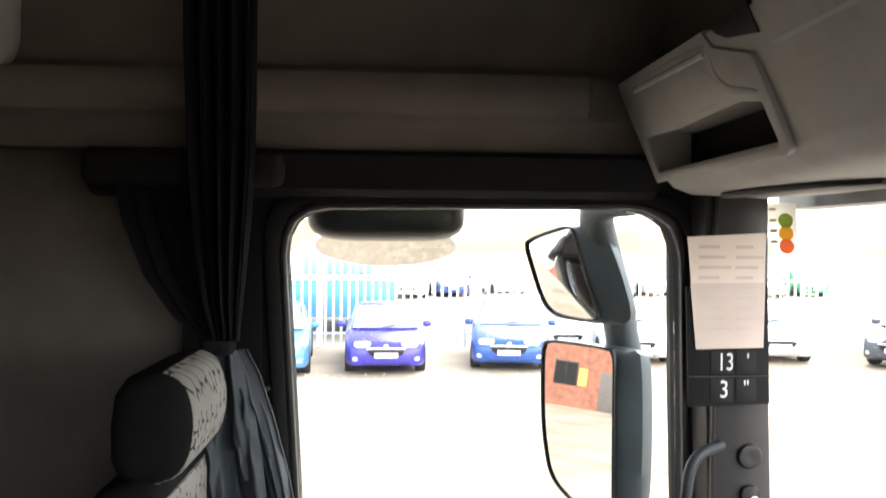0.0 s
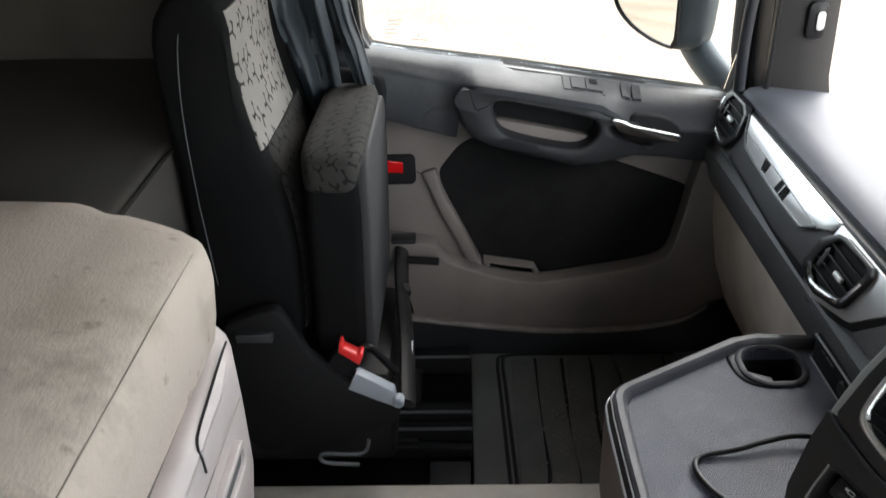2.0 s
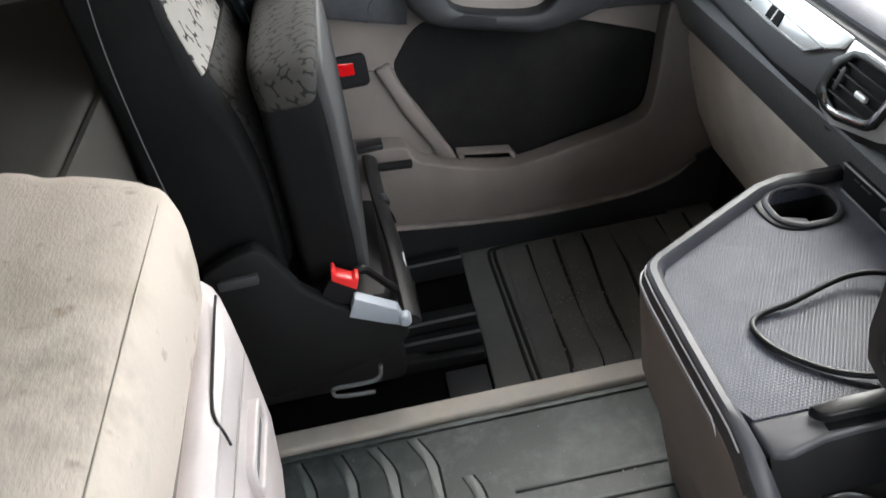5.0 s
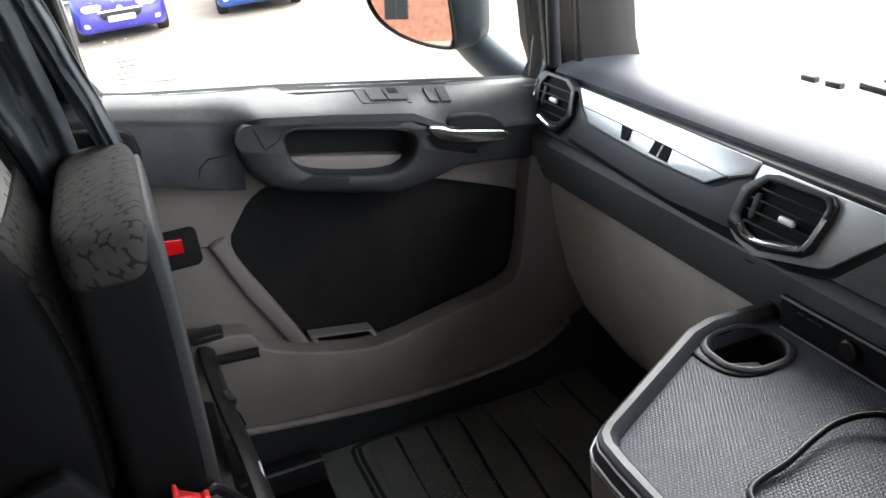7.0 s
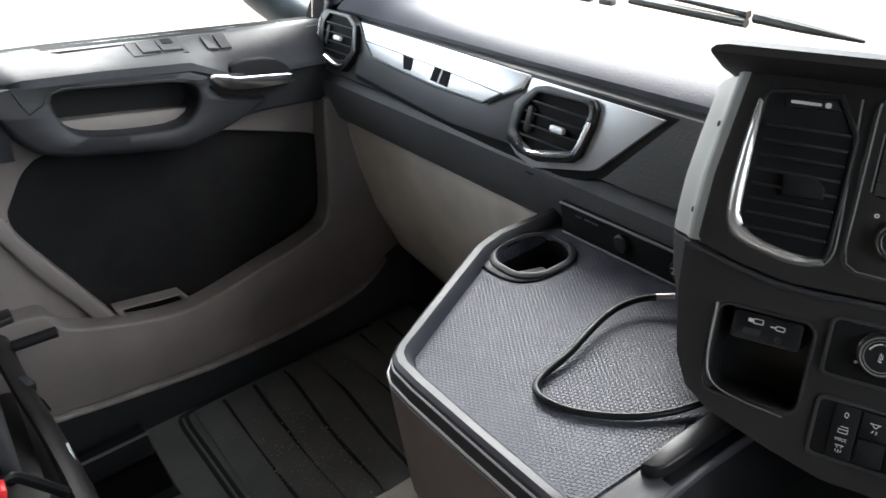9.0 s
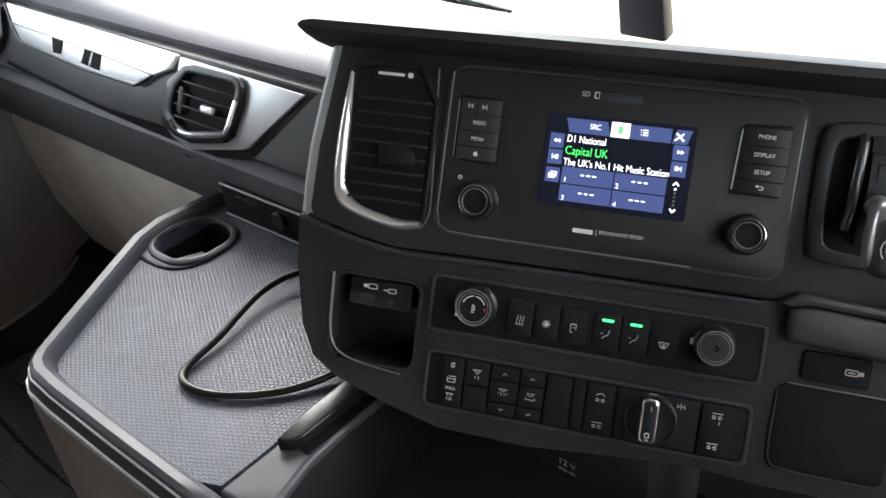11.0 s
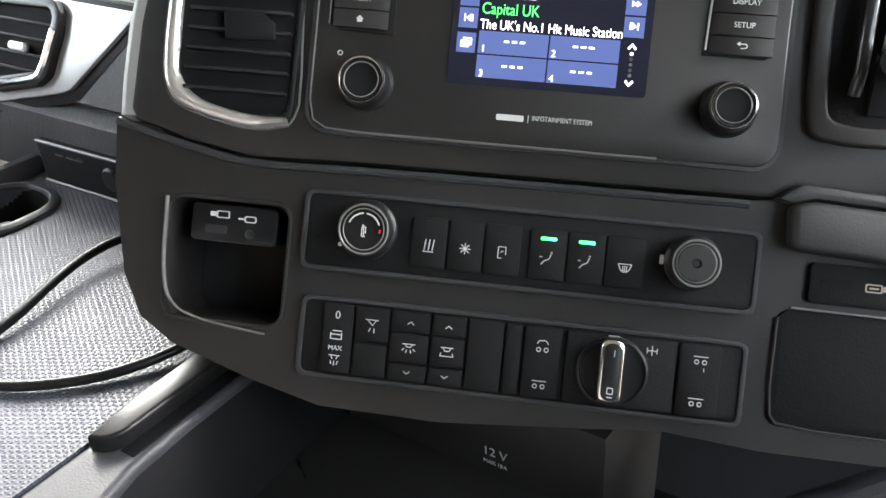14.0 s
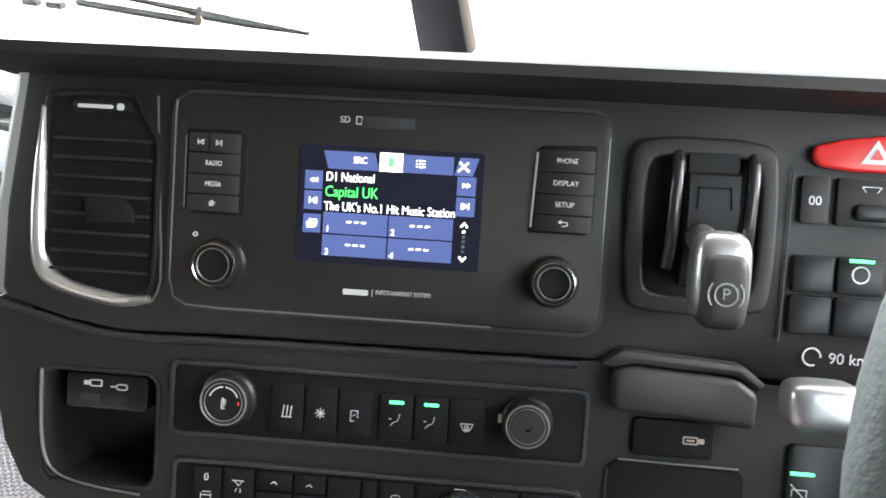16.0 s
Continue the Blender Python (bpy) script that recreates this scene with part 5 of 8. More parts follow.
back = part("back_lip", prism([(0.600, 1.079), (0.66, 1.079), (0.66, 0.80), (0.602, 0.80)], 0.345, 0.403, None, 0.004), M["trimblack"], con, "black socket strip behind the tray")
part("lip_edge", tube([(0.600, 1.077, 0.4015), (0.602, 0.80, 0.4035)], 0.0016, 6), M["cheek"], con)
part("lip_edge", tube([(0.598, 1.074, 0.3645), (0.600, 0.80, 0.3645)], 0.0012, 6), M["cheek"], con)
for y in (1.045, 1.030, 1.018):
    part("socket_mark", box(0.5985, 0.6005, y - 0.005, y + 0.005, 0.3925, 0.3940), M["vinyl"], back)
part("socket_cap", lathe([(0.011, 0.0), (0.011, 0.004), (0.009, 0.006), (0.001, 0.006)], frame_of((0.601, 0.975, 0.385), (0, -1, 0), (0, 0, 1)), 20), M["black"], back, "round black socket cap")
part("socket_cap", lathe([(0.013, 0.0), (0.013, 0.004), (0.011, 0.006), (0.001, 0.006)], frame_of((0.601, 0.892, 0.384), (0, -1, 0), (0, 0, 1)), 20), M["black"], back)
part("socket_text", words("24V", 0.011, 0.0, 0.0, 0.0062, frame_of((0.601, 0.892, 0.384), (0, -1, 0), (0, 0, 1)), "CENTER"), M["white"], back)
part("divider", prism(smooth_path([(0.386, 0.737), (0.390, 0.726), (0.400, 0.721)], 1) + [(0.61, 0.721), (0.61, 0.741), (0.425, 0.741)], 0.36, 0.3725, None, 0.003, 3), M["gloss"], con, "raised ridge along the tray")
part("divider_gap", box(0.395, 0.61, 0.7115, 0.7215, 0.355, 0.3622), M["trimblack"], con)
# lower tier: step, basin, two cup wells
part("step_wall", loft([[(x, y + 0.004, 0.358), (x, y - 0.003, 0.350), (x, y - 0.006, 0.32), (x, y - 0.010, 0.27), (x, y + 0.01, 0.25), (x, y + 0.02, 0.30)] for x, y in EDGE]), M["trimblack"], con)
C1, C2 = (0.404, 0.655), (0.452, 0.585)
for c, poly in ((C1, [(0.335, 0.715), (0.337, 0.665), (0.341, 0.646), (0.351, 0.629), (0.3835, 0.596), (0.470, 0.650), (0.505, 0.712)]), (C2, [(0.3835, 0.596), (0.425, 0.557), (0.487, 0.503), (0.552, 0.446), (0.552, 0.712), (0.505, 0.712), (0.470, 0.650)])):
    hole = [(c[0] + 0.035 * math.cos(2 * math.pi * i / 72), c[1] + 0.035 * math.sin(2 * math.pi * i / 72)) for i in range(72)]
    part("basin_floor", ring(around(poly, c, 72), around(hole, c, 72), 0.270, 0.281), M["lidgrey"], con, "soft moulded cup tray")
    h = part("cup_holder", lathe([(0.048, 0.279), (0.043, 0.286), (0.039, 0.287), (0.0355, 0.283), (0.034, 0.27), (0.032, 0.215), (0.001, 0.213)], Matrix.Translation((*c, 0)), 40, False), M["cup"], con, "deep black cup well")
    for a in range(3):
        part("spring_tab", box(-0.005, 0.005, 0.024, 0.034, 0.248, 0.270, 0.002, m=Matrix.Translation((*c, 0)) @ pose(0, 0, 0, 0, 0, 120 * a + 20)), M["cup"], h)
        part("spring_wire", tube([(*(Matrix.Translation((*c, 0)) @ pose(0, 0, 0, 0, 0, 120 * a + 20) @ Vector((dx, 0.0235, z))),) for dx, z in ((-0.003, 0.250), (-0.003, 0.262), (0.003, 0.262), (0.003, 0.250))], 0.0009, 6), M["chrome"], h)
part("basin_shell", prism([(0.34, 0.70), (0.345, 0.64), (0.40, 0.575), (0.50, 0.485), (0.58, 0.42), (0.66, 0.36), (0.66, 0.70)], 0.195, 0.211), M["trimblack"], con)
part("rear_box", box(0.552, 0.66, 0.50, 0.70, 0.20, 0.345, 0.01), M["lidgrey"], con)
SK_ = frame_of((0.5505, 0.574, 0.302), (0, -1, 0), (0, 0, 1))
part("socket_text", words("12 V", 0.0095, 0.0, 0.0, 0.001, SK_, "CENTER"), M["white"], con)
part("socket_text", words("MAX 15A", 0.0042, 0.0, -0.0085, 0.001, SK_, "CENTER"), M["white"], con)

# cable on the tray
cab = thing("charging_cable", (0.45, 0.86, 0.368), "thin black charging cable looped on the tray", "cable")
part("cord", tube(smooth_path([(0.556, 0.880, 0.380), (0.547, 0.890, 0.379), (0.532, 0.898, 0.377), (0.508, 0.901, 0.375), (0.475, 0.893, 0.373), (0.440, 0.882, 0.370), (0.410, 0.8795, 0.3675), (0.392, 0.873, 0.3675), (0.385, 0.860, 0.3675), (0.386, 0.842, 0.3675), (0.394, 0.820, 0.3675), (0.414, 0.793, 0.3675), (0.437, 0.772, 0.368), (0.470, 0.755, 0.370), (0.53, 0.738, 0.378)], 2), 0.0036, 10), M["gloss"], cab)
part("plug", tube([(0.554, 0.881, 0.380), (0.566, 0.868, 0.381)], 0.0042, 12), M["knobsilver"], cab)

# ---- instrument panel turned to the driver ----
PU, PV = Vector((0.4457, -0.8952, 0.0)), Vector((0.4351, 0.2167, 0.8739))
ca, sa = math.cos(radians(-5)), math.sin(radians(-5))
PAN = frame_of((0.557, 0.594, 0.498), PU * ca + PV * sa, PV * ca - PU * sa)
pan = thing("instrument_panel", label="black angled instrument panel with radio screen, climate knobs and switches", category="instrument panel", m=PAN)


def pp(name, bm, material, parent=pan, label="", smooth=38):
    return part(name, bm, material, parent, label, True, smooth)


CUB = rr(-0.1275, -0.0680, 0.070, 0.068, 0.008)
# the face: upper half, lower half, with the crease between
UP = [(-0.178, 0.146), (-0.189, 0.060), (-0.1905, 0.012), (-0.188, 0.006), (-0.150, -0.004), (-0.117, -0.0095), (-0.05, -0.0075), (0.150, -0.006), (0.162, -0.006), (0.171, 0.001), (0.185, 0.0), (0.238, -0.002), (0.250, -0.010), (0.34, -0.010), (0.34, 0.146)]
LOW = [(-0.1985, 0.008), (-0.196, -0.030), (-0.186, -0.080), (-0.174, -0.104), (-0.154, -0.117), (-0.107, -0.132), (-0.067, -0.142), (0.0, -0.143), (0.155, -0.130), (0.168, -0.137), (0.34, -0.137), (0.34, -0.013), (0.250, -0.013), (0.238, -0.006), (0.171, -0.003), (0.162, -0.010), (0.150, -0.010), (-0.05, -0.0115), (-0.117, -0.0135), (-0.150, -0.008), (-0.192, 0.002)]
VENT = smooth_poly([(-0.163, 0.120), (-0.1635, 0.030), (-0.150, 0.014), (-0.100, 0.014), (-0.098, 0.022), (-0.098, 0.127), (-0.158, 0.127)], 1)
VC = (-0.131, 0.070)
pp("upper_face", prism([p for p in UP], -0.03, -0.0005, None, 0.004, 2), M["black"], pan, "black upper facia")
pp("lower_face", ring(around(LOW, (-0.1275, -0.068), 220), around(CUB, (-0.1275, -0.068), 220), -0.03, -0.003, None, 0.0), M["black"], pan, "black lower facia")
FLARE = ((-0.0015, -0.005), (-0.004, -0.001), (-0.010, 0.001), (-0.030, 0.006), (-0.060, 0.017), (-0.100, 0.034), (-0.150, 0.050), (-0.205, 0.062))
pp("side_cheek", loft([[(u - f, v, w) for u, v in ((-0.186, 0.142), (-0.192, 0.100), (-0.197, 0.060), (-0.1980, 0.030), (-0.1975, 0.008))] + [(-0.150, 0.008, w), (-0.150, 0.142, w)] for w, f in FLARE]), M["cheekside"], pan, "satin grey side flaring back to the dash", 50)
pp("lower_side", loft([[(u - f * k, v, w) for u, v, k in ((-0.1975, 0.005, 1.0), (-0.195, -0.030, 0.9), (-0.185, -0.080, 0.7), (-0.173, -0.103, 0.5), (-0.153, -0.116, 0.3))] + [(-0.150, -0.108, w), (-0.168, -0.085, w), (-0.172, -0.030, w), (-0.172, 0.005, w)] for w, f in FLARE if w < -0.002]), M["black"], pan, "black lower side of the panel", 50)
pp("lower_cheek", prism([(-0.197, 0.008), (-0.195, -0.030), (-0.185, -0.080), (-0.173, -0.103), (-0.153, -0.116), (-0.106, -0.131), (-0.066, -0.141), (0.0, -0.142), (0.155, -0.134), (0.33, -0.134), (0.33, 0.0), (-0.19, 0.004)], -0.140, -0.062, None, 0.004), M["dark"])
pp("chassis", prism([(-0.15, 0.14), (-0.15, 0.0), (0.33, 0.0), (0.33, 0.14)], -0.115, -0.031, None), M["black"])
# hood along the top
hood = [(0.138, -0.11), (0.152, -0.11), (0.158, -0.02), (0.157, 0.020), (0.152, 0.028), (0.146, 0.028), (0.141, 0.018), (0.138, -0.004)]
pp("hood", loft([[(u, v * k + 0.146 * (1 - k), w) for v, w in hood] for u, k in ((-0.203, 0.3), (-0.200, 0.75), (-0.192, 1.0), (0.1, 1.05), (0.34, 1.1))]), M["black"], pan, "grainy black overhanging hood")
pp("crease_edge", tube([(x, y, -0.0032) for x, y in smooth_path([(-0.1975, 0.0045), (-0.150, -0.0075), (-0.117, -0.0130), (-0.05, -0.0110), (0.150, -0.0095)], 1)], 0.0024, 8), M["dark"])
# tall air vent
v = pp("air_vent", ring(around([(VC[0] + (x - VC[0]) * 1.10, VC[1] + (y - VC[1]) * 1.06) for x, y in VENT], VC, 80), around(VENT, VC, 80), -0.002, 0.003, None, 0.0015), M["gloss"], pan, "tall black air vent with chrome corner")
pp("vent_back", prism(VENT, -0.001, 0.0004), M["trimblack"], v)
for i in range(8):
    y = 0.026 + 0.0108 * i
    pp("slat", box(-0.158, -0.100, y - 0.0009, y + 0.0009, 0.0004, 0.0054, 0.0006), M["slat"], v)
pp("tab", prism([(-0.138, 0.0678), (-0.116, 0.0690), (-0.1085, 0.0630), (-0.108, 0.0545), (-0.136, 0.0530)], 0.003, 0.0062, None, 0.0010), M["trimblack"], v)
pp("slider", prism([(-0.1485, 0.1220), (-0.1460, 0.1245), (-0.1146, 0.1245), (-0.1096, 0.1180), (-0.1471, 0.1163)], 0.0, 0.0035, None, 0.001), M["gloss"], v)
pp("slider_line", prism(rr(-0.1340, 0.1204, 0.021, 0.0022, 0.001), 0.0035, 0.0042), M["white"], v)
pp("slider_dot", prism(rr(-0.1190, 0.1206, 0.0040, 0.0040, 0.0015), 0.0035, 0.0044), M["white"], v)
outer_line = smooth_path([(-0.1665, 0.1200), (-0.1715, 0.0804), (-0.1722, 0.0359), (-0.1675, 0.0201), (-0.1562, 0.0139), (-0.1353, 0.0084), (-0.1148, 0.0056), (-0.0977, 0.0096)], 2)
inner_line = smooth_path([(-0.1635, 0.1180), (-0.1632, 0.0800), (-0.1628, 0.0400), (-0.1600, 0.0285), (-0.1500, 0.0200), (-0.1340, 0.0158), (-0.1160, 0.0130), (-0.0989, 0.0140)], 2)
pp("chrome_edge", loft([[(a, b, 0.0), (a + (c - a) * 0.10, b + (d - b) * 0.10, 0.0030), (a + (c - a) * 0.35, b + (d - b) * 0.35, 0.0050), (a + (c - a) * 0.70, b + (d - b) * 0.70, 0.0050), (c, d, 0.0025), (c, d, 0.0)] for (a, b), (c, d) in zip(outer_line, inner_line)]), M["moulding"], v, "bright silver corner moulding", 50)
pp("vent_outline", tube([(x, y, 0.0002) for x, y in outer_line], 0.0010, 6), M["cheek"], v)
pp("vent_outline", tube([(x, y, 0.0002) for x, y in smooth_path([(-0.0986, 0.1283), (-0.0955, 0.0763), (-0.0924, 0.0240), (-0.0944, 0.0151), (-0.0977, 0.0096)], 1)], 0.0007, 6), M["cheek"], v)
# radio unit
BZ = rr(0.0365, 0.0700, 0.247, 0.122, 0.012)
rad = thing("car_radio", label="matt black radio with lit colour display in the panel", category="radio", m=PAN)
pp("radio_body", prism(BZ, -0.001, 0.0035, None, 0.0015), M["black"], rad)
pp("radio_edge", ring(rr(0.0365, 0.0700, 0.251, 0.126, 0.014), rr(0.0365, 0.0700, 0.247, 0.122, 0.012), -0.001, 0.0026), M["dark"], rad)
# Grey lines along the radio's border, edge highlights put in as colour.
pp("radio_edge_glint", tube([(0.159, 0.118, 0.003), (0.1585, 0.045, 0.003), (0.157, 0.020, 0.003), (0.152, 0.014, 0.003)], 0.0005, 6), M["cheek"], rad)
pp("radio_edge_glint", tube([(-0.0860, 0.127, 0.003), (-0.0862, 0.0249, 0.003), (-0.0835, 0.0140, 0.003), (-0.0760, 0.0100, 0.003), (-0.0569, 0.0090, 0.003), (0.10, 0.0090, 0.003)], 0.0007, 6), M["cheek"], rad)
Z = 0.0036
scr = pp("display", prism(rr(0.039, 0.0725, 0.104, 0.066, 0.002), 0.0030, 0.0040), M["scr_black"], rad, "lit radio display showing station names and presets")
def tile(u0, u1, v0, v1, m, z=0.0040, skew=0.0, name="tile"):
    return pp(name, prism([(u0, v0), (u1, v0), (u1 + skew, v1), (u0 + skew, v1)], z, z + 0.0003), m, scr)
tile(0.0035, 0.0325, 0.0925, 0.1025, M["scr_blue"], skew=-0.003)
tile(0.0325, 0.0455, 0.0925, 0.1030, M["scr_white"])
tile(0.0460, 0.0740, 0.0925, 0.1025, M["scr_blue"])
tile(0.0745, 0.0850, 0.0925, 0.1025, M["scr_blue"], skew=0.003)
for v0 in (0.0805, 0.0690):
    tile(-0.0095, 0.0005, v0, v0 + 0.0105, M["scr_blue"])
    tile(0.0765, 0.0870, v0 + 0.001, v0 + 0.0115, M["scr_blue"])
tile(-0.0095, 0.0005, 0.0560, 0.0665, M["scr_blue"])
for u0, u1 in ((0.0020, 0.0386), (0.0394, 0.0755)):
    for v0, v1 in ((0.0435, 0.0553), (0.0561, 0.0680)):
        tile(u0, u1, v0, v1, M["scr_blue"])
def label(t, size, u, vv, m, width=None, z=0.0044, parent=None, align="LEFT", name="text"):
    pp(name, words(t, size, u, vv, z, None, align, width), m, parent or scr)
label("D1 National", 0.0072, 0.0025, 0.0878, M["scr_white"], 0.027)
label("Capital UK", 0.0085, 0.0022, 0.0795, M["scr_green"], 0.030)
label("The UK's No.1 Hit Music Station", 0.0072, 0.0020, 0.0712, M["scr_white"], 0.074)
for k, (u, vv) in enumerate(((0.021, 0.063), (0.057, 0.063), (0.021, 0.050), (0.057, 0.050))):
    for j in (-1, 0, 1):
        tile(u + 0.0042 * j - 0.0013, u + 0.0042 * j + 0.0013, vv - 0.0005, vv + 0.0005, M["scr_white"], 0.0043)
    label(str(k + 1), 0.005, (0.0035, 0.0405)[k % 2], (0.0585, 0.0455)[k // 2], M["scr_white"])
# small pictograms as bars
def strokes(parent, shapes, m, z, r=0.00035):
    """Small pictogram of (u0, v0, u1, v1) strokes."""
    pp("icon", join(*[tube([(a, b, z), (c, d, z)], r, 4) for a, b, c, d in shapes]), m, parent)


label("SRC", 0.0052, 0.0215, 0.0978, M["scr_white"], 0.0075, 0.0044, scr, "CENTER")
pp("icon", prism(rr(0.0390, 0.0978, 0.0032, 0.0052, 0.0004), 0.0043, 0.0046), M["scr_green"], scr)
strokes(scr, [(0.0545, 0.0978 + d, 0.0580, 0.0978 + d) for d in (-0.0017, 0, 0.0017)] + [(0.0530, 0.0978 + d, 0.0536, 0.0978 + d) for d in (-0.0017, 0, 0.0017)], M["scr_white"], 0.0044, 0.0005)
strokes(scr, [(0.0772, 0.0953, 0.0822, 0.1000), (0.0772, 0.1000, 0.0822, 0.0953), (0.0766, 0.0948, 0.0776, 0.0958), (0.0818, 0.0948, 0.0828, 0.0956)], M["scr_white"], 0.0044, 0.0007)
for uc, vc, sg in ((-0.0045, 0.0858, -1), (0.0818, 0.0872, 1)):
    for d in (-0.0012, 0.0012):
        pp("icon", prism([(uc + d - sg * 0.0011, vc - 0.0015), (uc + d + sg * 0.0011, vc), (uc + d - sg * 0.0011, vc + 0.0015)][::sg], 0.0043, 0.0046), M["scr_white"], scr)
for uc, vc, sg in ((-0.0045, 0.0742, -1), (0.0818, 0.0757, 1)):
    pp("icon", prism([(uc - sg * 0.0013, vc - 0.0019), (uc + sg * 0.0011, vc), (uc - sg * 0.0013, vc + 0.0019)][::sg], 0.0043, 0.0046), M["scr_white"], scr)
    strokes(scr, [(uc + sg * 0.0018, vc - 0.0018, uc + sg * 0.0018, vc + 0.0018), (uc - sg * 0.0021, vc - 0.0018, uc - sg * 0.0021, vc + 0.0018)], M["scr_white"], 0.0044, 0.0004)
pp("icon", prism(rr(-0.0051, 0.0605, 0.0046, 0.0036, 0.0006), 0.0043, 0.0046), M["scr_white"], scr)
strokes(scr, [(-0.0063, 0.0634, -0.0018, 0.0634), (-0.0018, 0.0634, -0.0018, 0.0598)], M["scr_white"], 0.0044, 0.0004)
for vv in (0.0655, 0.0460):
    s = 1 if vv > 0.06 else -1
    pp("arrow", prism([(0.0795, vv - s * 0.001), (0.0818, vv + s * 0.0015), (0.0841, vv - s * 0.001), (0.0833, vv - s * 0.002), (0.0818, vv), (0.0803, vv - s * 0.002)], 0.0043, 0.0046), M["scr_white"], scr)
for i in range(5):
    pp("dot", prism(rr(0.0818, 0.0615 - 0.0028 * i, 0.0018, 0.0018, 0.0008), 0.0043, 0.0046), M["scr_white"] if i == 0 else M["cheek"], scr)
pp("brand_bar", prism(rr(0.0225, 0.0236, 0.0145, 0.0032, 0.0008), Z, Z + 0.0003), M["white"], rad)
label("|", 0.0045, 0.0315, 0.0240, M["white"], None, Z, rad)
label("INFOTAINMENT SYSTEM", 0.0036, 0.0340, 0.0242, M["white"], 0.031, Z, rad)
pp("slot", prism(rr(0.0360, 0.1195, 0.030, 0.0065, 0.002), Z - 0.0002, Z + 0.0004, None, 0.0002), M["dark"], rad)
label("SD", 0.005, 0.0085, 0.1202, M["white"], None, Z, rad)
pp("card_icon", ring(rr(0.0195, 0.1202, 0.0036, 0.0046, 0.0006), rr(0.0195, 0.1202, 0.0025, 0.0035, 0.0003), Z, Z + 0.0003), M["white"], rad)
label("o", 0.006, -0.0735, 0.0512, M["white"], None, Z, rad)


KEY_W = {"RADIO": 0.0092, "MEDIA": 0.0092, "PHONE": 0.0112, "DISPLAY": 0.0138, "SETUP": 0.0104}


def keys(u0, u1, rows, names, flip):
    """Bank of four keys in a shallow well; the ends toward the screen are chamfered."""
    v0, v1 = rows[-1], rows[0]
    well_ = [(u0 - 0.002, v0 + 0.002), (u0 - 0.002, v1 + 0.002), (u1 - 0.004, v1 + 0.002), (u1 + 0.002, v1 - 0.002), (u1 + 0.002, v0 - 0.002), (u0 + 0.004, v0 - 0.001)] if flip > 0 else [(u0 - 0.0025, v0 - 0.001), (u0 - 0.0005, v1 - 0.001), (u0 + 0.003, v1 + 0.002), (u1 + 0.001, v1 + 0.003), (u1 + 0.001, v0 + 0.003), (u1 - 0.003, v0 - 0.001)]
    cl = pp("key_bank", prism(well_, 0.0025, 0.0041, None, 0.0006), M["shield"], rad)
    for i, t in enumerate(names):
        a, b = rows[i + 1] + 0.0004, rows[i] - 0.0004
        ch0, ch1 = (0.0, 0.0065) if flip > 0 else (0.0035, 0.0)
        kk = [[(u, v, w) for v in (a, b)] for u, w in ((u0, 0.0030), (u0, 0.0058 - (0.0022 if ch0 else 0)), (u0 + ch0 + 0.0004, 0.0062), (u1 - ch1 - 0.0004, 0.0062), (u1, 0.0060 - (0.0026 if ch1 else 0)), (u1, 0.0030))]
        pp("key", bevel(loft([[q[0] for q in kk], [q[1] for q in kk]]), 0.0004, 1), M["black"], cl)
        if t in ("home", "back"):
            uc, vc = (u0 + u1) / 2 - 0.001 * flip, (a + b) / 2
            if t == "home":
                pp("icon", prism([(uc - 0.0014, vc - 0.0016), (uc + 0.0014, vc - 0.0016), (uc + 0.0014, vc), (uc + 0.0022, vc), (uc, vc + 0.0019), (uc - 0.0022, vc), (uc - 0.0014, vc)], 0.0062, 0.0065), M["white"], cl)
            else:
                strokes(cl, [(uc - 0.002, vc + 0.0010, uc + 0.0015, vc + 0.0010), (uc + 0.0015, vc + 0.0010, uc + 0.0022, vc - 0.0002), (uc + 0.0022, vc - 0.0002, uc + 0.0012, vc - 0.0012), (uc + 0.0012, vc - 0.0012, uc - 0.001, vc - 0.0012)], M["white"], 0.0063, 0.0003)
                pp("icon", prism([(uc - 0.0032, vc + 0.0010), (uc - 0.0014, vc + 0.0022), (uc - 0.0014, vc - 0.0002)], 0.0062, 0.0065), M["white"], cl)
        elif t == "skip":
            for du, sg in ((-0.0085, -1), (0.0015, 1)):
                uc, vc = (u0 + u1) / 2 + du, (a + b) / 2
                pp("icon", ring([(uc - sg * 0.0014, vc - 0.0017), (uc + sg * 0.0012, vc), (uc - sg * 0.0014, vc + 0.0017)], [(uc - sg * 0.0010, vc - 0.0010), (uc + sg * 0.0006, vc), (uc - sg * 0.0010, vc + 0.0010)], 0.0062, 0.0065), M["white"], cl)
                pp("icon", prism(rr(uc + sg * 0.0017, vc, 0.0005, 0.0036, 0.0002), 0.0062, 0.0065), M["white"], cl)
            pp("key_gap", box((u0 + u1) / 2 - 0.0042, (u0 + u1) / 2 - 0.0034, a, b, 0.0050, 0.00632), M["trimblack"], cl)
        else:
            label(t, 0.0040, (u0 + u1) / 2 - 0.0008 * flip, (a + b) / 2, M["white"], KEY_W[t], 0.0062, cl, "CENTER")
    # Grey line beside the keys: an edge highlight given as colour.
    uu = u0 - 0.0022 if flip > 0 else u0 - 0.0012
    pp("bank_edge_glint", tube([(uu, v0 + 0.002, 0.0042), (uu + (0.0 if flip > 0 else 0.0016), v1 - 0.002, 0.0042)], 0.0004 if flip > 0 else 0.0007, 6), M["cheek"], cl)


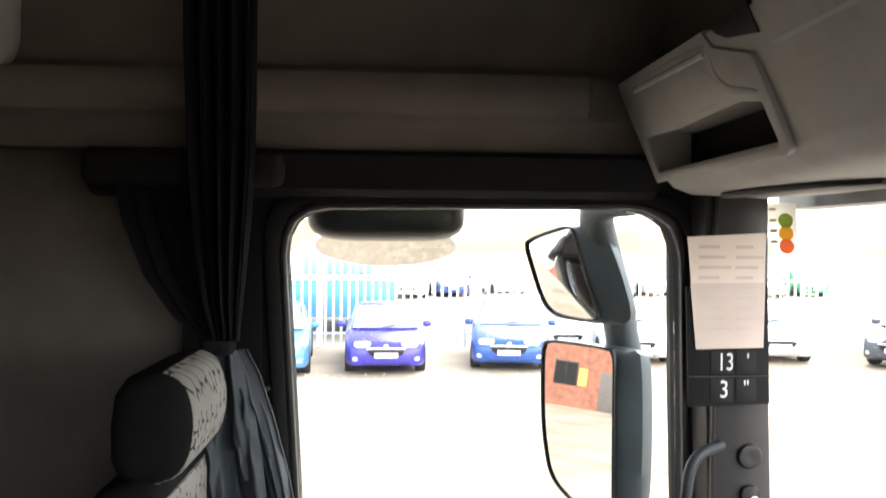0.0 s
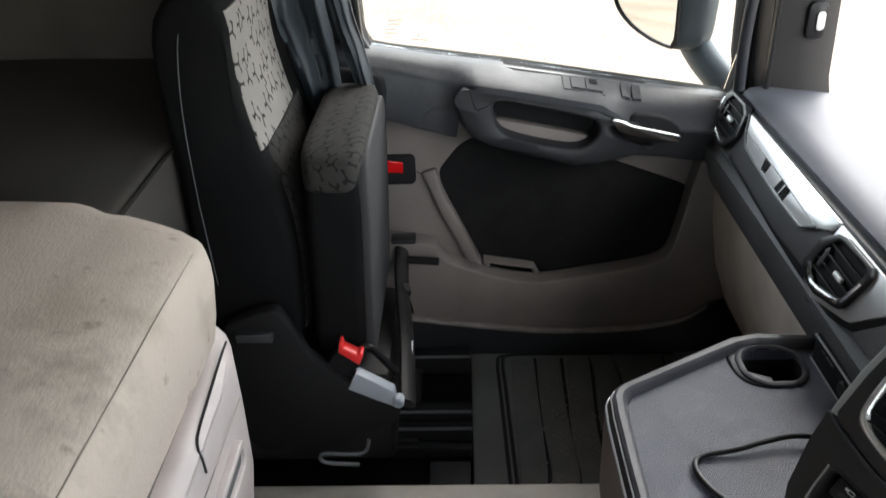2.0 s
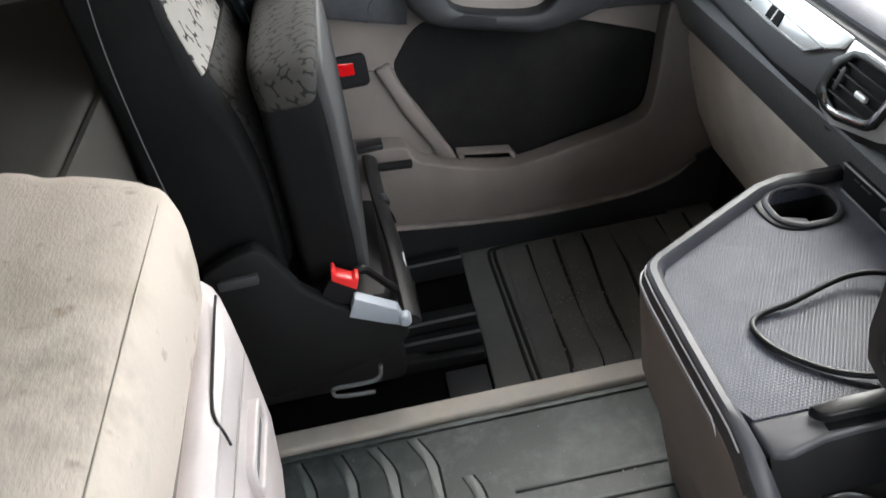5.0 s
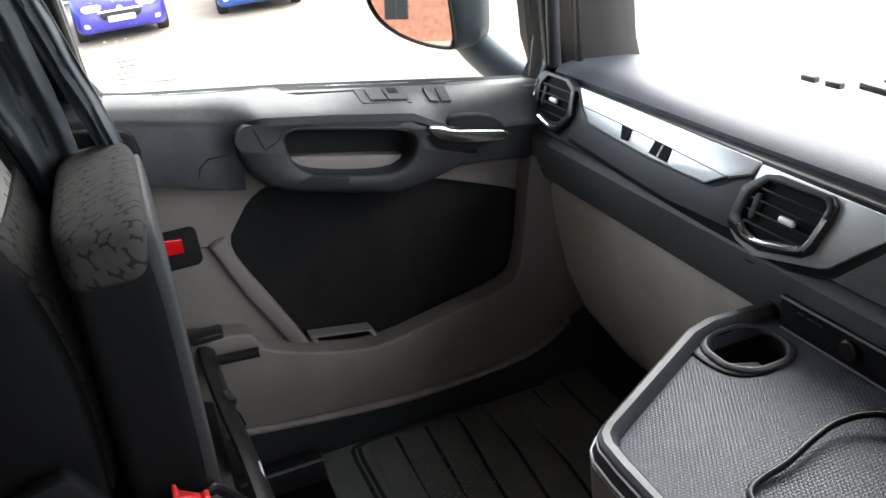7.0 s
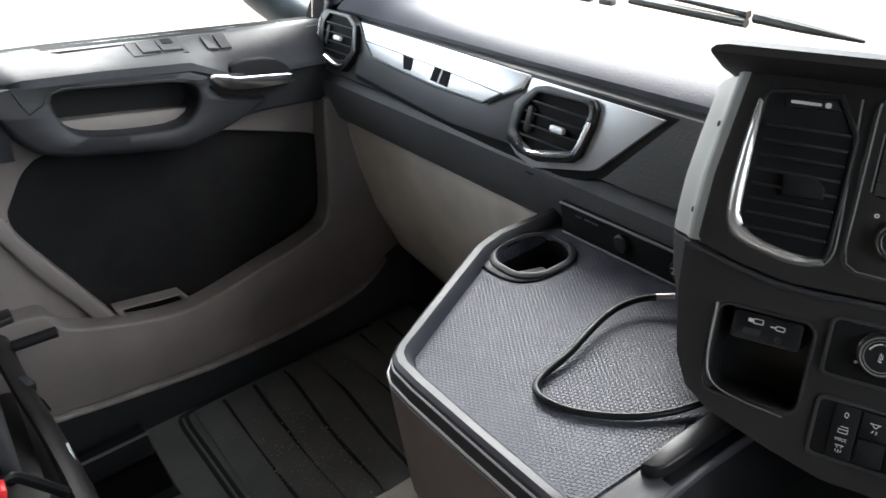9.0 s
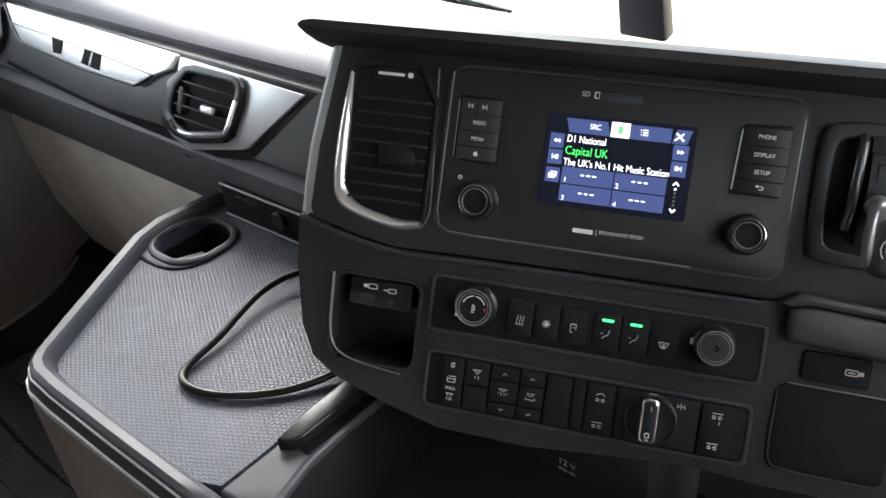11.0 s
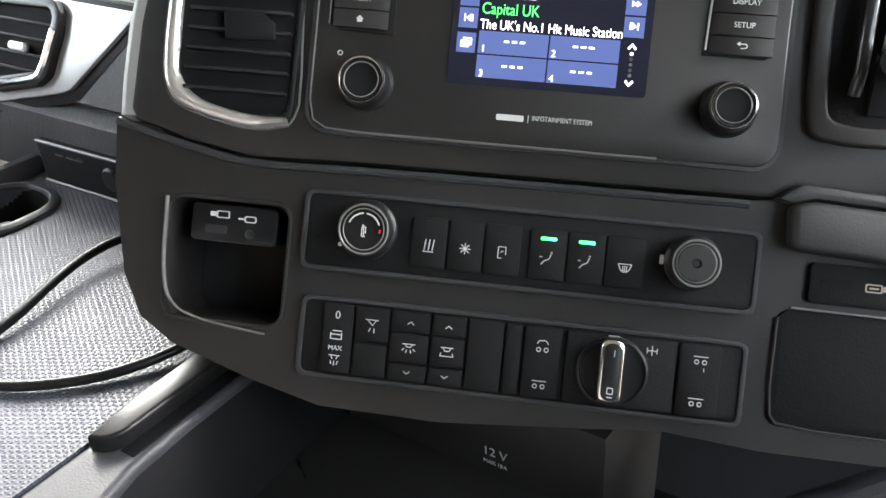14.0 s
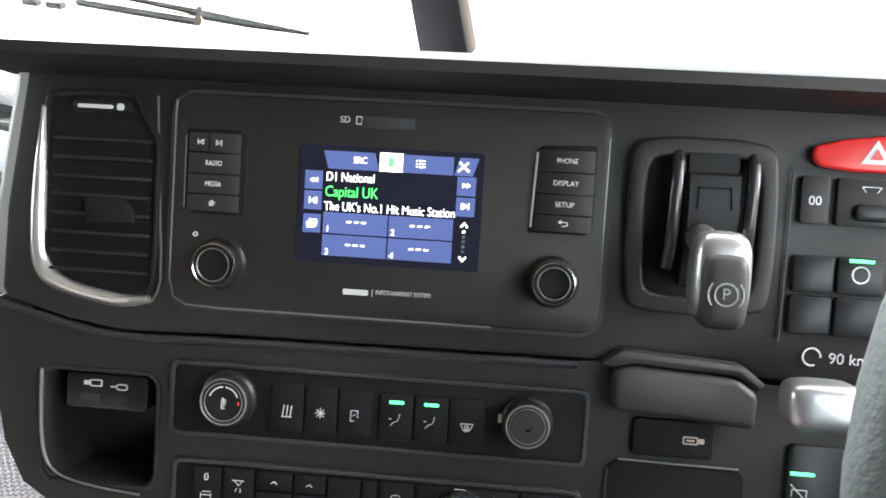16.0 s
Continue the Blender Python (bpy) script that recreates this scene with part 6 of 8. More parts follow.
keys(-0.077, -0.0455, (0.109, 0.0975, 0.0855, 0.0740, 0.0640), ("skip", "RADIO", "MEDIA", "home"), 1)
keys(0.1195, 0.1515, (0.110, 0.0975, 0.0855, 0.0740, 0.0645), ("PHONE", "DISPLAY", "SETUP", "back"), -1)


def knob(u, v, r, h, parent, mark=True):
    k = pp("knob", lathe([(r * 1.15, 0.0), (r * 1.15, h * 0.25), (r * 1.05, h * 0.35), (r, h * 0.45), (r * 0.96, h * 0.95), (r * 0.90, h), (r * 0.80, h), (r * 0.77, h * 0.93), (r * 0.001, h * 0.92)], Matrix.Translation((u, v, 0.0025)), 40), M["gloss"], parent, "black rotary knob")
    for kr, rad_, m_ in (((0.90, 0.0006, "chrome"), (0.70, 0.0004, "cheek")) if mark else ((0.93, 0.0006, "cheek"), (0.78, 0.0004, "cheek"))):
        pp("knob_ring", tube([(u + r * kr * math.cos(i * math.pi / 20), v + r * kr * math.sin(i * math.pi / 20), 0.0025 + h) for i in range(40)], rad_, 6, True), M[m_], k)
    return k


knob(-0.0557, 0.0350, 0.0130, 0.016, rad)
knob(0.1328, 0.0371, 0.0125, 0.016, rad)
# climate unit
cli = thing("climate_controls", label="black climate control strip with two knobs and six keys", category="climate controls", m=PAN)
pp("climate_plate", prism(rr(0.037, -0.045, 0.238, 0.040, 0.004), -0.004, 0.0005, None, 0.001), M["shield"], cli)
pp("climate_edge", ring(rr(0.037, -0.045, 0.242, 0.044, 0.005), rr(0.037, -0.045, 0.237, 0.039, 0.004), -0.004, 0.0014, None, 0.0005), M["dark"], cli)
k = knob(-0.0475, -0.0425, 0.0140, 0.012, cli, False)
for a0, a1 in ((200, 265), (275, 340)):
    pp("scale_arc", tube([(-0.0475 - 0.0085 * math.cos(radians(a)), -0.0425 - 0.0085 * math.sin(radians(a)), 0.0140) for a in range(a0, a1 + 1, 8)], 0.0005, 5), M["white"], k)
strokes(k, [(-0.0475, -0.0460, -0.0475, -0.0405), (-0.0485, -0.0462, -0.0465, -0.0462), (-0.0485, -0.0462, -0.0485, -0.0425), (-0.0485, -0.0425, -0.0480, -0.0400), (-0.0465, -0.0445, -0.0465, -0.0410)], M["white"], 0.0141, 0.0003)
pp("scale_mark", tube([(-0.0390, -0.0440, 0.0140), (-0.0388, -0.0420, 0.0140)], 0.0006, 5), M["red"], k)
pp("mark", prism(rr(-0.0625, -0.0520, 0.0022, 0.0022, 0.0008), 0.0006, 0.0012), M["white"], cli)
k = knob(0.1238, -0.0425, 0.0125, 0.013, cli, False)
pp("knob_cap", lathe([(0.0095, 0.0), (0.009, 0.0022), (0.0025, 0.0024), (0.002, 0.001)], Matrix.Translation((0.1238, -0.0425, 0.0143))), M["lidgrey"], k)
pp("mark", prism(rr(0.1085, -0.0425, 0.0022, 0.005, 0.0005), 0.0006, 0.0012), M["white"], cli)
us = (-0.0240, -0.0040, 0.0155, 0.0355, 0.0395, 0.0595, 0.0795, 0.1005)
z0 = 0.0008


def bars(parent, shapes, z):
    """Pictogram from short strokes, (u0, v0, u1, v1) each."""
    for a, b, c, d in shapes:
        pp("icon_stroke", tube([(a, b, z), (c, d, z)], 0.00032, 4), M["white"], parent)


for i, (a, b) in enumerate(((0, 1), (1, 2), (2, 3), (4, 5), (5, 6), (6, 7))):
    kb = pp("climate_key", prism(rr((us[a] + us[b]) / 2, -0.0462, us[b] - us[a] - 0.0008, 0.027, 0.0012, 2), 0.0, 0.0022, None, 0.0006), M["shield"], cli)
    uc, vc, z = (us[a] + us[b]) / 2, -0.0475 - (0.001 if i > 2 else 0), 0.0024
    if i in (0,):
        bars(kb, [(uc + d, vc - 0.003, uc + d + 0.0007, vc + 0.003) for d in (-0.0022, 0, 0.0022)] + [(uc - 0.003, vc - 0.0036, uc + 0.003, vc - 0.0036)], z)
    elif i == 1:
        bars(kb, [(uc - 0.003 * math.cos(q), vc - 0.003 * math.sin(q), uc + 0.003 * math.cos(q), vc + 0.003 * math.sin(q)) for q in (0, math.pi / 4, math.pi / 2, 3 * math.pi / 4)], z)
    elif i == 2:
        bars(kb, [(uc - 0.002, vc - 0.003, uc - 0.002, vc + 0.003), (uc - 0.002, vc + 0.003, uc + 0.002, vc + 0.003), (uc + 0.002, vc + 0.003, uc + 0.002, vc - 0.001), (uc - 0.002, vc - 0.003, uc, vc - 0.003), (uc - 0.0008, vc, uc + 0.0008, vc + 0.001)], z)
    elif i in (3, 4):
        bars(kb, [(uc + 0.002, vc + 0.003, uc + 0.001, vc), (uc + 0.001, vc, uc - 0.0015, vc - 0.001), (uc - 0.0015, vc - 0.001, uc - 0.003, vc - 0.003), (uc - 0.004, vc + 0.001, uc - 0.0025, vc + 0.001), (uc + 0.0015, vc + 0.0036, uc + 0.0025, vc + 0.0036)], z)
        pp("lamp", prism(rr(uc, -0.0378, 0.0085, 0.0018, 0.0008), 0.0022, 0.0027), M["led"], kb, "lit green lamp")
    else:
        bars(kb, [(uc - 0.0035, vc + 0.0015, uc + 0.0035, vc + 0.0015), (uc - 0.0035, vc + 0.0015, uc - 0.002, vc - 0.002), (uc + 0.0035, vc + 0.0015, uc + 0.002, vc - 0.002), (uc - 0.002, vc - 0.002, uc + 0.002, vc - 0.002)] + [(uc + d, vc - 0.003, uc + d, vc + 0.0006) for d in (-0.001, 0, 0.001)], z)
# switch bank
sw = thing("switch_bank", label="black rocker switch bank with white pictograms", category="switch bank", m=PAN)
pp("bank_plate", prism(rr(0.038, -0.1032, 0.234, 0.041, 0.004), -0.004, -0.0002, None, 0.001), M["shield"], sw)
pp("bank_edge", ring(rr(0.038, -0.1032, 0.238, 0.045, 0.005), rr(0.038, -0.1032, 0.233, 0.040, 0.004), -0.004, 0.0008, None, 0.0005), M["dark"], sw)


def rocker(u0, u1, v0=-0.1225, v1=-0.0840, h=0.002):
    return pp("switch", prism(rr((u0 + u1) / 2, (v0 + v1) / 2, u1 - u0 - 0.0008, v1 - v0 - 0.0008, 0.001, 2), -0.0006, h, None, 0.0006), M["shield"], sw)


z = 0.0022
r_ = rocker(-0.068, -0.0505)
label("0", 0.006, -0.0595, -0.0905, M["white"], None, z, r_, "CENTER")
bars(r_, [(-0.0625, -0.1035, -0.0565, -0.1035), (-0.0625, -0.1010, -0.0565, -0.1010), (-0.0625, -0.1035, -0.0625, -0.1000), (-0.0565, -0.1035, -0.0565, -0.1000), (-0.0615, -0.0990, -0.0565, -0.0990)], z)
label("MAX", 0.0036, -0.0595, -0.1085, M["white"], None, z, r_, "CENTER")
bars(r_, [(-0.0625, -0.1125, -0.0565, -0.1125), (-0.0615, -0.1155, -0.0610, -0.1175), (-0.0595, -0.1155, -0.0595, -0.1180), (-0.0575, -0.1155, -0.0580, -0.1175), (-0.0615, -0.1125, -0.0605, -0.1145), (-0.0575, -0.1125, -0.0585, -0.1145)], z)
r_ = rocker(-0.0500, -0.0310, -0.1030, -0.0840)
bars(r_, [(-0.0440, -0.0910, -0.0370, -0.0910), (-0.0430, -0.0910, -0.0400, -0.0940), (-0.0380, -0.0910, -0.0400, -0.0940), (-0.0410, -0.0955, -0.0420, -0.0975), (-0.0390, -0.0955, -0.0390, -0.0980)], z)
rocker(-0.0500, -0.0310, -0.1225, -0.1038)
for u0, u1, n_ in ((-0.0300, -0.0085, 0), (-0.0080, 0.0110, 1)):
    uc = (u0 + u1) / 2
    r_ = rocker(u0, u1, -0.0955, -0.0840)
    bars(r_, [(uc - 0.0018, -0.0912, uc, -0.0897), (uc, -0.0897, uc + 0.0018, -0.0912)], z)
    r_ = rocker(u0, u1, -0.1225, -0.1125)
    bars(r_, [(uc - 0.0018, -0.1165, uc, -0.1180), (uc, -0.1180, uc + 0.0018, -0.1165)], z)
    r_ = rocker(u0, u1, -0.1120, -0.0960)
    if n_ == 0:
        bars(r_, [(uc - 0.0035, -0.1018, uc + 0.0035, -0.1018), (uc - 0.0024, -0.1042, uc - 0.0036, -0.1054), (uc - 0.0010, -0.1048, uc - 0.0014, -0.1066), (uc + 0.0010, -0.1048, uc + 0.0014, -0.1066), (uc + 0.0024, -0.1042, uc + 0.0036, -0.1054), (uc - 0.0020, -0.1018, uc - 0.0010, -0.1034), (uc + 0.0020, -0.1018, uc + 0.0010, -0.1034), (uc - 0.0010, -0.1034, uc + 0.0010, -0.1034)], z)
    else:
        bars(r_, [(uc - 0.0034, -0.1014, uc + 0.0034, -0.1014), (uc - 0.0022, -0.1014, uc - 0.0012, -0.1032), (uc + 0.0022, -0.1014, uc + 0.0012, -0.1032), (uc - 0.0012, -0.1032, uc + 0.0012, -0.1032), (uc - 0.0030, -0.1042, uc - 0.0036, -0.1060), (uc - 0.0036, -0.1060, uc + 0.0036, -0.1060), (uc + 0.0030, -0.1042, uc + 0.0036, -0.1060)], z)
rocker(0.0118, 0.0312)
rocker(0.0318, 0.0410)


def axle(r_, uc, vc, line):
    for d in (-0.002, 0.002):
        pp("icon", tube([(uc + d + 0.0011 * math.cos(q * math.pi / 4), vc + 0.0011 * math.sin(q * math.pi / 4), z) for q in range(8)], 0.0003, 4, True), M["white"], r_)
    if line:
        bars(r_, [(uc - 0.0038, vc + 0.0028, uc + 0.0038, vc + 0.0028)], z)


r_ = rocker(0.0418, 0.0620)
axle(r_, 0.0520, -0.0965, False)
bars(r_, [(0.0490, -0.0935, 0.0500, -0.0918), (0.0500, -0.0918, 0.0535, -0.0915), (0.0535, -0.0915, 0.0550, -0.0935)], z)
axle(r_, 0.0518, -0.1160, True)
dial = rocker(0.0640, 0.1215)
pp("dial_ring", lathe([(0.0185, 0.0), (0.0185, 0.0030), (0.0172, 0.0036), (0.0165, 0.0015), (0.001, 0.0014)], Matrix.Translation((0.089, -0.1035, 0.0018))), M["gloss"], dial)
lev = pp("dial_lever", prism(rr(0.0875, -0.1020, 0.0130, 0.034, 0.005), 0.003, 0.016, None, 0.003, 3), M["chrome"], dial, "chrome-edged rotary lever")
pp("lever_face", prism(rr(0.0875, -0.1020, 0.0090, 0.0295, 0.004), 0.0155, 0.0168, None, 0.0008), M["gloss"], lev)
bars(lev, [(0.0882, -0.0905, 0.0882, -0.0940), (0.0862, -0.1100, 0.0890, -0.1100), (0.0862, -0.1100, 0.0862, -0.1130), (0.0890, -0.1100, 0.0890, -0.1130), (0.0862, -0.1130, 0.0890, -0.1130), (0.0862, -0.1148, 0.0890, -0.1148)], 0.0169)
bars(dial, [(0.0855, -0.0850, 0.0915, -0.0850), (0.1085, -0.0880, 0.1085, -0.0930), (0.1060, -0.0905, 0.1110, -0.0905), (0.1060, -0.0890, 0.1060, -0.0920), (0.1110, -0.0890, 0.1110, -0.0920)], z)
r_ = rocker(0.1225, 0.1440)
axle(r_, 0.1335, -0.0935, True)
bars(r_, [(0.1355, -0.0965, 0.1355, -0.0985)], z)
axle(r_, 0.1330, -0.1155, True)
# cubby with sockets
cub = pp("cubby", ring(rr(-0.1275, -0.0680, 0.074, 0.072, 0.011), rr(-0.1275, -0.0680, 0.068, 0.066, 0.008), -0.060, -0.0015, None, 0.002), M["black"], pan, "open cubby with two sockets")
pp("cubby_edge", tube([(x, y, -0.0015) for x, y in smooth_path([(-0.1638, -0.0349), (-0.1630, -0.080), (-0.1560, -0.0965), (-0.1355, -0.1028), (-0.1008, -0.1060)], 2)], [0.0012 if i < 9 else 0.0007 for i in range(20)], 8), M["cheek"], cub)
pp("cubby_back", prism(rr(-0.1275, -0.0680, 0.072, 0.070, 0.008), -0.0615, -0.058), M["gloss"], cub)
pp("socket_block", prism(rr(-0.126, -0.0475, 0.050, 0.021, 0.003), -0.040, -0.007, None, 0.001), M["gloss"], cub)
pp("usb_port", prism(rr(-0.136, -0.0510, 0.0125, 0.0048, 0.0008), -0.0072, -0.0064), M["dark"], cub)
pp("usb_icon", join(ring(rr(-0.1325, -0.0425, 0.0075, 0.0042, 0.0008), rr(-0.1325, -0.0425, 0.0062, 0.0029, 0.0005), -0.0070, -0.0064), prism(rr(-0.1382, -0.0425, 0.0034, 0.0026, 0.0004), -0.0070, -0.0064)), M["white"], cub)
pp("aux_icon", join(ring(rr(-0.1165, -0.0440, 0.0070, 0.0038, 0.0014), rr(-0.1165, -0.0440, 0.0056, 0.0024, 0.0009), -0.0070, -0.0064), prism(rr(-0.1215, -0.0440, 0.004, 0.0010, 0.0004), -0.0070, -0.0064)), M["white"], cub)
pp("aux_port", lathe([(0.0028, 0.0), (0.0024, 0.0006), (0.0014, 0.0)], Matrix.Translation((-0.1165, -0.0525, -0.0068))), M["dark"], cub)
# shelf with socket, right of the switches
pp("shelf_lid", prism([(0.168, -0.0085), (0.180, -0.006), (0.236, -0.009), (0.247, -0.017), (0.246, -0.036), (0.170, -0.031)], -0.004, 0.012, None, 0.004, 3), M["lidgrey"], pan, "grey flip shelf lid")
pp("lid_top", prism([(0.160, -0.006), (0.173, 0.003), (0.184, 0.002), (0.238, -0.001), (0.252, -0.012), (0.246, -0.016), (0.235, -0.008), (0.180, -0.005), (0.169, -0.008)], -0.004, 0.009, None, 0.003, 2), M["lidgrey"], pan)
pp("socket_panel", prism(rr(0.205, -0.0465, 0.044, 0.021, 0.003), -0.004, 0.0012, None, 0.0008), M["shield"], pan)
pp("usb_port", prism(rr(0.196, -0.0458, 0.014, 0.0050, 0.0008), 0.0010, 0.0018), M["trimblack"], pan)
pp("usb_icon", join(ring(rr(0.2145, -0.0465, 0.0085, 0.0045, 0.0010), rr(0.2145, -0.0465, 0.0070, 0.0030, 0.0006), 0.0010, 0.0018), prism(rr(0.2205, -0.0465, 0.0030, 0.0028, 0.0005), 0.0010, 0.0018), prism(rr(0.2145, -0.0465, 0.0045, 0.0010, 0.0004), 0.0010, 0.0018)), M["paper"], pan)
# Blacker than the facia: shade near the steering wheel put into its colour.
pp("blank_panel", prism(rr(0.208, -0.0920, 0.076, 0.061, 0.007), -0.004, -0.0008, None, 0.001), M["trimblack"], pan)
pp("blank_edge", tube([(0.176, -0.0605, -0.0006), (0.2425, -0.0612, -0.0006)], 0.0006, 6), M["cheek"], pan)
pp("blank_edge", tube([(x, y, -0.0010) for x, y in smooth_path([(0.1700, -0.066), (0.1695, -0.115), (0.176, -0.1225), (0.243, -0.1235)], 1)], 0.0008, 6), M["black"], pan)
# parking brake lever
PB = smooth_poly([(0.178, 0.118), (0.242, 0.118), (0.2485, 0.108), (0.249, 0.040), (0.244, 0.027), (0.178, 0.026), (0.173, 0.036), (0.172, 0.108)], 1)
PBC = (0.2105, 0.072)
pb = pp("brake_housing", ring(around([(PBC[0] + (x - PBC[0]) * 1.05, PBC[1] + (y - PBC[1]) * 1.06) for x, y in PB], PBC, 64), around([(PBC[0] + (x - PBC[0]) * 0.80, PBC[1] + (y - PBC[1]) * 0.84) for x, y in PB], PBC, 64), -0.001, 0.006, None, 0.003, 3), M["black"], pan, "black parking brake housing with lever")
pp("brake_well", prism(PB, -0.001, 0.0008), M["trimblack"], pb)
pp("brake_ramp", loft([[(u, v, w) for v, w in ((0.114, 0.001), (0.112, 0.007), (0.102, 0.008), (0.100, 0.013), (0.080, 0.015), (0.060, 0.009), (0.040, 0.002))] + [(u, 0.040, 0.0005), (u, 0.114, 0.0005)] for u in (0.2015, 0.2025, 0.2270, 0.2280)]), M["gloss"], pb)
pp("ramp_groove", tube([(0.2060, 0.082, 0.0152), (0.2065, 0.0935, 0.0142), (0.2230, 0.0940, 0.0142), (0.2240, 0.082, 0.0152)], 0.0007, 6), M["trimblack"], pb)
for u in (0.1950, 0.2350):
    pp("brake_rail", tube([(u + 0.001, 0.1115, 0.003), (u + 0.0005, 0.106, 0.010), (u, 0.094, 0.011), (u - 0.001, 0.062, 0.010), (u - 0.0015, 0.050, 0.003)], 0.0036, 12), M["railgloss"], pb)
pp("brake_lever", tube([(0.209, 0.068, 0.006), (0.211, 0.063, 0.024), (0.213, 0.055, 0.038)], 0.008, 14), M["knobsilver"], pb, "silver parking brake stem")
kb = pp("brake_knob", pad(0.1985, 0.2275, 0.026, 0.0715, 0.028, 0.0565, 0.55, 20), M["knobsilver"], pb, "silver parking brake knob")
pp("knob_face", pad(0.2015, 0.2250, 0.023, 0.0610, 0.034, 0.0605, 0.45, 18), M["black"], kb, "black face")
pp("knob_mark", tube([(0.2130 + 0.0055 * math.cos(q * math.pi / 8), 0.041 + 0.0055 * math.sin(q * math.pi / 8), 0.0605) for q in range(16)], 0.0006, 5, True), M["cheek"], pb)
label("P", 0.008, 0.2130, 0.041, M["cheek"], None, 0.0609, pb, "CENTER")
for sg in (-1, 1):
    pp("knob_mark", tube([(0.2130 + sg * 0.0085 * math.cos(q), 0.041 + 0.0085 * math.sin(q), 0.0603) for q in (-0.7, -0.35, 0, 0.35, 0.7)], 0.0005, 5), M["cheek"], pb)
for vv, ww in ((0.100, -0.030), (0.030, -0.030)):
    pp("cheek_screw", lathe([(0.0028, 0.0), (0.0024, 0.0010), (0.001, 0.0006)], frame_of((-0.2040 if vv < 0.06 else -0.1990, vv, ww), (0, 0, 1), (0.05, 1, 0)), 12), M["gloss"], pan, "small dark screw")
for vv in (-0.030, -0.070):
    pp("cheek_screw", lathe([(0.0026, 0.0), (0.0022, 0.0010), (0.001, 0.0006)], frame_of((-0.196 if vv > -0.05 else -0.189, vv, -0.075), (0, 0, 1), (0.05, 1, 0)), 12), M["cheek"], pan)
# hazard and right-hand switches
hz = pp("hazard_switch", prism(smooth_poly([(0.268, 0.122), (0.330, 0.130), (0.330, 0.106), (0.272, 0.107), (0.266, 0.113)], 1), 0.0, 0.006, None, 0.002, 3), M["red"], pan, "red hazard warning switch")
pp("triangle", prism([(0.291, 0.111), (0.307, 0.111), (0.299, 0.124)], 0.0061, 0.0066), M["white"], hz)
pp("triangle_core", prism([(0.2955, 0.1135), (0.3025, 0.1135), (0.299, 0.1195)], 0.0066, 0.007), M["red"], hz)
for u0, u1, v0, v1 in ((0.262, 0.278, 0.077, 0.104), (0.281, 0.330, 0.077, 0.104), (0.261, 0.2835, 0.040, 0.061), (0.2845, 0.310, 0.040, 0.061), (0.2605, 0.2835, 0.017, 0.039), (0.2845, 0.310, 0.017, 0.039)):
    q = pp("switch", prism(rr((u0 + u1) / 2, (v0 + v1) / 2, u1 - u0 - 0.001, v1 - v0 - 0.001, 0.002, 3), -0.0005, 0.0035, None, 0.001), M["gloss"] if v1 < 0.08 else M["black"], pan)
    if (u0, v0) == (0.2845, 0.040):
        pp("lamp", prism(rr(0.297, 0.0590, 0.013, 0.0018, 0.0006), 0.0036, 0.0042), M["led"], q, "lit green lamp")
        pp("icon", tube([(0.297 + 0.0045 * math.cos(w * math.pi / 6), 0.0515 + 0.0045 * math.sin(w * math.pi / 6), 0.0037) for w in range(12)], 0.0005, 4, True), M["white"], q)
    if (u0, v0) == (0.262, 0.077):
        label("00", 0.007, 0.270, 0.090, M["white"], None, 0.0036, q, "CENTER")
    if (u0, v0) == (0.281, 0.077):
        pp("key_slot", prism(rr(0.300, 0.085, 0.020, 0.009, 0.003), 0.0034, 0.008, None, 0.002), M["gloss"], q)
        bars(q, [(0.294, 0.099, 0.304, 0.099), (0.294, 0.099, 0.296, 0.096), (0.304, 0.099, 0.302, 0.096)], 0.0037)
pp("switch_edge", tube([(0.258, 0.108, 0.002), (0.257, 0.012, 0.002)], 0.0007, 6), M["dark"])
label("90 km/h", 0.0085, 0.285, 0.0045, M["white"], None, 0.0002, pan)
pp("icon", tube([(0.276 + 0.0048 * math.cos(w * math.pi / 8), 0.005 + 0.0048 * math.sin(w * math.pi / 8), 0.0005) for w in range(14)], 0.0006, 5), M["white"], pan)
pp("low_switch", prism(rr(0.283, -0.074, 0.030, 0.060, 0.004), -0.004, 0.0015, None, 0.001), M["gloss"], pan)
pp("lamp", prism(rr(0.276, -0.0600, 0.013, 0.0018, 0.0006), 0.0014, 0.0022), M["led"], pan, "lit green lamp")
bars(pan, [(0.271, -0.069, 0.279, -0.069), (0.271, -0.069, 0.271, -0.073), (0.279, -0.069, 0.279, -0.073), (0.270, -0.066, 0.280, -0.076)], 0.0017)
# column lever
st = thing("column_lever", label="silver and black lever on the steering column", category="lever", m=PAN)
pp("lever_knob", pad(0.247, 0.284, -0.024, 0.001, 0.034, 0.062, 0.5, 16), M["knobsilver"], st, "silver lever knob")
pp("lever_stem", tube([(0.275, -0.010, 0.045), (0.40, -0.02, 0.03)], 0.009, 12), M["black"], st)

# steering wheel rim
wh = thing("steering_wheel", (0.52, 0.10, 0.55), "black leather steering wheel", "steering wheel")
wc, wx, wy = Vector((0.50, 0.0680, 0.594)), Vector((0.0, 1.0, 0.05)).normalized(), Vector((0.52, 0, 0.85)).normalized()
part("rim", tube([wc + 0.235 * (math.cos(2 * math.pi * i / 64) * wx + math.sin(2 * math.pi * i / 64) * wy) for i in range(64)], 0.016, 16, True), M["leather"], wh, "black leather rim")
part("hub", lathe([(0.055, -0.02), (0.06, 0.0), (0.05, 0.02), (0.001, 0.024)], frame_of(wc + Vector((0.05, -0.04, -0.06)), wx, wy)), M["black"], wh)
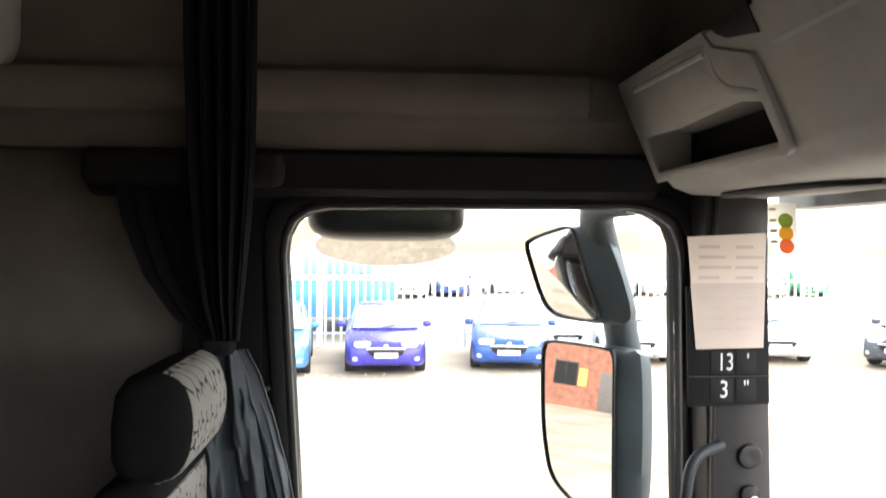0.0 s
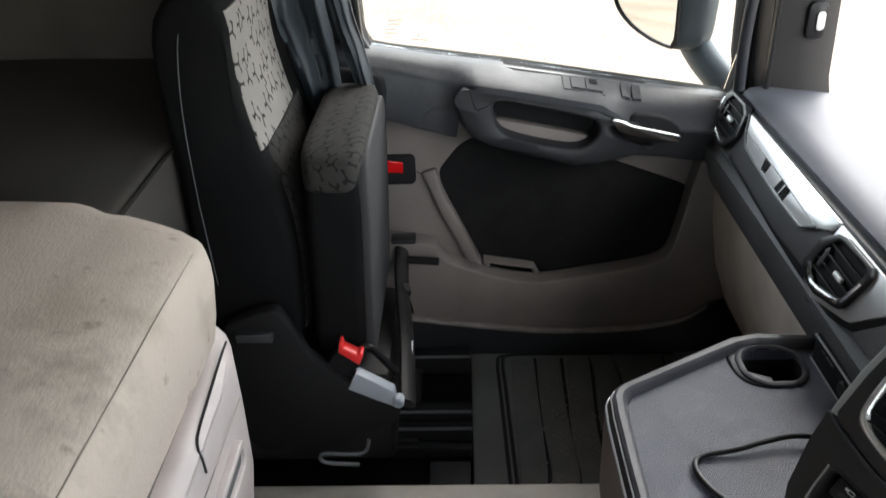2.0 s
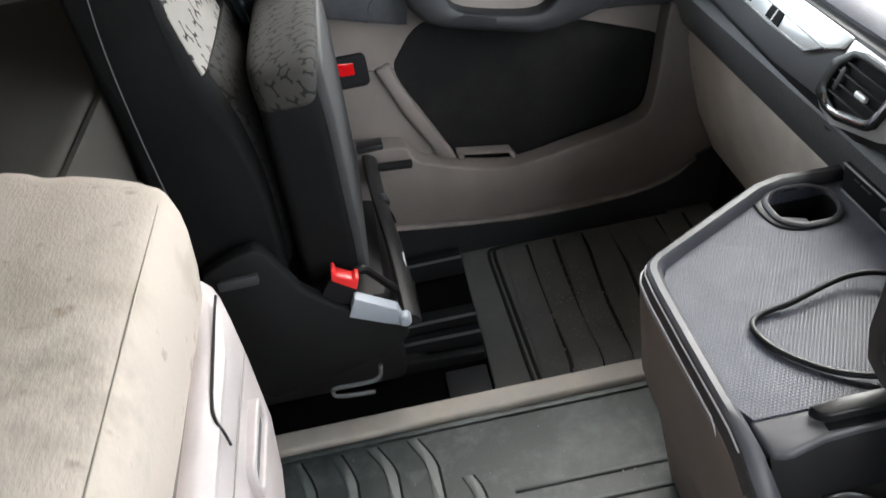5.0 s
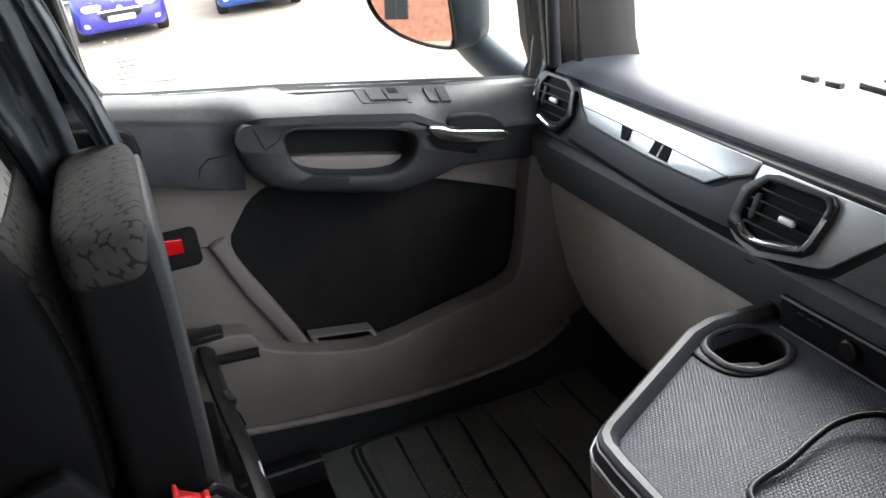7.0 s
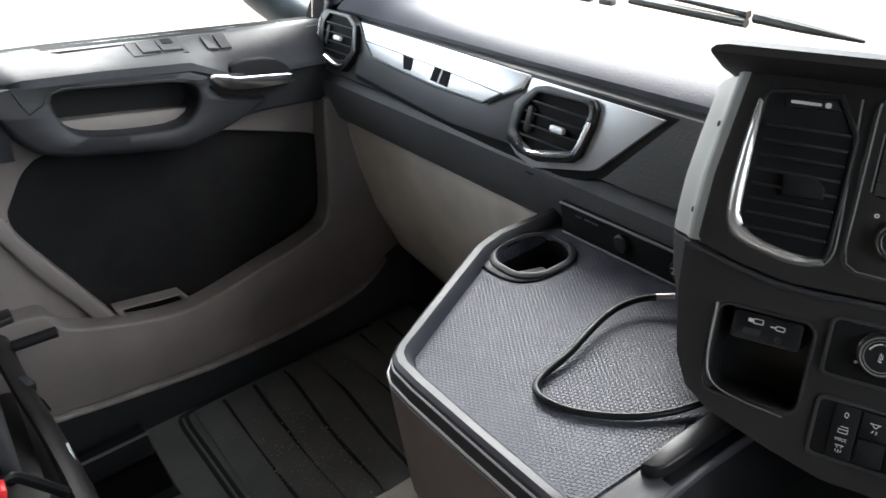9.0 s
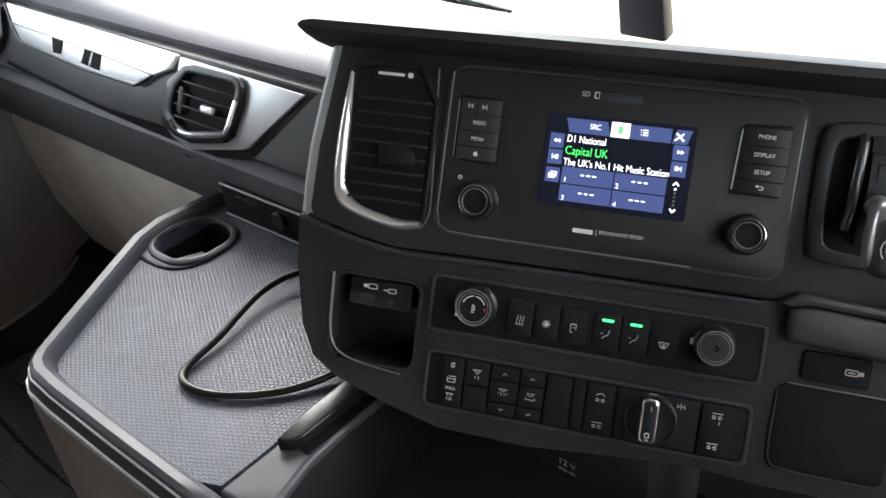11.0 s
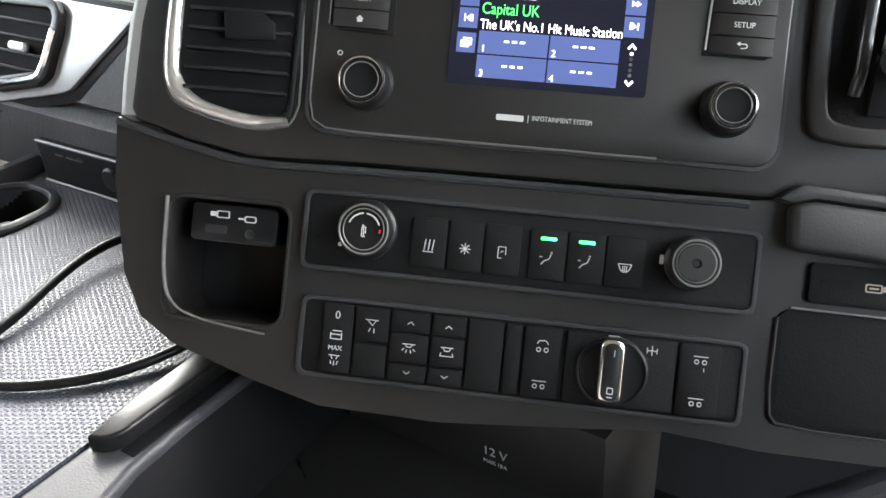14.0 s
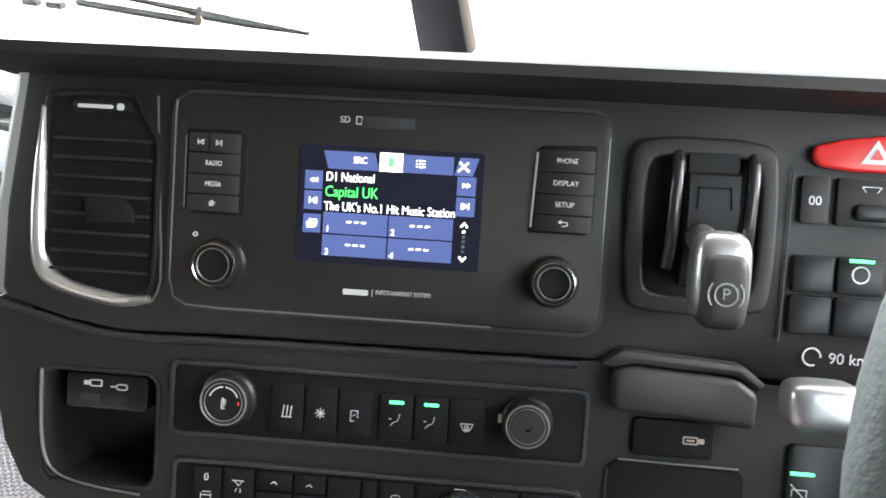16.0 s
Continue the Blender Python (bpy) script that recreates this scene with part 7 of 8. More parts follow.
for a in (180, 250):
    d = math.cos(radians(a)) * wx + math.sin(radians(a)) * wy
    part("spoke", tube([wc + 0.07 * d + Vector((0.03, 0, -0.02)), wc + 0.23 * d], 0.014, 10), M["black"], wh)
part("column", tube([wc + Vector((0.03, 0, -0.02)), (0.80, 0.075, 0.40)], 0.045, 16), M["black"], wh)

# ---- bunk with locker front ----
bk = thing("bunk_locker", (-0.6, 0.5, 0.0), "pale grey plastic locker front with lift handles under the bunk", "locker")
pf = [(-0.24, 0.0), (-0.205, 0.02), (-0.178, 0.16), (-0.166, 0.26), (-0.166, 0.36), (-0.168, 0.425), (-0.172, 0.442), (-0.182, 0.455), (-0.20, 0.460), (-0.215, 0.456), (-0.22, 0.44), (-0.26, 0.42), (-0.28, 0.0)]
loops = []
for y, k in ((-0.28, 0), (0.3, 0), (0.7, 0.0), (0.90, 0.004), (0.99, 0.012), (1.035, 0.028), (1.065, 0.055), (1.085, 0.10), (1.09, 0.16)):
    loops.append([(x - k, y, z) for x, z in pf])
part("front_panel", loft(loops), M["bunk"], bk, "pale mauve-grey moulded locker front")
part("top_rail", loft([[(x - k, y, z) for x, z in ((-0.222, 0.440), (-0.215, 0.456), (-0.196, 0.464), (-0.185, 0.465), (-0.176, 0.461), (-0.1675, 0.451), (-0.17, 0.438))] for y, k in ((-0.28, 0), (0.7, 0), (0.90, 0.004), (0.97, 0.014), (1.01, 0.030), (1.035, 0.055))]), M["bunk"], bk, "rounded rail along the locker top")
part("rail_gap", tube([(-0.1985, -0.27, 0.462), (-0.1985, 0.70, 0.462), (-0.2025, 0.90, 0.462), (-0.2125, 0.97, 0.462), (-0.229, 1.01, 0.462)], 0.0022, 6), M["brown"], bk)
part("locker_end", box(-1.15, -0.27, 0.98, 1.075, 0.0, 0.44, 0.02), M["dark"], bk)
part("locker_top", box(-1.15, -0.23, -0.28, 1.05, 0.40, 0.445, 0.01), M["dark"], bk)


def face_x(z):
    for (x0, z0), (x1, z1) in zip(pf, pf[1:]):
        if z0 <= z <= z1:
            return x0 + (x1 - x0) * (z - z0) / (z1 - z0)
    return -0.17


def on_face(pts, lift=0.0):
    return [(face_x(z) + lift, y, z) for y, z in pts]


part("flap_seam", tube(smooth_path([(-0.1845, 0.985, 0.465), (-0.1835, 0.955, 0.4655), (-0.1795, 0.88, 0.4632), (-0.1765, 0.815, 0.461), (-0.172, 0.797, 0.4565), (-0.1668, 0.792, 0.446), (-0.1665, 0.794, 0.425)], 1), 0.0017, 6), M["gloss"], bk)
part("panel_crease", tube(on_face([(0.95, 0.404), (0.60, 0.402), (-0.27, 0.400)]), 0.0008, 6), M["lip"], bk)
part("drawer_seam", tube(on_face([(0.703, 0.418), (0.722, 0.366), (0.715, 0.26), (0.71, 0.16), (0.708, 0.03)]), 0.0016, 6), M["gloss"], bk)
BF = frame_of((-0.166, 0, 0), (0, 1, 0), (0, 0, 1))
for yc, w in ((0.858, 0.105), (0.575, 0.17), (0.10, 0.17)):
    h = part("lift_handle", ring(rr(yc, 0.348, w + 0.014, 0.048, 0.016), rr(yc, 0.349, w - 0.006, 0.026, 0.009), -0.012, 0.007, BF, 0.003, 3), M["bunk"], bk, "recessed pale grey pull handle")
    part("handle_recess", prism(rr(yc, 0.349, w - 0.008, 0.024, 0.008), -0.008, 0.001, BF), M["vinyl"], h)
    part("handle_slot", prism(rr(yc, 0.354, w - 0.016, 0.008, 0.003), 0.0, 0.002, BF), M["gloss"], h)
cu = thing("bunk_cushion", (-0.65, 0.4, 0.45), "stained beige-grey cloth bunk cushion with piped edge", "cushion")
def cushion(x0, x1, y0, y1, z0, z1, crown, end, reach=0.0):
    """Foam block: soft crown, bulging front, tight seam along the top edge."""
    bm = bmesh.new()
    nx, ny = 36, 60
    top, rows = [], []
    for j in range(ny + 1):
        y = y0 + (y1 - y0) * j / ny
        row = []
        for i in range(nx + 1):
            x = x1 - 0.024 + (x0 - x1 + 0.024) * i / nx
            d = min(i / nx, 1 - i / nx) * 2
            k = max(0, 1 - (y1 - y) / 0.06)
            z = z1 + crown * (1 - math.exp(-(x1 - x) / 0.09)) * (1 - 0.35 * k * k) * min(1, 5 * (1 - i / nx)) + 0.003 * noise.noise(Vector((x * 5, y * 5, 1))) * min(1, 6 * d)
            s1 = min(1, (x1 - x) / 0.10)
            s2 = min(1, max(0, (x1 - x - 0.11) / 0.07))
            s2 = s2 * s2 * (3 - 2 * s2)
            row.append((x - 0.010 * k ** 4 * max(0, 1 - 4 * i / nx), y + (0.035 * s1 + reach * s2) * max(0, 1 - (y1 - y) / 0.3), z - end * k * k * (1 + 2 * s2)))
        front = [(x1 + b + 0.0015 * noise.noise(Vector((y * 9, z * 9, 3))) - 0.010 * max(0, 1 - (y1 - y) / 0.06) ** 4, y, z - end * max(0, 1 - (y1 - y) / 0.06) ** 2 * (z - z0) / (z1 - z0)) for z, b in ((z0, -0.012), (z0 + 0.01, -0.006), (z0 + 0.05, 0.002), (z0 + 0.10, 0.006), (z1 - 0.029, 0.0055), (z1 - 0.016, 0.003), (z1 - 0.007, 0.0), (z1 - 0.0005, -0.0045), (z1 + 0.004, -0.012))]
        rows.append(front + row + [(x0, y, z0)])
    return loft(rows)


part("cushion_body", cushion(-1.15, -0.194, -0.28, 1.018, 0.452, 0.604, 0.040, 0.009, 0.045), M["cushion"], cu, smooth=50)
part("seam", tube(smooth_path([(-0.1982, -0.27, 0.6037), (-0.1982, 0.4, 0.6037), (-0.1984, 0.955, 0.6036), (-0.200, 0.985, 0.600), (-0.206, 1.008, 0.597), (-0.225, 1.026, 0.596)], 1), 0.0010, 6), M["seam"], cu, "fine sewn seam")
mt = thing("bunk_mattress", (-0.7, 1.4, 0.44), "brown-beige cloth mattress behind the passenger seat, coloured dark for shade", "mattress")
# Dark panel added over the mattress front to keep it in shade.
part("shade_panel", box(-0.338, -0.330, 1.03, 1.765, 0.0, 0.588), M["mattress"], mt)
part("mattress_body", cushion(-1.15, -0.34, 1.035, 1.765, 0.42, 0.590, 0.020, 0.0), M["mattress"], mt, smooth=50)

# ---- driver's seat: armrest and what carries it ----
ds = thing("driver_seat", (-0.05, 0.05, 0.0), "dark cloth driver's seat with grey armrest", "seat")
part("seat_base", box(-0.12, 0.30, -0.16, 0.20, 0.0, 0.36, 0.03), M["dark"], ds)
part("seat_cushion", pad(-0.15, 0.34, -0.20, 0.22, 0.34, 0.47, 0.35, 16), M["fabric"], ds)
part("backrest", pad(-0.34, -0.17, -0.20, 0.21, 0.40, 0.98, 0.35, 18), M["fabric"], ds)
ar = part("armrest", tube(smooth_path([(-0.22, 0.215, 0.66), (-0.14, 0.235, 0.665), (-0.05, 0.21, 0.655), (0.06, 0.17, 0.63)], 2), 0.042, 16), M["fabric"], ds, "dark ribbed cloth armrest")
part("armrest_trim", tube(smooth_path([(-0.155, 0.30, 0.731), (-0.12, 0.297, 0.725), (-0.07, 0.274, 0.709), (-0.02, 0.245, 0.693), (0.05, 0.20, 0.662)], 2), 0.0105, 12), M["armtrim"], ar, "grey plastic armrest edge")
kz = Vector((-0.55, 0.35, 0.75)).normalized()
kn = kz.to_track_quat("Z", "Y").to_matrix().to_4x4()
kn.translation = Vector((-0.118, 0.305, 0.722))
part("adjuster_knob", lathe([(0.0125, 0.0), (0.0125, 0.034), (0.011, 0.037), (0.007, 0.037), (0.0065, 0.030), (0.001, 0.030)], kn, 24), M["mirror_box"], ar, "ribbed grey adjuster knob")
for i in range(16):
    part("knob_rib", box(0.0115, 0.0145, -0.0011, 0.0011, 0.003, 0.034, 0.0005, m=kn @ pose(0, 0, 0, 0, 0, 360 * i / 16)), M["mirror_box"], ar)
part("knob_collar", lathe([(0.019, -0.006), (0.019, 0.002), (0.016, 0.004), (0.001, 0.004)], kn, 24), M["mirror_box"], ar)

# ---- passenger seat, cushion tipped up ----
ps = thing("passenger_seat", (-0.1, 1.5, -0.2), "black and grey patterned passenger seat with tipped-up cushion", "seat")
Y0, Y1 = 1.30, 1.70


def tip(p):
    return Vector((p.x - 0.03 * max(0, 0.48 - p.z), p.y, p.z))


FRONT = smooth_path([(-0.232, 0.820), (-0.214, 0.795), (-0.216, 0.724), (-0.207, 0.66), (-0.194, 0.60), (-0.179, 0.55), (-0.163, 0.485), (-0.155, 0.40), (-0.158, 0.28), (-0.18, 0.12)], 1)
REAR = smooth_path([(-0.30, 0.10), (-0.318, 0.30), (-0.325, 0.50), (-0.333, 0.70), (-0.328, 0.785), (-0.30, 0.826), (-0.26, 0.834)], 1)


def slab(profile, ys, grow):
    """Upholstered slab: a side outline carried across, drawn in at both ends."""
    cx = sum(p[0] for p in profile) / len(profile)
    cz = sum(p[1] for p in profile) / len(profile)
    loops = []
    for y, k in zip(ys, grow):
        loops.append([(x + (cx - x) / max(1e-6, math.hypot(cx - x, cz - z)) * k, y, z + (cz - z) / max(1e-6, math.hypot(cx - x, cz - z)) * k) for x, z in profile])
    return loft(loops)


def facing(z0, z1, ya, yb, rise):
    """Panel of cloth that lies on the front of the backrest."""
    pts = [p for p in FRONT if z0 <= p[1] <= z1]
    loops = []
    for y, d in ((ya, -0.006), (ya + 0.004, 0.0), (ya + 0.02, rise), ((ya + yb) / 2, rise * 1.6), (yb - 0.02, rise), (yb - 0.004, 0.0), (yb, -0.006)):
        loops.append([(x + d, y, z) for x, z in pts] + [(x - 0.02, y, z) for x, z in pts[::-1]])
    return loft(loops)


part("backrest", slab(FRONT + REAR, (Y0, Y0 + 0.004, Y0 + 0.014, Y0 + 0.03, Y1 - 0.03, Y1 - 0.012, Y1), (0.028, 0.014, 0.004, 0.0, 0.0, 0.006, 0.028)), M["fabric"], ps, "black cloth backrest with light stitching")
part("backrest_panel", facing(0.585, 0.812, Y0 + 0.018, Y1 - 0.10, 0.003), M["pattern"], ps, "grey cloth centre panel with dark chained motif")
part("lumbar_panel", facing(0.22, 0.592, Y0 + 0.045, Y1 - 0.06, 0.006), M["pattern_dark"], ps, "darker patterned cloth")
part("stitching", tube(smooth_path([(-0.268, Y0 + 0.006, 0.812), (-0.284, Y0 - 0.0003, 0.775), (-0.294, Y0 - 0.0005, 0.70), (-0.297, Y0 - 0.0005, 0.636), (-0.297, Y0 - 0.0005, 0.57), (-0.295, Y0 - 0.0005, 0.485), (-0.288, Y0 - 0.0005, 0.36)], 1), 0.0009, 6), M["vinyl"], ps)
HP_ = [(-0.225, 0.978), (-0.205, 0.970), (-0.192, 0.955), (-0.183, 0.925), (-0.182, 0.890), (-0.190, 0.852), (-0.208, 0.828), (-0.232, 0.820)]
HREAR = [(-0.262, 0.819), (-0.285, 0.828), (-0.297, 0.855), (-0.298, 0.90), (-0.292, 0.945), (-0.275, 0.970), (-0.25, 0.978)]
HP_ = smooth_path(HP_, 1)
hr = part("headrest", slab(HP_ + HREAR, (1.326, 1.330, 1.338, 1.352, 1.585, 1.60, 1.61), (0.030, 0.016, 0.005, 0.0, 0.0, 0.006, 0.026)), M["fabric"], ps, "black headrest")
loops = []
for y, d in ((1.346, -0.006), (1.350, 0.0), (1.36, 0.003), (1.47, 0.004), (1.58, 0.003), (1.592, 0.0), (1.596, -0.006)):
    loops.append([(x + d, y, z + d * (z > 0.95)) for x, z in HP_] + [(x - 0.012, y, 0.91 + (z - 0.91) * 0.85) for x, z in HP_[::-1]])
part("headrest_panel", loft(loops), M["pattern"], hr, "grey patterned headrest front")
for y in (1.42, 1.54):
    part("headrest_post", tube([(-0.25, y, 0.78), (-0.25, y, 0.84)], 0.007, 8), M["chrome"], ps)
cs = part("tipped_cushion", pad(-0.138, -0.035, Y0, Y1, 0.190, 0.572, 0.30, 30, tip), M["fabric"], ps, "black seat cushion folded up on end")
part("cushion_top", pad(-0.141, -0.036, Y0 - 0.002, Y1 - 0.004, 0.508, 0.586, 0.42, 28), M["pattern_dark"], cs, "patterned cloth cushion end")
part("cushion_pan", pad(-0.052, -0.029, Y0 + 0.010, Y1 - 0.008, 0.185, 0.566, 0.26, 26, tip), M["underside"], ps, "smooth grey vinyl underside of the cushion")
SD = door_frame(1.25)
part("side_shield", prism(smooth_poly([(-0.30, 0.30), (-0.195, 0.345), (-0.175, 0.325), (-0.130, 0.222), (0.004, 0.150), (0.004, 0.110), (-0.06, 0.075), (-0.30, 0.03)], 1), -0.03, 0.0, SD, 0.006), M["shield"], ps, "black plastic seat side shield")
part("shield_clip", box(-0.255, -0.195, 1.238, 1.252, 0.285, 0.302, 0.003), M["dark"], ps)
part("shield_plate", prism([(-0.0665, 0.2155), (-0.040, 0.199), (-0.004, 0.176), (0.002, 0.140), (-0.030, 0.155), (-0.082, 0.1815)], -0.02, 0.002, SD, 0.002), M["steel"], ps, "grey steel hinge plate")
part("hinge_bolt", lathe([(0.010, -0.01), (0.010, 0.006), (0.007, 0.009), (0.001, 0.009)], frame_of((0.003, 1.245, 0.158), (1, 0, 0), (0, 0, 1)), 16), M["steel"], ps)
SB = door_frame(1.285)
bu = part("belt_buckle", prism(smooth_poly([(-0.1345, 0.197), (-0.096, 0.250), (-0.090, 0.258), (-0.056, 0.238), (-0.058, 0.222), (-0.0815, 0.168), (-0.108, 0.160)], 1), -0.002, 0.020, SB, 0.004), M["trimblack"], ps, "black seat belt buckle")
part("buckle_button", prism([(-0.0945, 0.248), (-0.0915, 0.2675), (-0.0865, 0.2665), (-0.085, 0.2570), (-0.063, 0.2430), (-0.058, 0.2465), (-0.0525, 0.2435), (-0.0605, 0.2215)], 0.000, 0.024, SB, 0.002), M["red"], bu, "red release button")
part("belt_stalk", tube(smooth_path([(-0.075, 1.30, 0.215), (-0.050, 1.305, 0.235), (-0.030, 1.31, 0.205), (-0.004, 1.315, 0.165)], 2), 0.006, 8, flat=1.4), M["gloss"], ps, "black webbing strap of the buckle")
part("pedestal", box(-0.33, 0.02, 1.40, 1.70, -0.112, -0.08, 0.01), M["black"], ps)
part("pedestal_side", prism([(-0.33, -0.11), (0.128, -0.11), (0.128, -0.085), (-0.05, -0.075), (-0.33, -0.06)], -0.02, 0.0, door_frame(1.395), 0.003), M["gloss"], ps)
for y, z in ((1.425, -0.060), (1.465, -0.050), (1.50, -0.070), (1.655, -0.050), (1.69, -0.065)):
    part("floor_rail", box(-0.30, 0.128, y, y + 0.026, z - 0.045, z, 0.003), M["trimblack"], ps, "black steel seat rail")
    # Paler strip on each rail: a lit edge put in as colour.
    part("rail_edge_glint", box(-0.02, 0.130, y + 0.0005, y + 0.0055, z - 0.004, z + 0.0025, 0.001), M["vinyl"], ps)
part("foot_block", box(0.045, 0.124, 1.27, 1.375, -0.112, -0.096, 0.004), M["dark"], ps)
part("riser", box(-0.31, -0.02, 1.36, 1.68, -0.085, 0.13, 0.02), M["black"], ps)
part("adjuster_loop", tube(smooth_path([(-0.055, 1.255, 0.065), (-0.06, 1.252, 0.035), (-0.10, 1.25, 0.036), (-0.14, 1.25, 0.040), (-0.145, 1.25, 0.026), (-0.135, 1.25, 0.016), (-0.075, 1.25, 0.012)], 2), 0.0035, 8), M["vinyl"], ps, "bare wire adjuster loop")
part("tilt_lever", tube(smooth_path([(0.012, 1.31, 0.10), (0.006, 1.45, 0.13), (-0.012, 1.60, 0.175), (-0.015, 1.70, 0.20)], 2), 0.010, 10, flat=1.8), M["black"], ps, "black steel tilt frame")
part("warning_label", prism([(1.400, 0.110), (1.408, 0.120), (1.452, 0.139), (1.455, 0.131)], 0.0, 0.003, frame_of((0.0145, 0, 0), (0, 1, 0), (0, 0, 1))), M["white"], ps, "small white label")
part("spring_clip", loft([[(x - 0.005, 1.58 + y, z), (x + 0.006, 1.576 + y, z), (x + 0.006, 1.580 + y, z - 0.002), (x - 0.005, 1.584 + y, z - 0.002)] for x, y, z in ((-0.003, 0.0, 0.192), (0.004, -0.012, 0.180), (0.002, -0.002, 0.165), (-0.002, 0.004, 0.158), (0.005, -0.012, 0.146), (0.008, -0.012, 0.130), (0.007, 0.0, 0.120))]), M["chrome"], ps, "small bright spring clip")
part("catch", box(-0.035, 0.018, 1.665, 1.70, 0.232, 0.245, 0.004), M["gloss"], ps)
part("catch_pin", tube([(0.0, 1.66, 0.20), (0.065, 1.65, 0.20)], 0.009, 10), M["gloss"], ps)

# ---- curtain ----
def pleats(rows, folds, amp, ph=0.0, k=64, twist=0.6, crease=0.0):
    """A gathered cloth: rows of (z, x0, x1, y, amplitude factor) from the top down."""
    loops = []
    if crease:
        rows = [tuple(a + (b - a) * i / 4 for a, b in zip(p, q)) for p, q in zip(rows, rows[1:]) for i in range(4)] + [rows[-1]]
    for z, x0, x1, y, f in rows:
        front, back = [], []
        for i in range(k + 1):
            s = i / k
            w = 0.010 * f * noise.noise(Vector((s * 4 + ph, z * 5, ph))) + amp * f * (0.8 + 0.5 * noise.noise(Vector((s * 3, z * 2, 7 + ph)))) * (math.sin(2 * math.pi * folds * s + ph + twist * z) + 0.35 * math.sin(2 * math.pi * folds * 2.3 * s + 1.3 + ph)) + crease * f * (noise.noise(Vector((s * 2.2 + z * 6, z * 16 - s * 5, 3 + ph))) + 0.5 * noise.noise(Vector((s * 6 - z * 9, z * 30 + s * 6, 9 + ph))))
            front.append((x0 + (x1 - x0) * s, y - w, z))
            back.append((x0 + (x1 - x0) * s, y - w + 0.006, z))
        loops.append(front + back[::-1])
    return loft(loops)


cur = thing("curtain", (-0.2, 1.66, 0.9), "dark blue-black pleated cab curtain tied back", "curtain")
part("front_fall", pleats([(1.79, -0.262, -0.140, 1.62, 1), (1.5, -0.262, -0.142, 1.63, 1), (1.30, -0.258, -0.146, 1.64, 1), (1.15, -0.246, -0.158, 1.65, 0.9), (1.05, -0.232, -0.168, 1.655, 0.8), (0.985, -0.216, -0.174, 1.66, 0.6)], 4.5, 0.018), M["curtain"], cur)
part("rear_fall", pleats([(1.305, -0.405, -0.25, 1.69, 0.6), (1.20, -0.385, -0.235, 1.69, 0.8), (1.10, -0.345, -0.22, 1.69, 0.8), (1.03, -0.295, -0.20, 1.685, 0.7), (0.985, -0.245, -0.19, 1.68, 0.5)], 4, 0.012, 1.0), M["curtain"], cur)
part("tie_band", prism(rr(0, 0, 0.062, 0.055, 0.02), 0.962, 0.988, Matrix.Translation((-0.212, 1.668, 0)), 0.003), M["curtain"], cur)
part("lower_fall", pleats([(0.968, -0.212, -0.172, 1.660, 0.5), (0.93, -0.218, -0.160, 1.652, 0.7), (0.88, -0.223, -0.146, 1.645, 0.9), (0.82, -0.222, -0.136, 1.640, 1.0), (0.76, -0.217, -0.126, 1.640, 1.0), (0.70, -0.208, -0.117, 1.642, 1.0), (0.64, -0.196, -0.110, 1.646, 0.9), (0.58, -0.182, -0.106, 1.650, 0.8), (0.53, -0.170, -0.104, 1.655, 0.7)], 1.35, 0.020, 2.0, 64, 7.0, 0.016), M["lining"], cur, "blue-grey satin curtain lining")
part("lower_fall", pleats([(0.968, -0.196, -0.160, 1.674, 0.4), (0.92, -0.176, -0.136, 1.668, 0.6), (0.86, -0.156, -0.117, 1.662, 0.8), (0.80, -0.139, -0.101, 1.660, 0.9), (0.72, -0.119, -0.081, 1.660, 0.9), (0.64, -0.098, -0.062, 1.662, 0.9), (0.58, -0.083, -0.050, 1.664, 0.8), (0.53, -0.070, -0.040, 1.666, 0.8)], 1.1, 0.015, 0.6, 48, 5.0, 0.012), M["lining"], cur)
part("rail_bracket", box(-0.455, -0.10, 1.66, 1.73, 1.262, 1.325, 0.02, 3), M["trimblack"], cur, "black curtain rail cover")
bp = thing("belt_post", (-0.16, 1.74, 0.6), "black seat belt on the door pillar with bright guide", "seat belt")
part("webbing", box(-0.19, -0.145, 1.735, 1.74, 0.60, 1.18, 0.001), M["fabric"], bp)
part("guide", tube([(-0.175, 1.725, 0.878), (-0.15, 1.712, 0.882), (-0.125, 1.712, 0.895)], 0.006, 10), M["chrome"], bp, "bright belt guide")

# ---- small cab fittings ----
rl = thing("reading_lamp", (-0.66, 1.75, 1.08), "dark round reading lamp on the sleeper wall", "lamp")
part("lamp_body", pad(-0.735, -0.638, 1.71, 1.79, 1.066, 1.130, 0.6, 14), M["trimblack"], rl)
uc = solid("upper_cabinet", pad(-1.15, -0.575, 1.30, 1.795, 1.455, 1.80, 0.3, 20), M["over"], "rounded grey rear corner cabinet under the ceiling", "cabinet")
stk = thing("windscreen_sticker", (0.88, 1.80, 1.19), "white card sticker with green, amber and red spots", "sticker")
SF = frame_of((0.880, 1.796, 1.192), (0.66, -0.75, 0), (-0.12, -0.10, 0.98))
part("backing", prism(rr(0.0, 0.0, 0.058, 0.114, 0.004), -0.0015, 0.0, SF), film_mat("sticker_film", (0.85, 0.82, 0.76)), stk)
for i, c in enumerate(((0.50, 0.62, 0.22), (0.90, 0.62, 0.16), (0.88, 0.38, 0.20))):
    part("disc", lathe([(0.015, 0), (0.015, 0.001), (0.001, 0.001)], SF @ Matrix.Translation((0.008, 0.022 - 0.026 * i, 0.0005 + 0.0004 * i)), 20), film_mat("sticker_colour", c), stk)
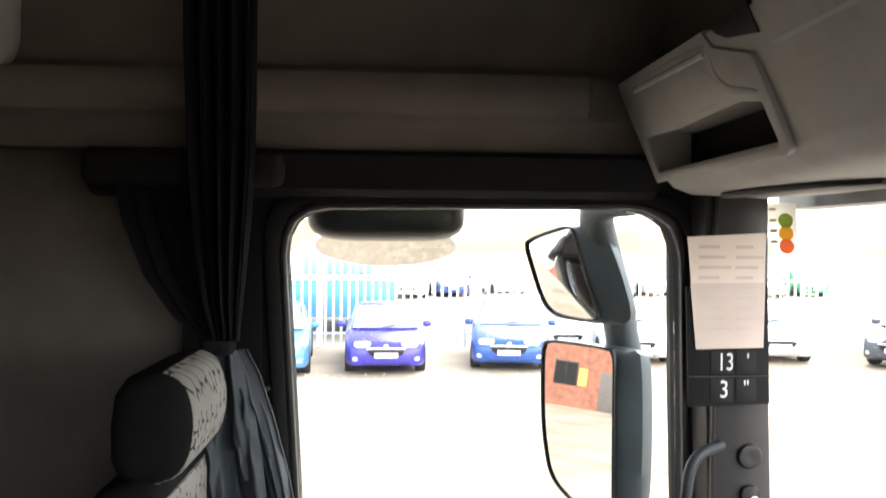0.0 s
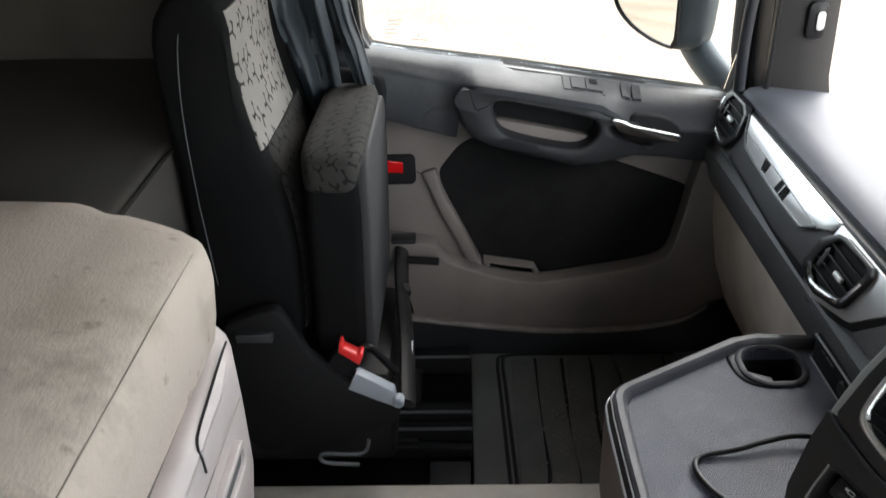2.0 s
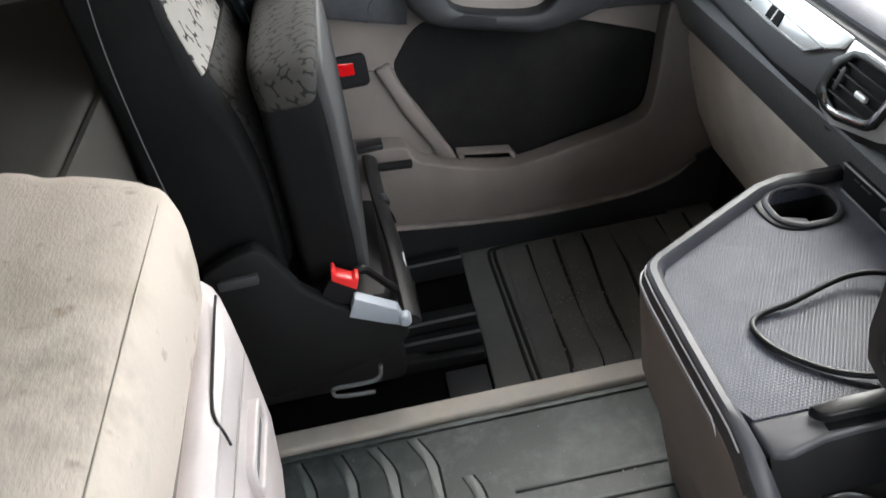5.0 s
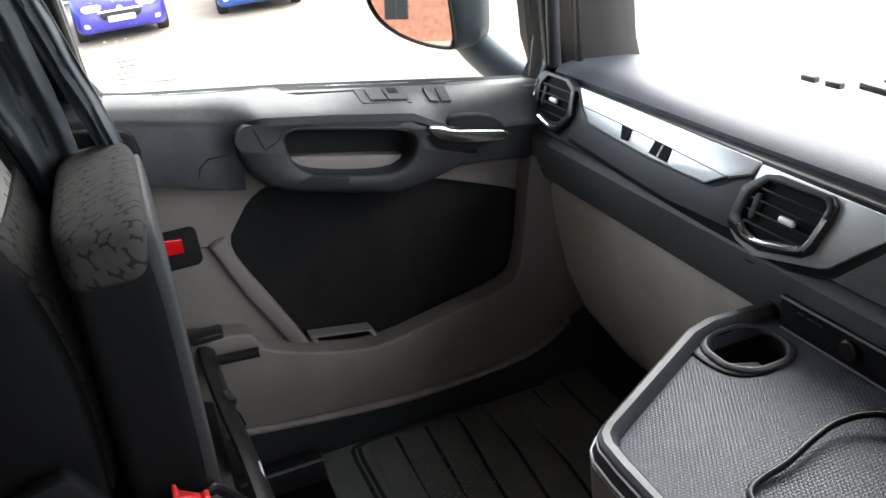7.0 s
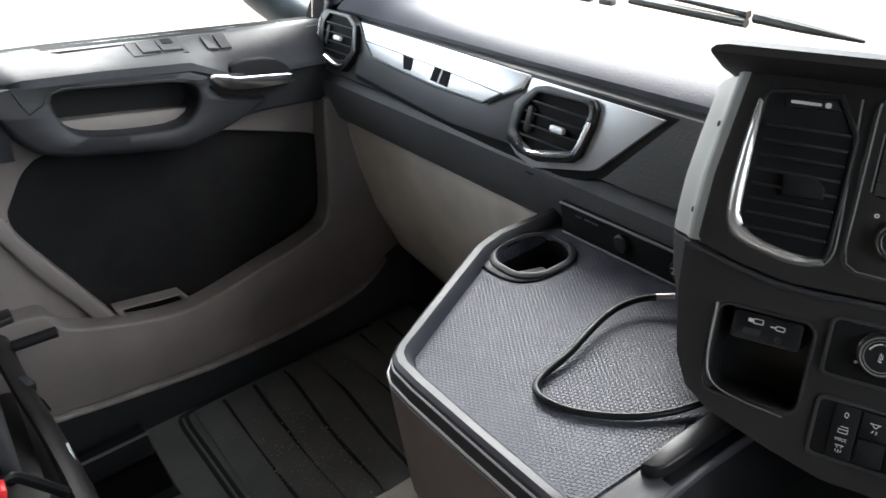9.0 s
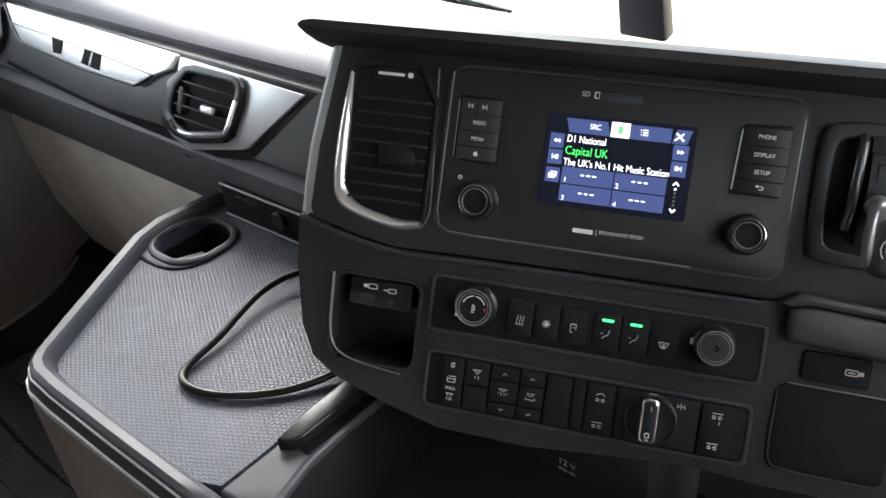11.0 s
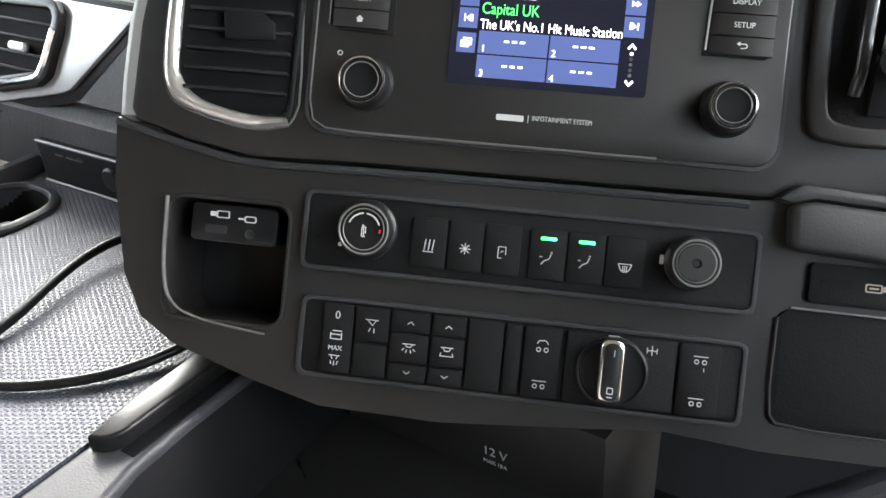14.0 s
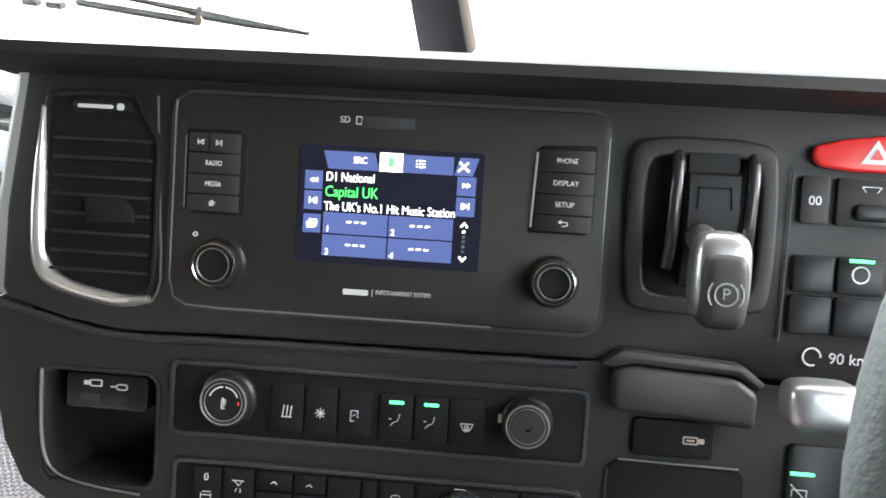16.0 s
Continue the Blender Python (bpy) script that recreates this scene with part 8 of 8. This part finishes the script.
for i in range(4):
    part("text_bar", prism(rr(-0.018, 0.045 - 0.022 * i, 0.014, 0.005, 0.001), 0.0, 0.0008, SF), M["ink"], stk)
ws_ = thing("window_label", (0.0, 1.812, 0.64), "small printed warning label on the door glass", "sticker")
for x, w, z in ((-0.028, 0.030, 0.664), (-0.026, 0.026, 0.656), (-0.034, 0.022, 0.646), (-0.034, 0.026, 0.638), (-0.036, 0.018, 0.630)):
    part("text_bar", prism([(x, z - 0.0009), (x + w, z - 0.0009), (x + w, z + 0.0009), (x, z + 0.0009)], 0.0, 0.0006, door_frame(1.8105)), M["paper"], ws_)
part("red_line", prism([(0.018, 0.624), (0.050, 0.621), (0.050, 0.6235), (0.018, 0.6265)], 0.0, 0.0006, door_frame(1.8105)), M["paper"], ws_)
pt = thing("camera_post", (1.0, 0.76, 0.50), "dark sensor housing at the foot of the windscreen", "sensor")
part("post", prism([(-0.030, 0.0), (0.030, 0.0), (0.025, 0.30), (-0.022, 0.30)], -0.01, 0.012, frame_of((1.0, 0.757, 0.50), (0, -1, 0), (-0.2, 0, 1)), 0.004), M["gloss"], pt)

# ---- outside: mirrors, wipers ----
def mirror(name, c, n_dir, shape, back, label, dome=0.0, depth=0.12):
    """Mirror of any outline in a plastic shell; dome: how far a convex glass stands out."""
    n_ = Vector(n_dir).normalized()
    hx = Vector((0, 0, 1)).cross(n_).normalized()
    F = frame_of(c, hx, n_.cross(hx))
    t_ = thing(name, label=label, category="mirror", m=Matrix.Translation(c))
    o = around(smooth_poly(shape, 1), (0, 0), 96)
    b = around(smooth_poly(back, 1), (0, 0), 96)
    world_ = lambda pts, k, d: [(*(F @ Vector((x * k, y * k, d))),) for x, y in pts]
    glass_ = loft([world_(o, 1.0, -0.006), world_(o, 1.0, 0.0)] + [world_(o, k, dome * (1 - k * k)) for k in (0.94, 0.8, 0.6, 0.4, 0.2, 0.02)])
    part("glass", glass_, M["mirror"], t_, "convex mirror glass" if dome else "mirror glass", smooth=20 if dome else 5)
    part("glass_rim", ring([(x * 1.055, y * 1.04) for x, y in o], o, -0.02, 0.006, F, 0.003), M["gloss"], t_)
    part("housing", loft([world_([(x * 1.05, y * 1.035) for x, y in o], 1.0, -0.004), world_([(x * 0.5 + p * 0.5, y * 0.5 + q * 0.5) for (x, y), (p, q) in zip([(x * 1.06, y * 1.045) for x, y in o], b)], 1.0, -0.015), world_(b, 1.0, -0.045), world_(b, 0.98, -depth * 0.7), world_(b, 0.80, -depth)]), M["mirror_box"], t_, "blue-grey plastic housing")
    return t_


m1 = mirror("door_mirror", (0.545, 2.12, 0.725), (-0.815, -0.575, 0.088), [(-0.133, 0.180), (-0.120, 0.193), (-0.065, 0.195), (0.075, 0.193), (0.088, 0.182), (0.094, 0.095), (0.108, -0.090), (0.116, -0.175), (0.106, -0.188), (0.03, -0.178), (-0.035, -0.155), (-0.080, -0.120), (-0.102, -0.060), (-0.116, 0.0), (-0.128, 0.10)],
            [(-0.125, 0.185), (0.0, 0.205), (0.116, 0.202), (0.132, 0.185), (0.148, 0.040), (0.156, -0.150), (0.143, -0.190), (0.09, -0.200), (0.0, -0.175), (-0.09, -0.125), (-0.12, 0.0)], "large grey door mirror reflecting a brick building")
part("lower_arm", tube(smooth_path([(0.645, 2.10, 0.56), (0.675, 2.05, 0.50), (0.74, 2.0, 0.435), (0.86, 1.86, 0.37)], 2), 0.036, 14), M["mirror_box"], m1, "grey mirror arm")
part("upper_arm", tube(smooth_path([(0.66, 2.13, 0.88), (0.645, 2.13, 0.96), (0.632, 2.125, 1.02), (0.60, 2.11, 1.13), (0.565, 2.08, 1.23), (0.575, 2.03, 1.26), (0.62, 1.95, 1.265)], 2), 0.040, 14), M["mirror_box"], m1)
mirror("wide_angle_mirror", (0.49, 2.13, 1.095), (-0.80, -0.60, -0.012), [(-0.100, 0.060), (-0.090, 0.076), (-0.029, 0.094), (0.036, 0.108), (0.048, 0.098), (0.078, 0.018), (0.122, -0.088), (0.118, -0.102), (0.090, -0.108), (0.004, -0.103), (-0.030, -0.086), (-0.052, -0.055), (-0.076, 0.0)],
            [(-0.08, 0.07), (0.04, 0.115), (0.10, 0.110), (0.15, 0.010), (0.185, -0.09), (0.170, -0.115), (0.09, -0.118), (0.0, -0.105), (-0.05, -0.06)], "grey wide-angle mirror above the door mirror", 0.022, 0.10)
m3 = thing("kerb_mirror", (0.09, 2.05, 1.2), "convex kerb mirror in a black shell over the door", "mirror")
part("shell", pad(-0.090, 0.260, 1.945, 2.20, 1.165, 1.33, 0.45, 20), M["gloss"], m3)
part("glass", lathe([(0.160, -0.02), (0.160, 0.0), (0.13, 0.010), (0.09, 0.018), (0.045, 0.0225), (0.002, 0.024)], frame_of((0.085, 2.075, 1.170), (1, 0, 0), (0, 0.85, -0.52)) @ Matrix.Diagonal((1, 0.55, 1, 1)), 48), M["mirror"], m3, "convex mirror glass", smooth=80)
part("bracket", tube([(0.085, 2.10, 1.29), (0.085, 1.88, 1.40)], 0.03, 12), M["gloss"], m3)
wp = thing("wiper", (1.1, 1.2, 0.48), "black wiper blade and arm on the windscreen", "wiper")
part("blade", tube([(1.132, 1.50, 0.452), (1.132, 1.37, 0.448), (1.132, 1.25, 0.445)], 0.008, 8), M["gloss"], wp)
part("blade", tube([(1.132, 1.232, 0.457), (1.132, 1.15, 0.452), (1.132, 1.05, 0.447)], [0.010, 0.008, 0.003], 8), M["gloss"], wp)
part("arm", tube([(1.138, 1.46, 0.466), (1.138, 1.36, 0.463), (1.138, 1.25, 0.457)], [0.003, 0.005, 0.007], 8), M["gloss"], wp)
for y in (1.62, 1.56):
    part("clip", box(1.124, 1.138, y - 0.018, y + 0.018, 0.436, 0.448, 0.003), M["dark"], wp)

# ---- outside: yard ----
GZ = -1.8


def car(x, y, turn, col, label, w=1.80, hgt=1.46, ln=4.4, mpv=0.0, kind="car"):
    """A parked car, its nose toward the truck."""
    c = thing("car", label=label, category="car", group="cars parked along the fence", m=Matrix.Translation((x, y, GZ)) @ pose(0, 0, 0, 0, 0, turn))
    P = paint("car_paint", col)
    hw = w / 2
    def sec(yy, a, z0, z1, r=0.12):
        return [(px, yy, pz) for px, pz in rr(0, (z0 + z1) / 2, 2 * a, z1 - z0, min(r, (z1 - z0) / 2.2), 4)]
    q = lambda name, bm, m, parent=c, label="": part(name, bm, m, parent, label, True)
    q("body", loft([sec(0.0, hw * 0.70, 0.30, 0.58), sec(0.06, hw * 0.86, 0.22, 0.66), sec(0.25, hw * 0.96, 0.18, 0.74), sec(0.7, hw, 0.17, 0.86 + mpv * 0.06), sec(1.15, hw, 0.17, 0.95 + mpv * 0.08), sec(ln * 0.6, hw, 0.17, 0.97 + mpv * 0.08), sec(ln * 0.9, hw * 0.97, 0.2, 0.97 + mpv * 0.06), sec(ln, hw * 0.85, 0.28, 0.85)]), P, c, "painted car body")
    z1 = hgt
    q("cabin", loft([sec(1.05, hw * 0.86, 0.88, 0.96, 0.04), sec(1.45, hw * 0.80, 0.88, 0.88 + (z1 - 0.88) * 0.46, 0.1), sec(1.95, hw * 0.72, 0.88, z1 - 0.02, 0.16), sec(2.7, hw * 0.71, 0.88, z1, 0.16), sec(ln * 0.82, hw * 0.70, 0.88, z1 - 0.06, 0.16), sec(ln * 0.95, hw * 0.72, 0.88, 0.98, 0.04)]), P)
    # Glass coloured pale: the sky's reflection is put into its base colour.
    g = mat("sky_pale_glass", (0.34, 0.40, 0.43), 0.08, grain=0)
    q("windscreen", loft([[(-hw * 0.82, 0.98, 0.965 + mpv * 0.06), (hw * 0.82, 0.98, 0.965 + mpv * 0.06), (hw * 0.82, 1.02, 0.955), (-hw * 0.82, 1.02, 0.955)], [(-hw * 0.75, 1.42, 0.96 + (z1 - 0.96) * 0.58), (hw * 0.75, 1.42, 0.96 + (z1 - 0.96) * 0.58), (hw * 0.75, 1.46, 0.94 + (z1 - 0.96) * 0.58), (-hw * 0.75, 1.46, 0.94 + (z1 - 0.96) * 0.58)], [(-hw * 0.65, 1.80, z1 - 0.045), (hw * 0.65, 1.80, z1 - 0.045), (hw * 0.65, 1.88, z1 - 0.08), (-hw * 0.65, 1.88, z1 - 0.08)]]), g, c, "sloping windscreen with the sky's sheen in its pale colour")
    for s in (-1, 1):
        q("wiper", tube([(s * 0.05, 0.985, 0.985 + mpv * 0.06), (s * 0.05 + 0.45, 1.12, 1.03 + mpv * 0.05)], 0.012, 6), M["gloss"])
    q("badge", lathe([(0.055, 0), (0.05, 0.02), (0.001, 0.022)], frame_of((0, 0.03, 0.63), (1, 0, 0), (0, 0, 1)) , 16), M["satin"])
    for s in (-1, 1):
        q("side_window", loft([[(s * (hw * 0.88), 1.5, 0.96), (s * (hw * 0.84), 1.5, 0.96), (s * hw * 0.74, 1.95, z1 - 0.12), (s * hw * 0.79, 1.95, z1 - 0.12)], [(s * (hw * 0.88), ln * 0.82, 0.98), (s * (hw * 0.84), ln * 0.82, 0.98), (s * hw * 0.73, ln * 0.78, z1 - 0.14), (s * hw * 0.78, ln * 0.78, z1 - 0.14)]]), g)
        q("headlight", pad(s * hw * 0.58 - 0.20, s * hw * 0.58 + 0.20, 0.02, 0.30, 0.58, 0.74, 0.6, 8), mat("headlight_glass", (0.7, 0.72, 0.74), 0.15, grain=0), c, "clear headlight")
        q("fog_lamp", pad(s * hw * 0.72 - 0.09, s * hw * 0.72 + 0.09, 0.0, 0.14, 0.32, 0.42, 0.6, 6), mat("fog_lamp_glass", (0.6, 0.6, 0.6), 0.3, grain=0))
        q("door_mirror", pad(s * (hw + 0.10) - 0.10, s * (hw + 0.10) + 0.10, 1.25, 1.40, 0.95, 1.10, 0.6, 6), P)
        for yy in (0.80, ln - 0.85):
            wl_ = q("wheel", lathe([(0.20, -0.11), (0.31, -0.11), (0.325, -0.08), (0.325, 0.08), (0.31, 0.11), (0.20, 0.11)], frame_of((s * (hw - 0.10), yy, 0.32), (0, 1, 0), (0, 0, 1)), 20), M["tyre"])
            q("rim", lathe([(0.20, -0.09), (0.20, 0.09), (0.05, 0.10), (0.001, 0.10)], frame_of((s * (hw - 0.10), yy, 0.32), (0, 1, 0), (0, 0, 1)), 10), M["satin"], wl_)
    q("grille", prism(smooth_poly([(-hw * 0.50, 0.60), (hw * 0.50, 0.60), (hw * 0.36, 0.40), (-hw * 0.36, 0.40)], 1), -0.03, 0.03, frame_of((0, 0.02, 0), (1, 0, 0), (0, 0, 1)), 0.01), M["gloss"], c, "dark radiator grille")
    q("grille_bar", prism(rr(0, 0.60, hw * 0.95, 0.03, 0.01), 0.0, 0.05, frame_of((0, 0.02, 0), (1, 0, 0), (0, 0, 1))), M["satin"])
    q("number_plate", prism(rr(0, 0.45, 0.52, 0.11, 0.01), 0.0, 0.045, frame_of((0, 0.0, 0), (1, 0, 0), (0, 0, 1))), M["white"], c, "plain pale number plate")
    q("lower_intake", prism(rr(0, 0.29, hw * 1.2, 0.10, 0.03), -0.06, 0.0, frame_of((0, 0.03, 0), (1, 0, 0), (0, 0, 1))), M["gloss"])
    return c


car(0.07, 18.95, 2, (0.060, 0.050, 0.34), "violet-blue hatchback car with pale number plate")
car(2.85, 19.4, -9, (0.035, 0.085, 0.30), "mid-blue people carrier with roof rails", 1.80, 1.62, 4.4, 1.0)
car(-2.45, 18.6, 4, (0.10, 0.25, 0.50), "light blue car at the row's end", 1.75)
car(6.15, 20.4, -6, (0.72, 0.74, 0.76), "white car behind the mirror arm", 1.78)
car(4.75, 22.0, 0, (0.75, 0.75, 0.76), "white car close to the fence", 1.75)
car(9.75, 20.6, -10, (0.70, 0.71, 0.73), "white hatchback beside the grey car", 1.75)
car(12.1, 19.6, -52, (0.09, 0.10, 0.12), "dark grey hatchback standing askew", 1.80)
far = [(0.6, 0.05, 0.04), (0.75, 0.75, 0.75), (0.05, 0.30, 0.12), (0.7, 0.72, 0.72), (0.06, 0.1, 0.3), (0.75, 0.75, 0.74), (0.7, 0.5, 0.05), (0.1, 0.1, 0.1), (0.72, 0.72, 0.72), (0.6, 0.06, 0.05), (0.75, 0.75, 0.75), (0.08, 0.35, 0.15)]
for i, c in enumerate(far):
    car(-8.0 + 2.9 * i + (0.4 if i % 2 else 0), 44 + 1.5 * (i % 3), 8 * (i % 3) - 8, c, "far parked car seen through the fence", 1.78, 1.45 + 0.15 * (i % 2))
fe = thing("fence", (4, 23.9, GZ), "galvanised steel palisade fence", "fence", m=Matrix.Translation((4, 23.9, GZ)))
pm = prism([(-0.035, 0), (0.035, 0), (0.035, 2.25), (0.018, 2.42), (0.008, 2.30), (0, 2.45), (-0.008, 2.30), (-0.018, 2.42), (-0.035, 2.25)], 0, 0.012, frame_of((0, 0, 0), (1, 0, 0), (0, 0, 1)))
first = part("pale", pm, M["fence"], fe, "", True)
first.location.x = -14
for i in range(1, 130):
    p = first.copy()
    scene.collection.objects.link(p)
    p.parent = fe
    p.location.x = -14 + 0.215 * i
    p.location.z = 0.02 * math.sin(i * 1.7)
for z in (0.4, 1.9):
    part("rail", box(-14, 14, 0.02, 0.07, z - 0.03, z + 0.03), M["fence"], fe, "", True)
for i in range(11):
    part("post", box(-14 + 2.75 * i - 0.05, -14 + 2.75 * i + 0.05, 0.07, 0.17, 0, 2.3), M["fence"], fe, "", True)
tk = thing("blue_truck", (-1.6, 27, GZ), "blue lorry behind the fence with red stripe", "truck")
bl, lb2 = paint("truck_blue", (0.08, 0.27, 0.56)), paint("truck_light_blue", (0.32, 0.56, 0.76))
part("body", box(-3.4, 0.4, 26.5, 33, GZ + 0.6, GZ + 1.75, 0.05), bl, tk, "blue side body")
part("stripe", box(-3.45, 0.45, 26.46, 26.5, GZ + 1.75, GZ + 1.87), M["red"], tk)
for i in range(6):
    part("stake", box(-3.3 + 0.72 * i, -3.2 + 0.72 * i, 26.6, 26.7, GZ + 1.8, GZ + 2.95), lb2, tk)
part("cab", box(-2.6, -0.3, 27, 29, GZ + 1.9, GZ + 2.85, 0.1), lb2, tk, "light blue cab")
for x in (-2.8, -0.2):
    part("wheel", lathe([(0.25, -0.14), (0.48, -0.14), (0.5, 0), (0.48, 0.14), (0.25, 0.14)], frame_of((x, 26.9, GZ + 0.5), (1, 0, 0), (0, 0, 1)), 24), M["tyre"], tk)
# brick building behind the truck, seen in the mirrors
bd = thing("brick_building", (-44, 8, GZ), "single-storey red brick building with dark window", "building")
BX = -44.0
part("wall", box(BX - 7, BX, -6, 22, GZ, GZ + 4.1), M["brick"], bd, "red brick wall")
part("roof", box(BX - 7.3, BX + 0.3, -6.3, 22.3, GZ + 4.1, GZ + 4.5), M["white"], bd, "white fascia roof edge")
for y in (-2.0, 3.6, 7.7, 11.2, 15.5):
    w_ = part("window", box(BX - 0.02, BX + 0.04, y - 0.62, y + 0.62, GZ + 1.15, GZ + 2.4, 0.01), M["dark"], bd, "dark-framed window")
    part("pane", box(BX + 0.03, BX + 0.06, y - 0.55, y - 0.03, GZ + 1.22, GZ + 2.32), M["gloss"], w_)
    part("pane", box(BX + 0.03, BX + 0.06, y + 0.03, y + 0.55, GZ + 1.22, GZ + 2.32), M["gloss"], w_)
part("notice", box(BX - 0.01, BX + 0.04, 6.55, 7.0, GZ + 1.2, GZ + 2.1), mat("yellow_sign", (0.75, 0.65, 0.12), 0.6), bd, "yellow notice board")
part("door", box(BX - 0.02, BX + 0.05, 4.9, 5.85, GZ, GZ + 2.05, 0.02), M["brown"], bd, "brown door")

# loose stones on the yard
rnd = random.Random(4)
vs, fs = [], []
for i in range(5200):
    x, y = rnd.uniform(-7, 16), 3.2 + 16 * rnd.random() ** 1.3
    r = rnd.uniform(0.008, 0.026) * (1 + y / 14)
    b = len(vs)
    q = rnd.uniform(0, 3)
    for k in range(5):
        vs.append((x + r * rnd.uniform(0.7, 1.2) * math.cos(q + k * 1.257), y + r * rnd.uniform(0.7, 1.2) * math.sin(q + k * 1.257), GZ - 0.012))
    vs.append((x + r * 0.2, y, GZ + 0.012 + r * rnd.uniform(0.3, 0.7)))
    fs += [(b + k, b + (k + 1) % 5, b + 5) for k in range(5)]
sm = bpy.data.meshes.new("stones")
sm.from_pydata(vs, [], fs)
sm.materials.append(M["stone"])
tagged(new("stones", sm), "loose pale and brown stones on the dirt", "stones", kind="stuff")
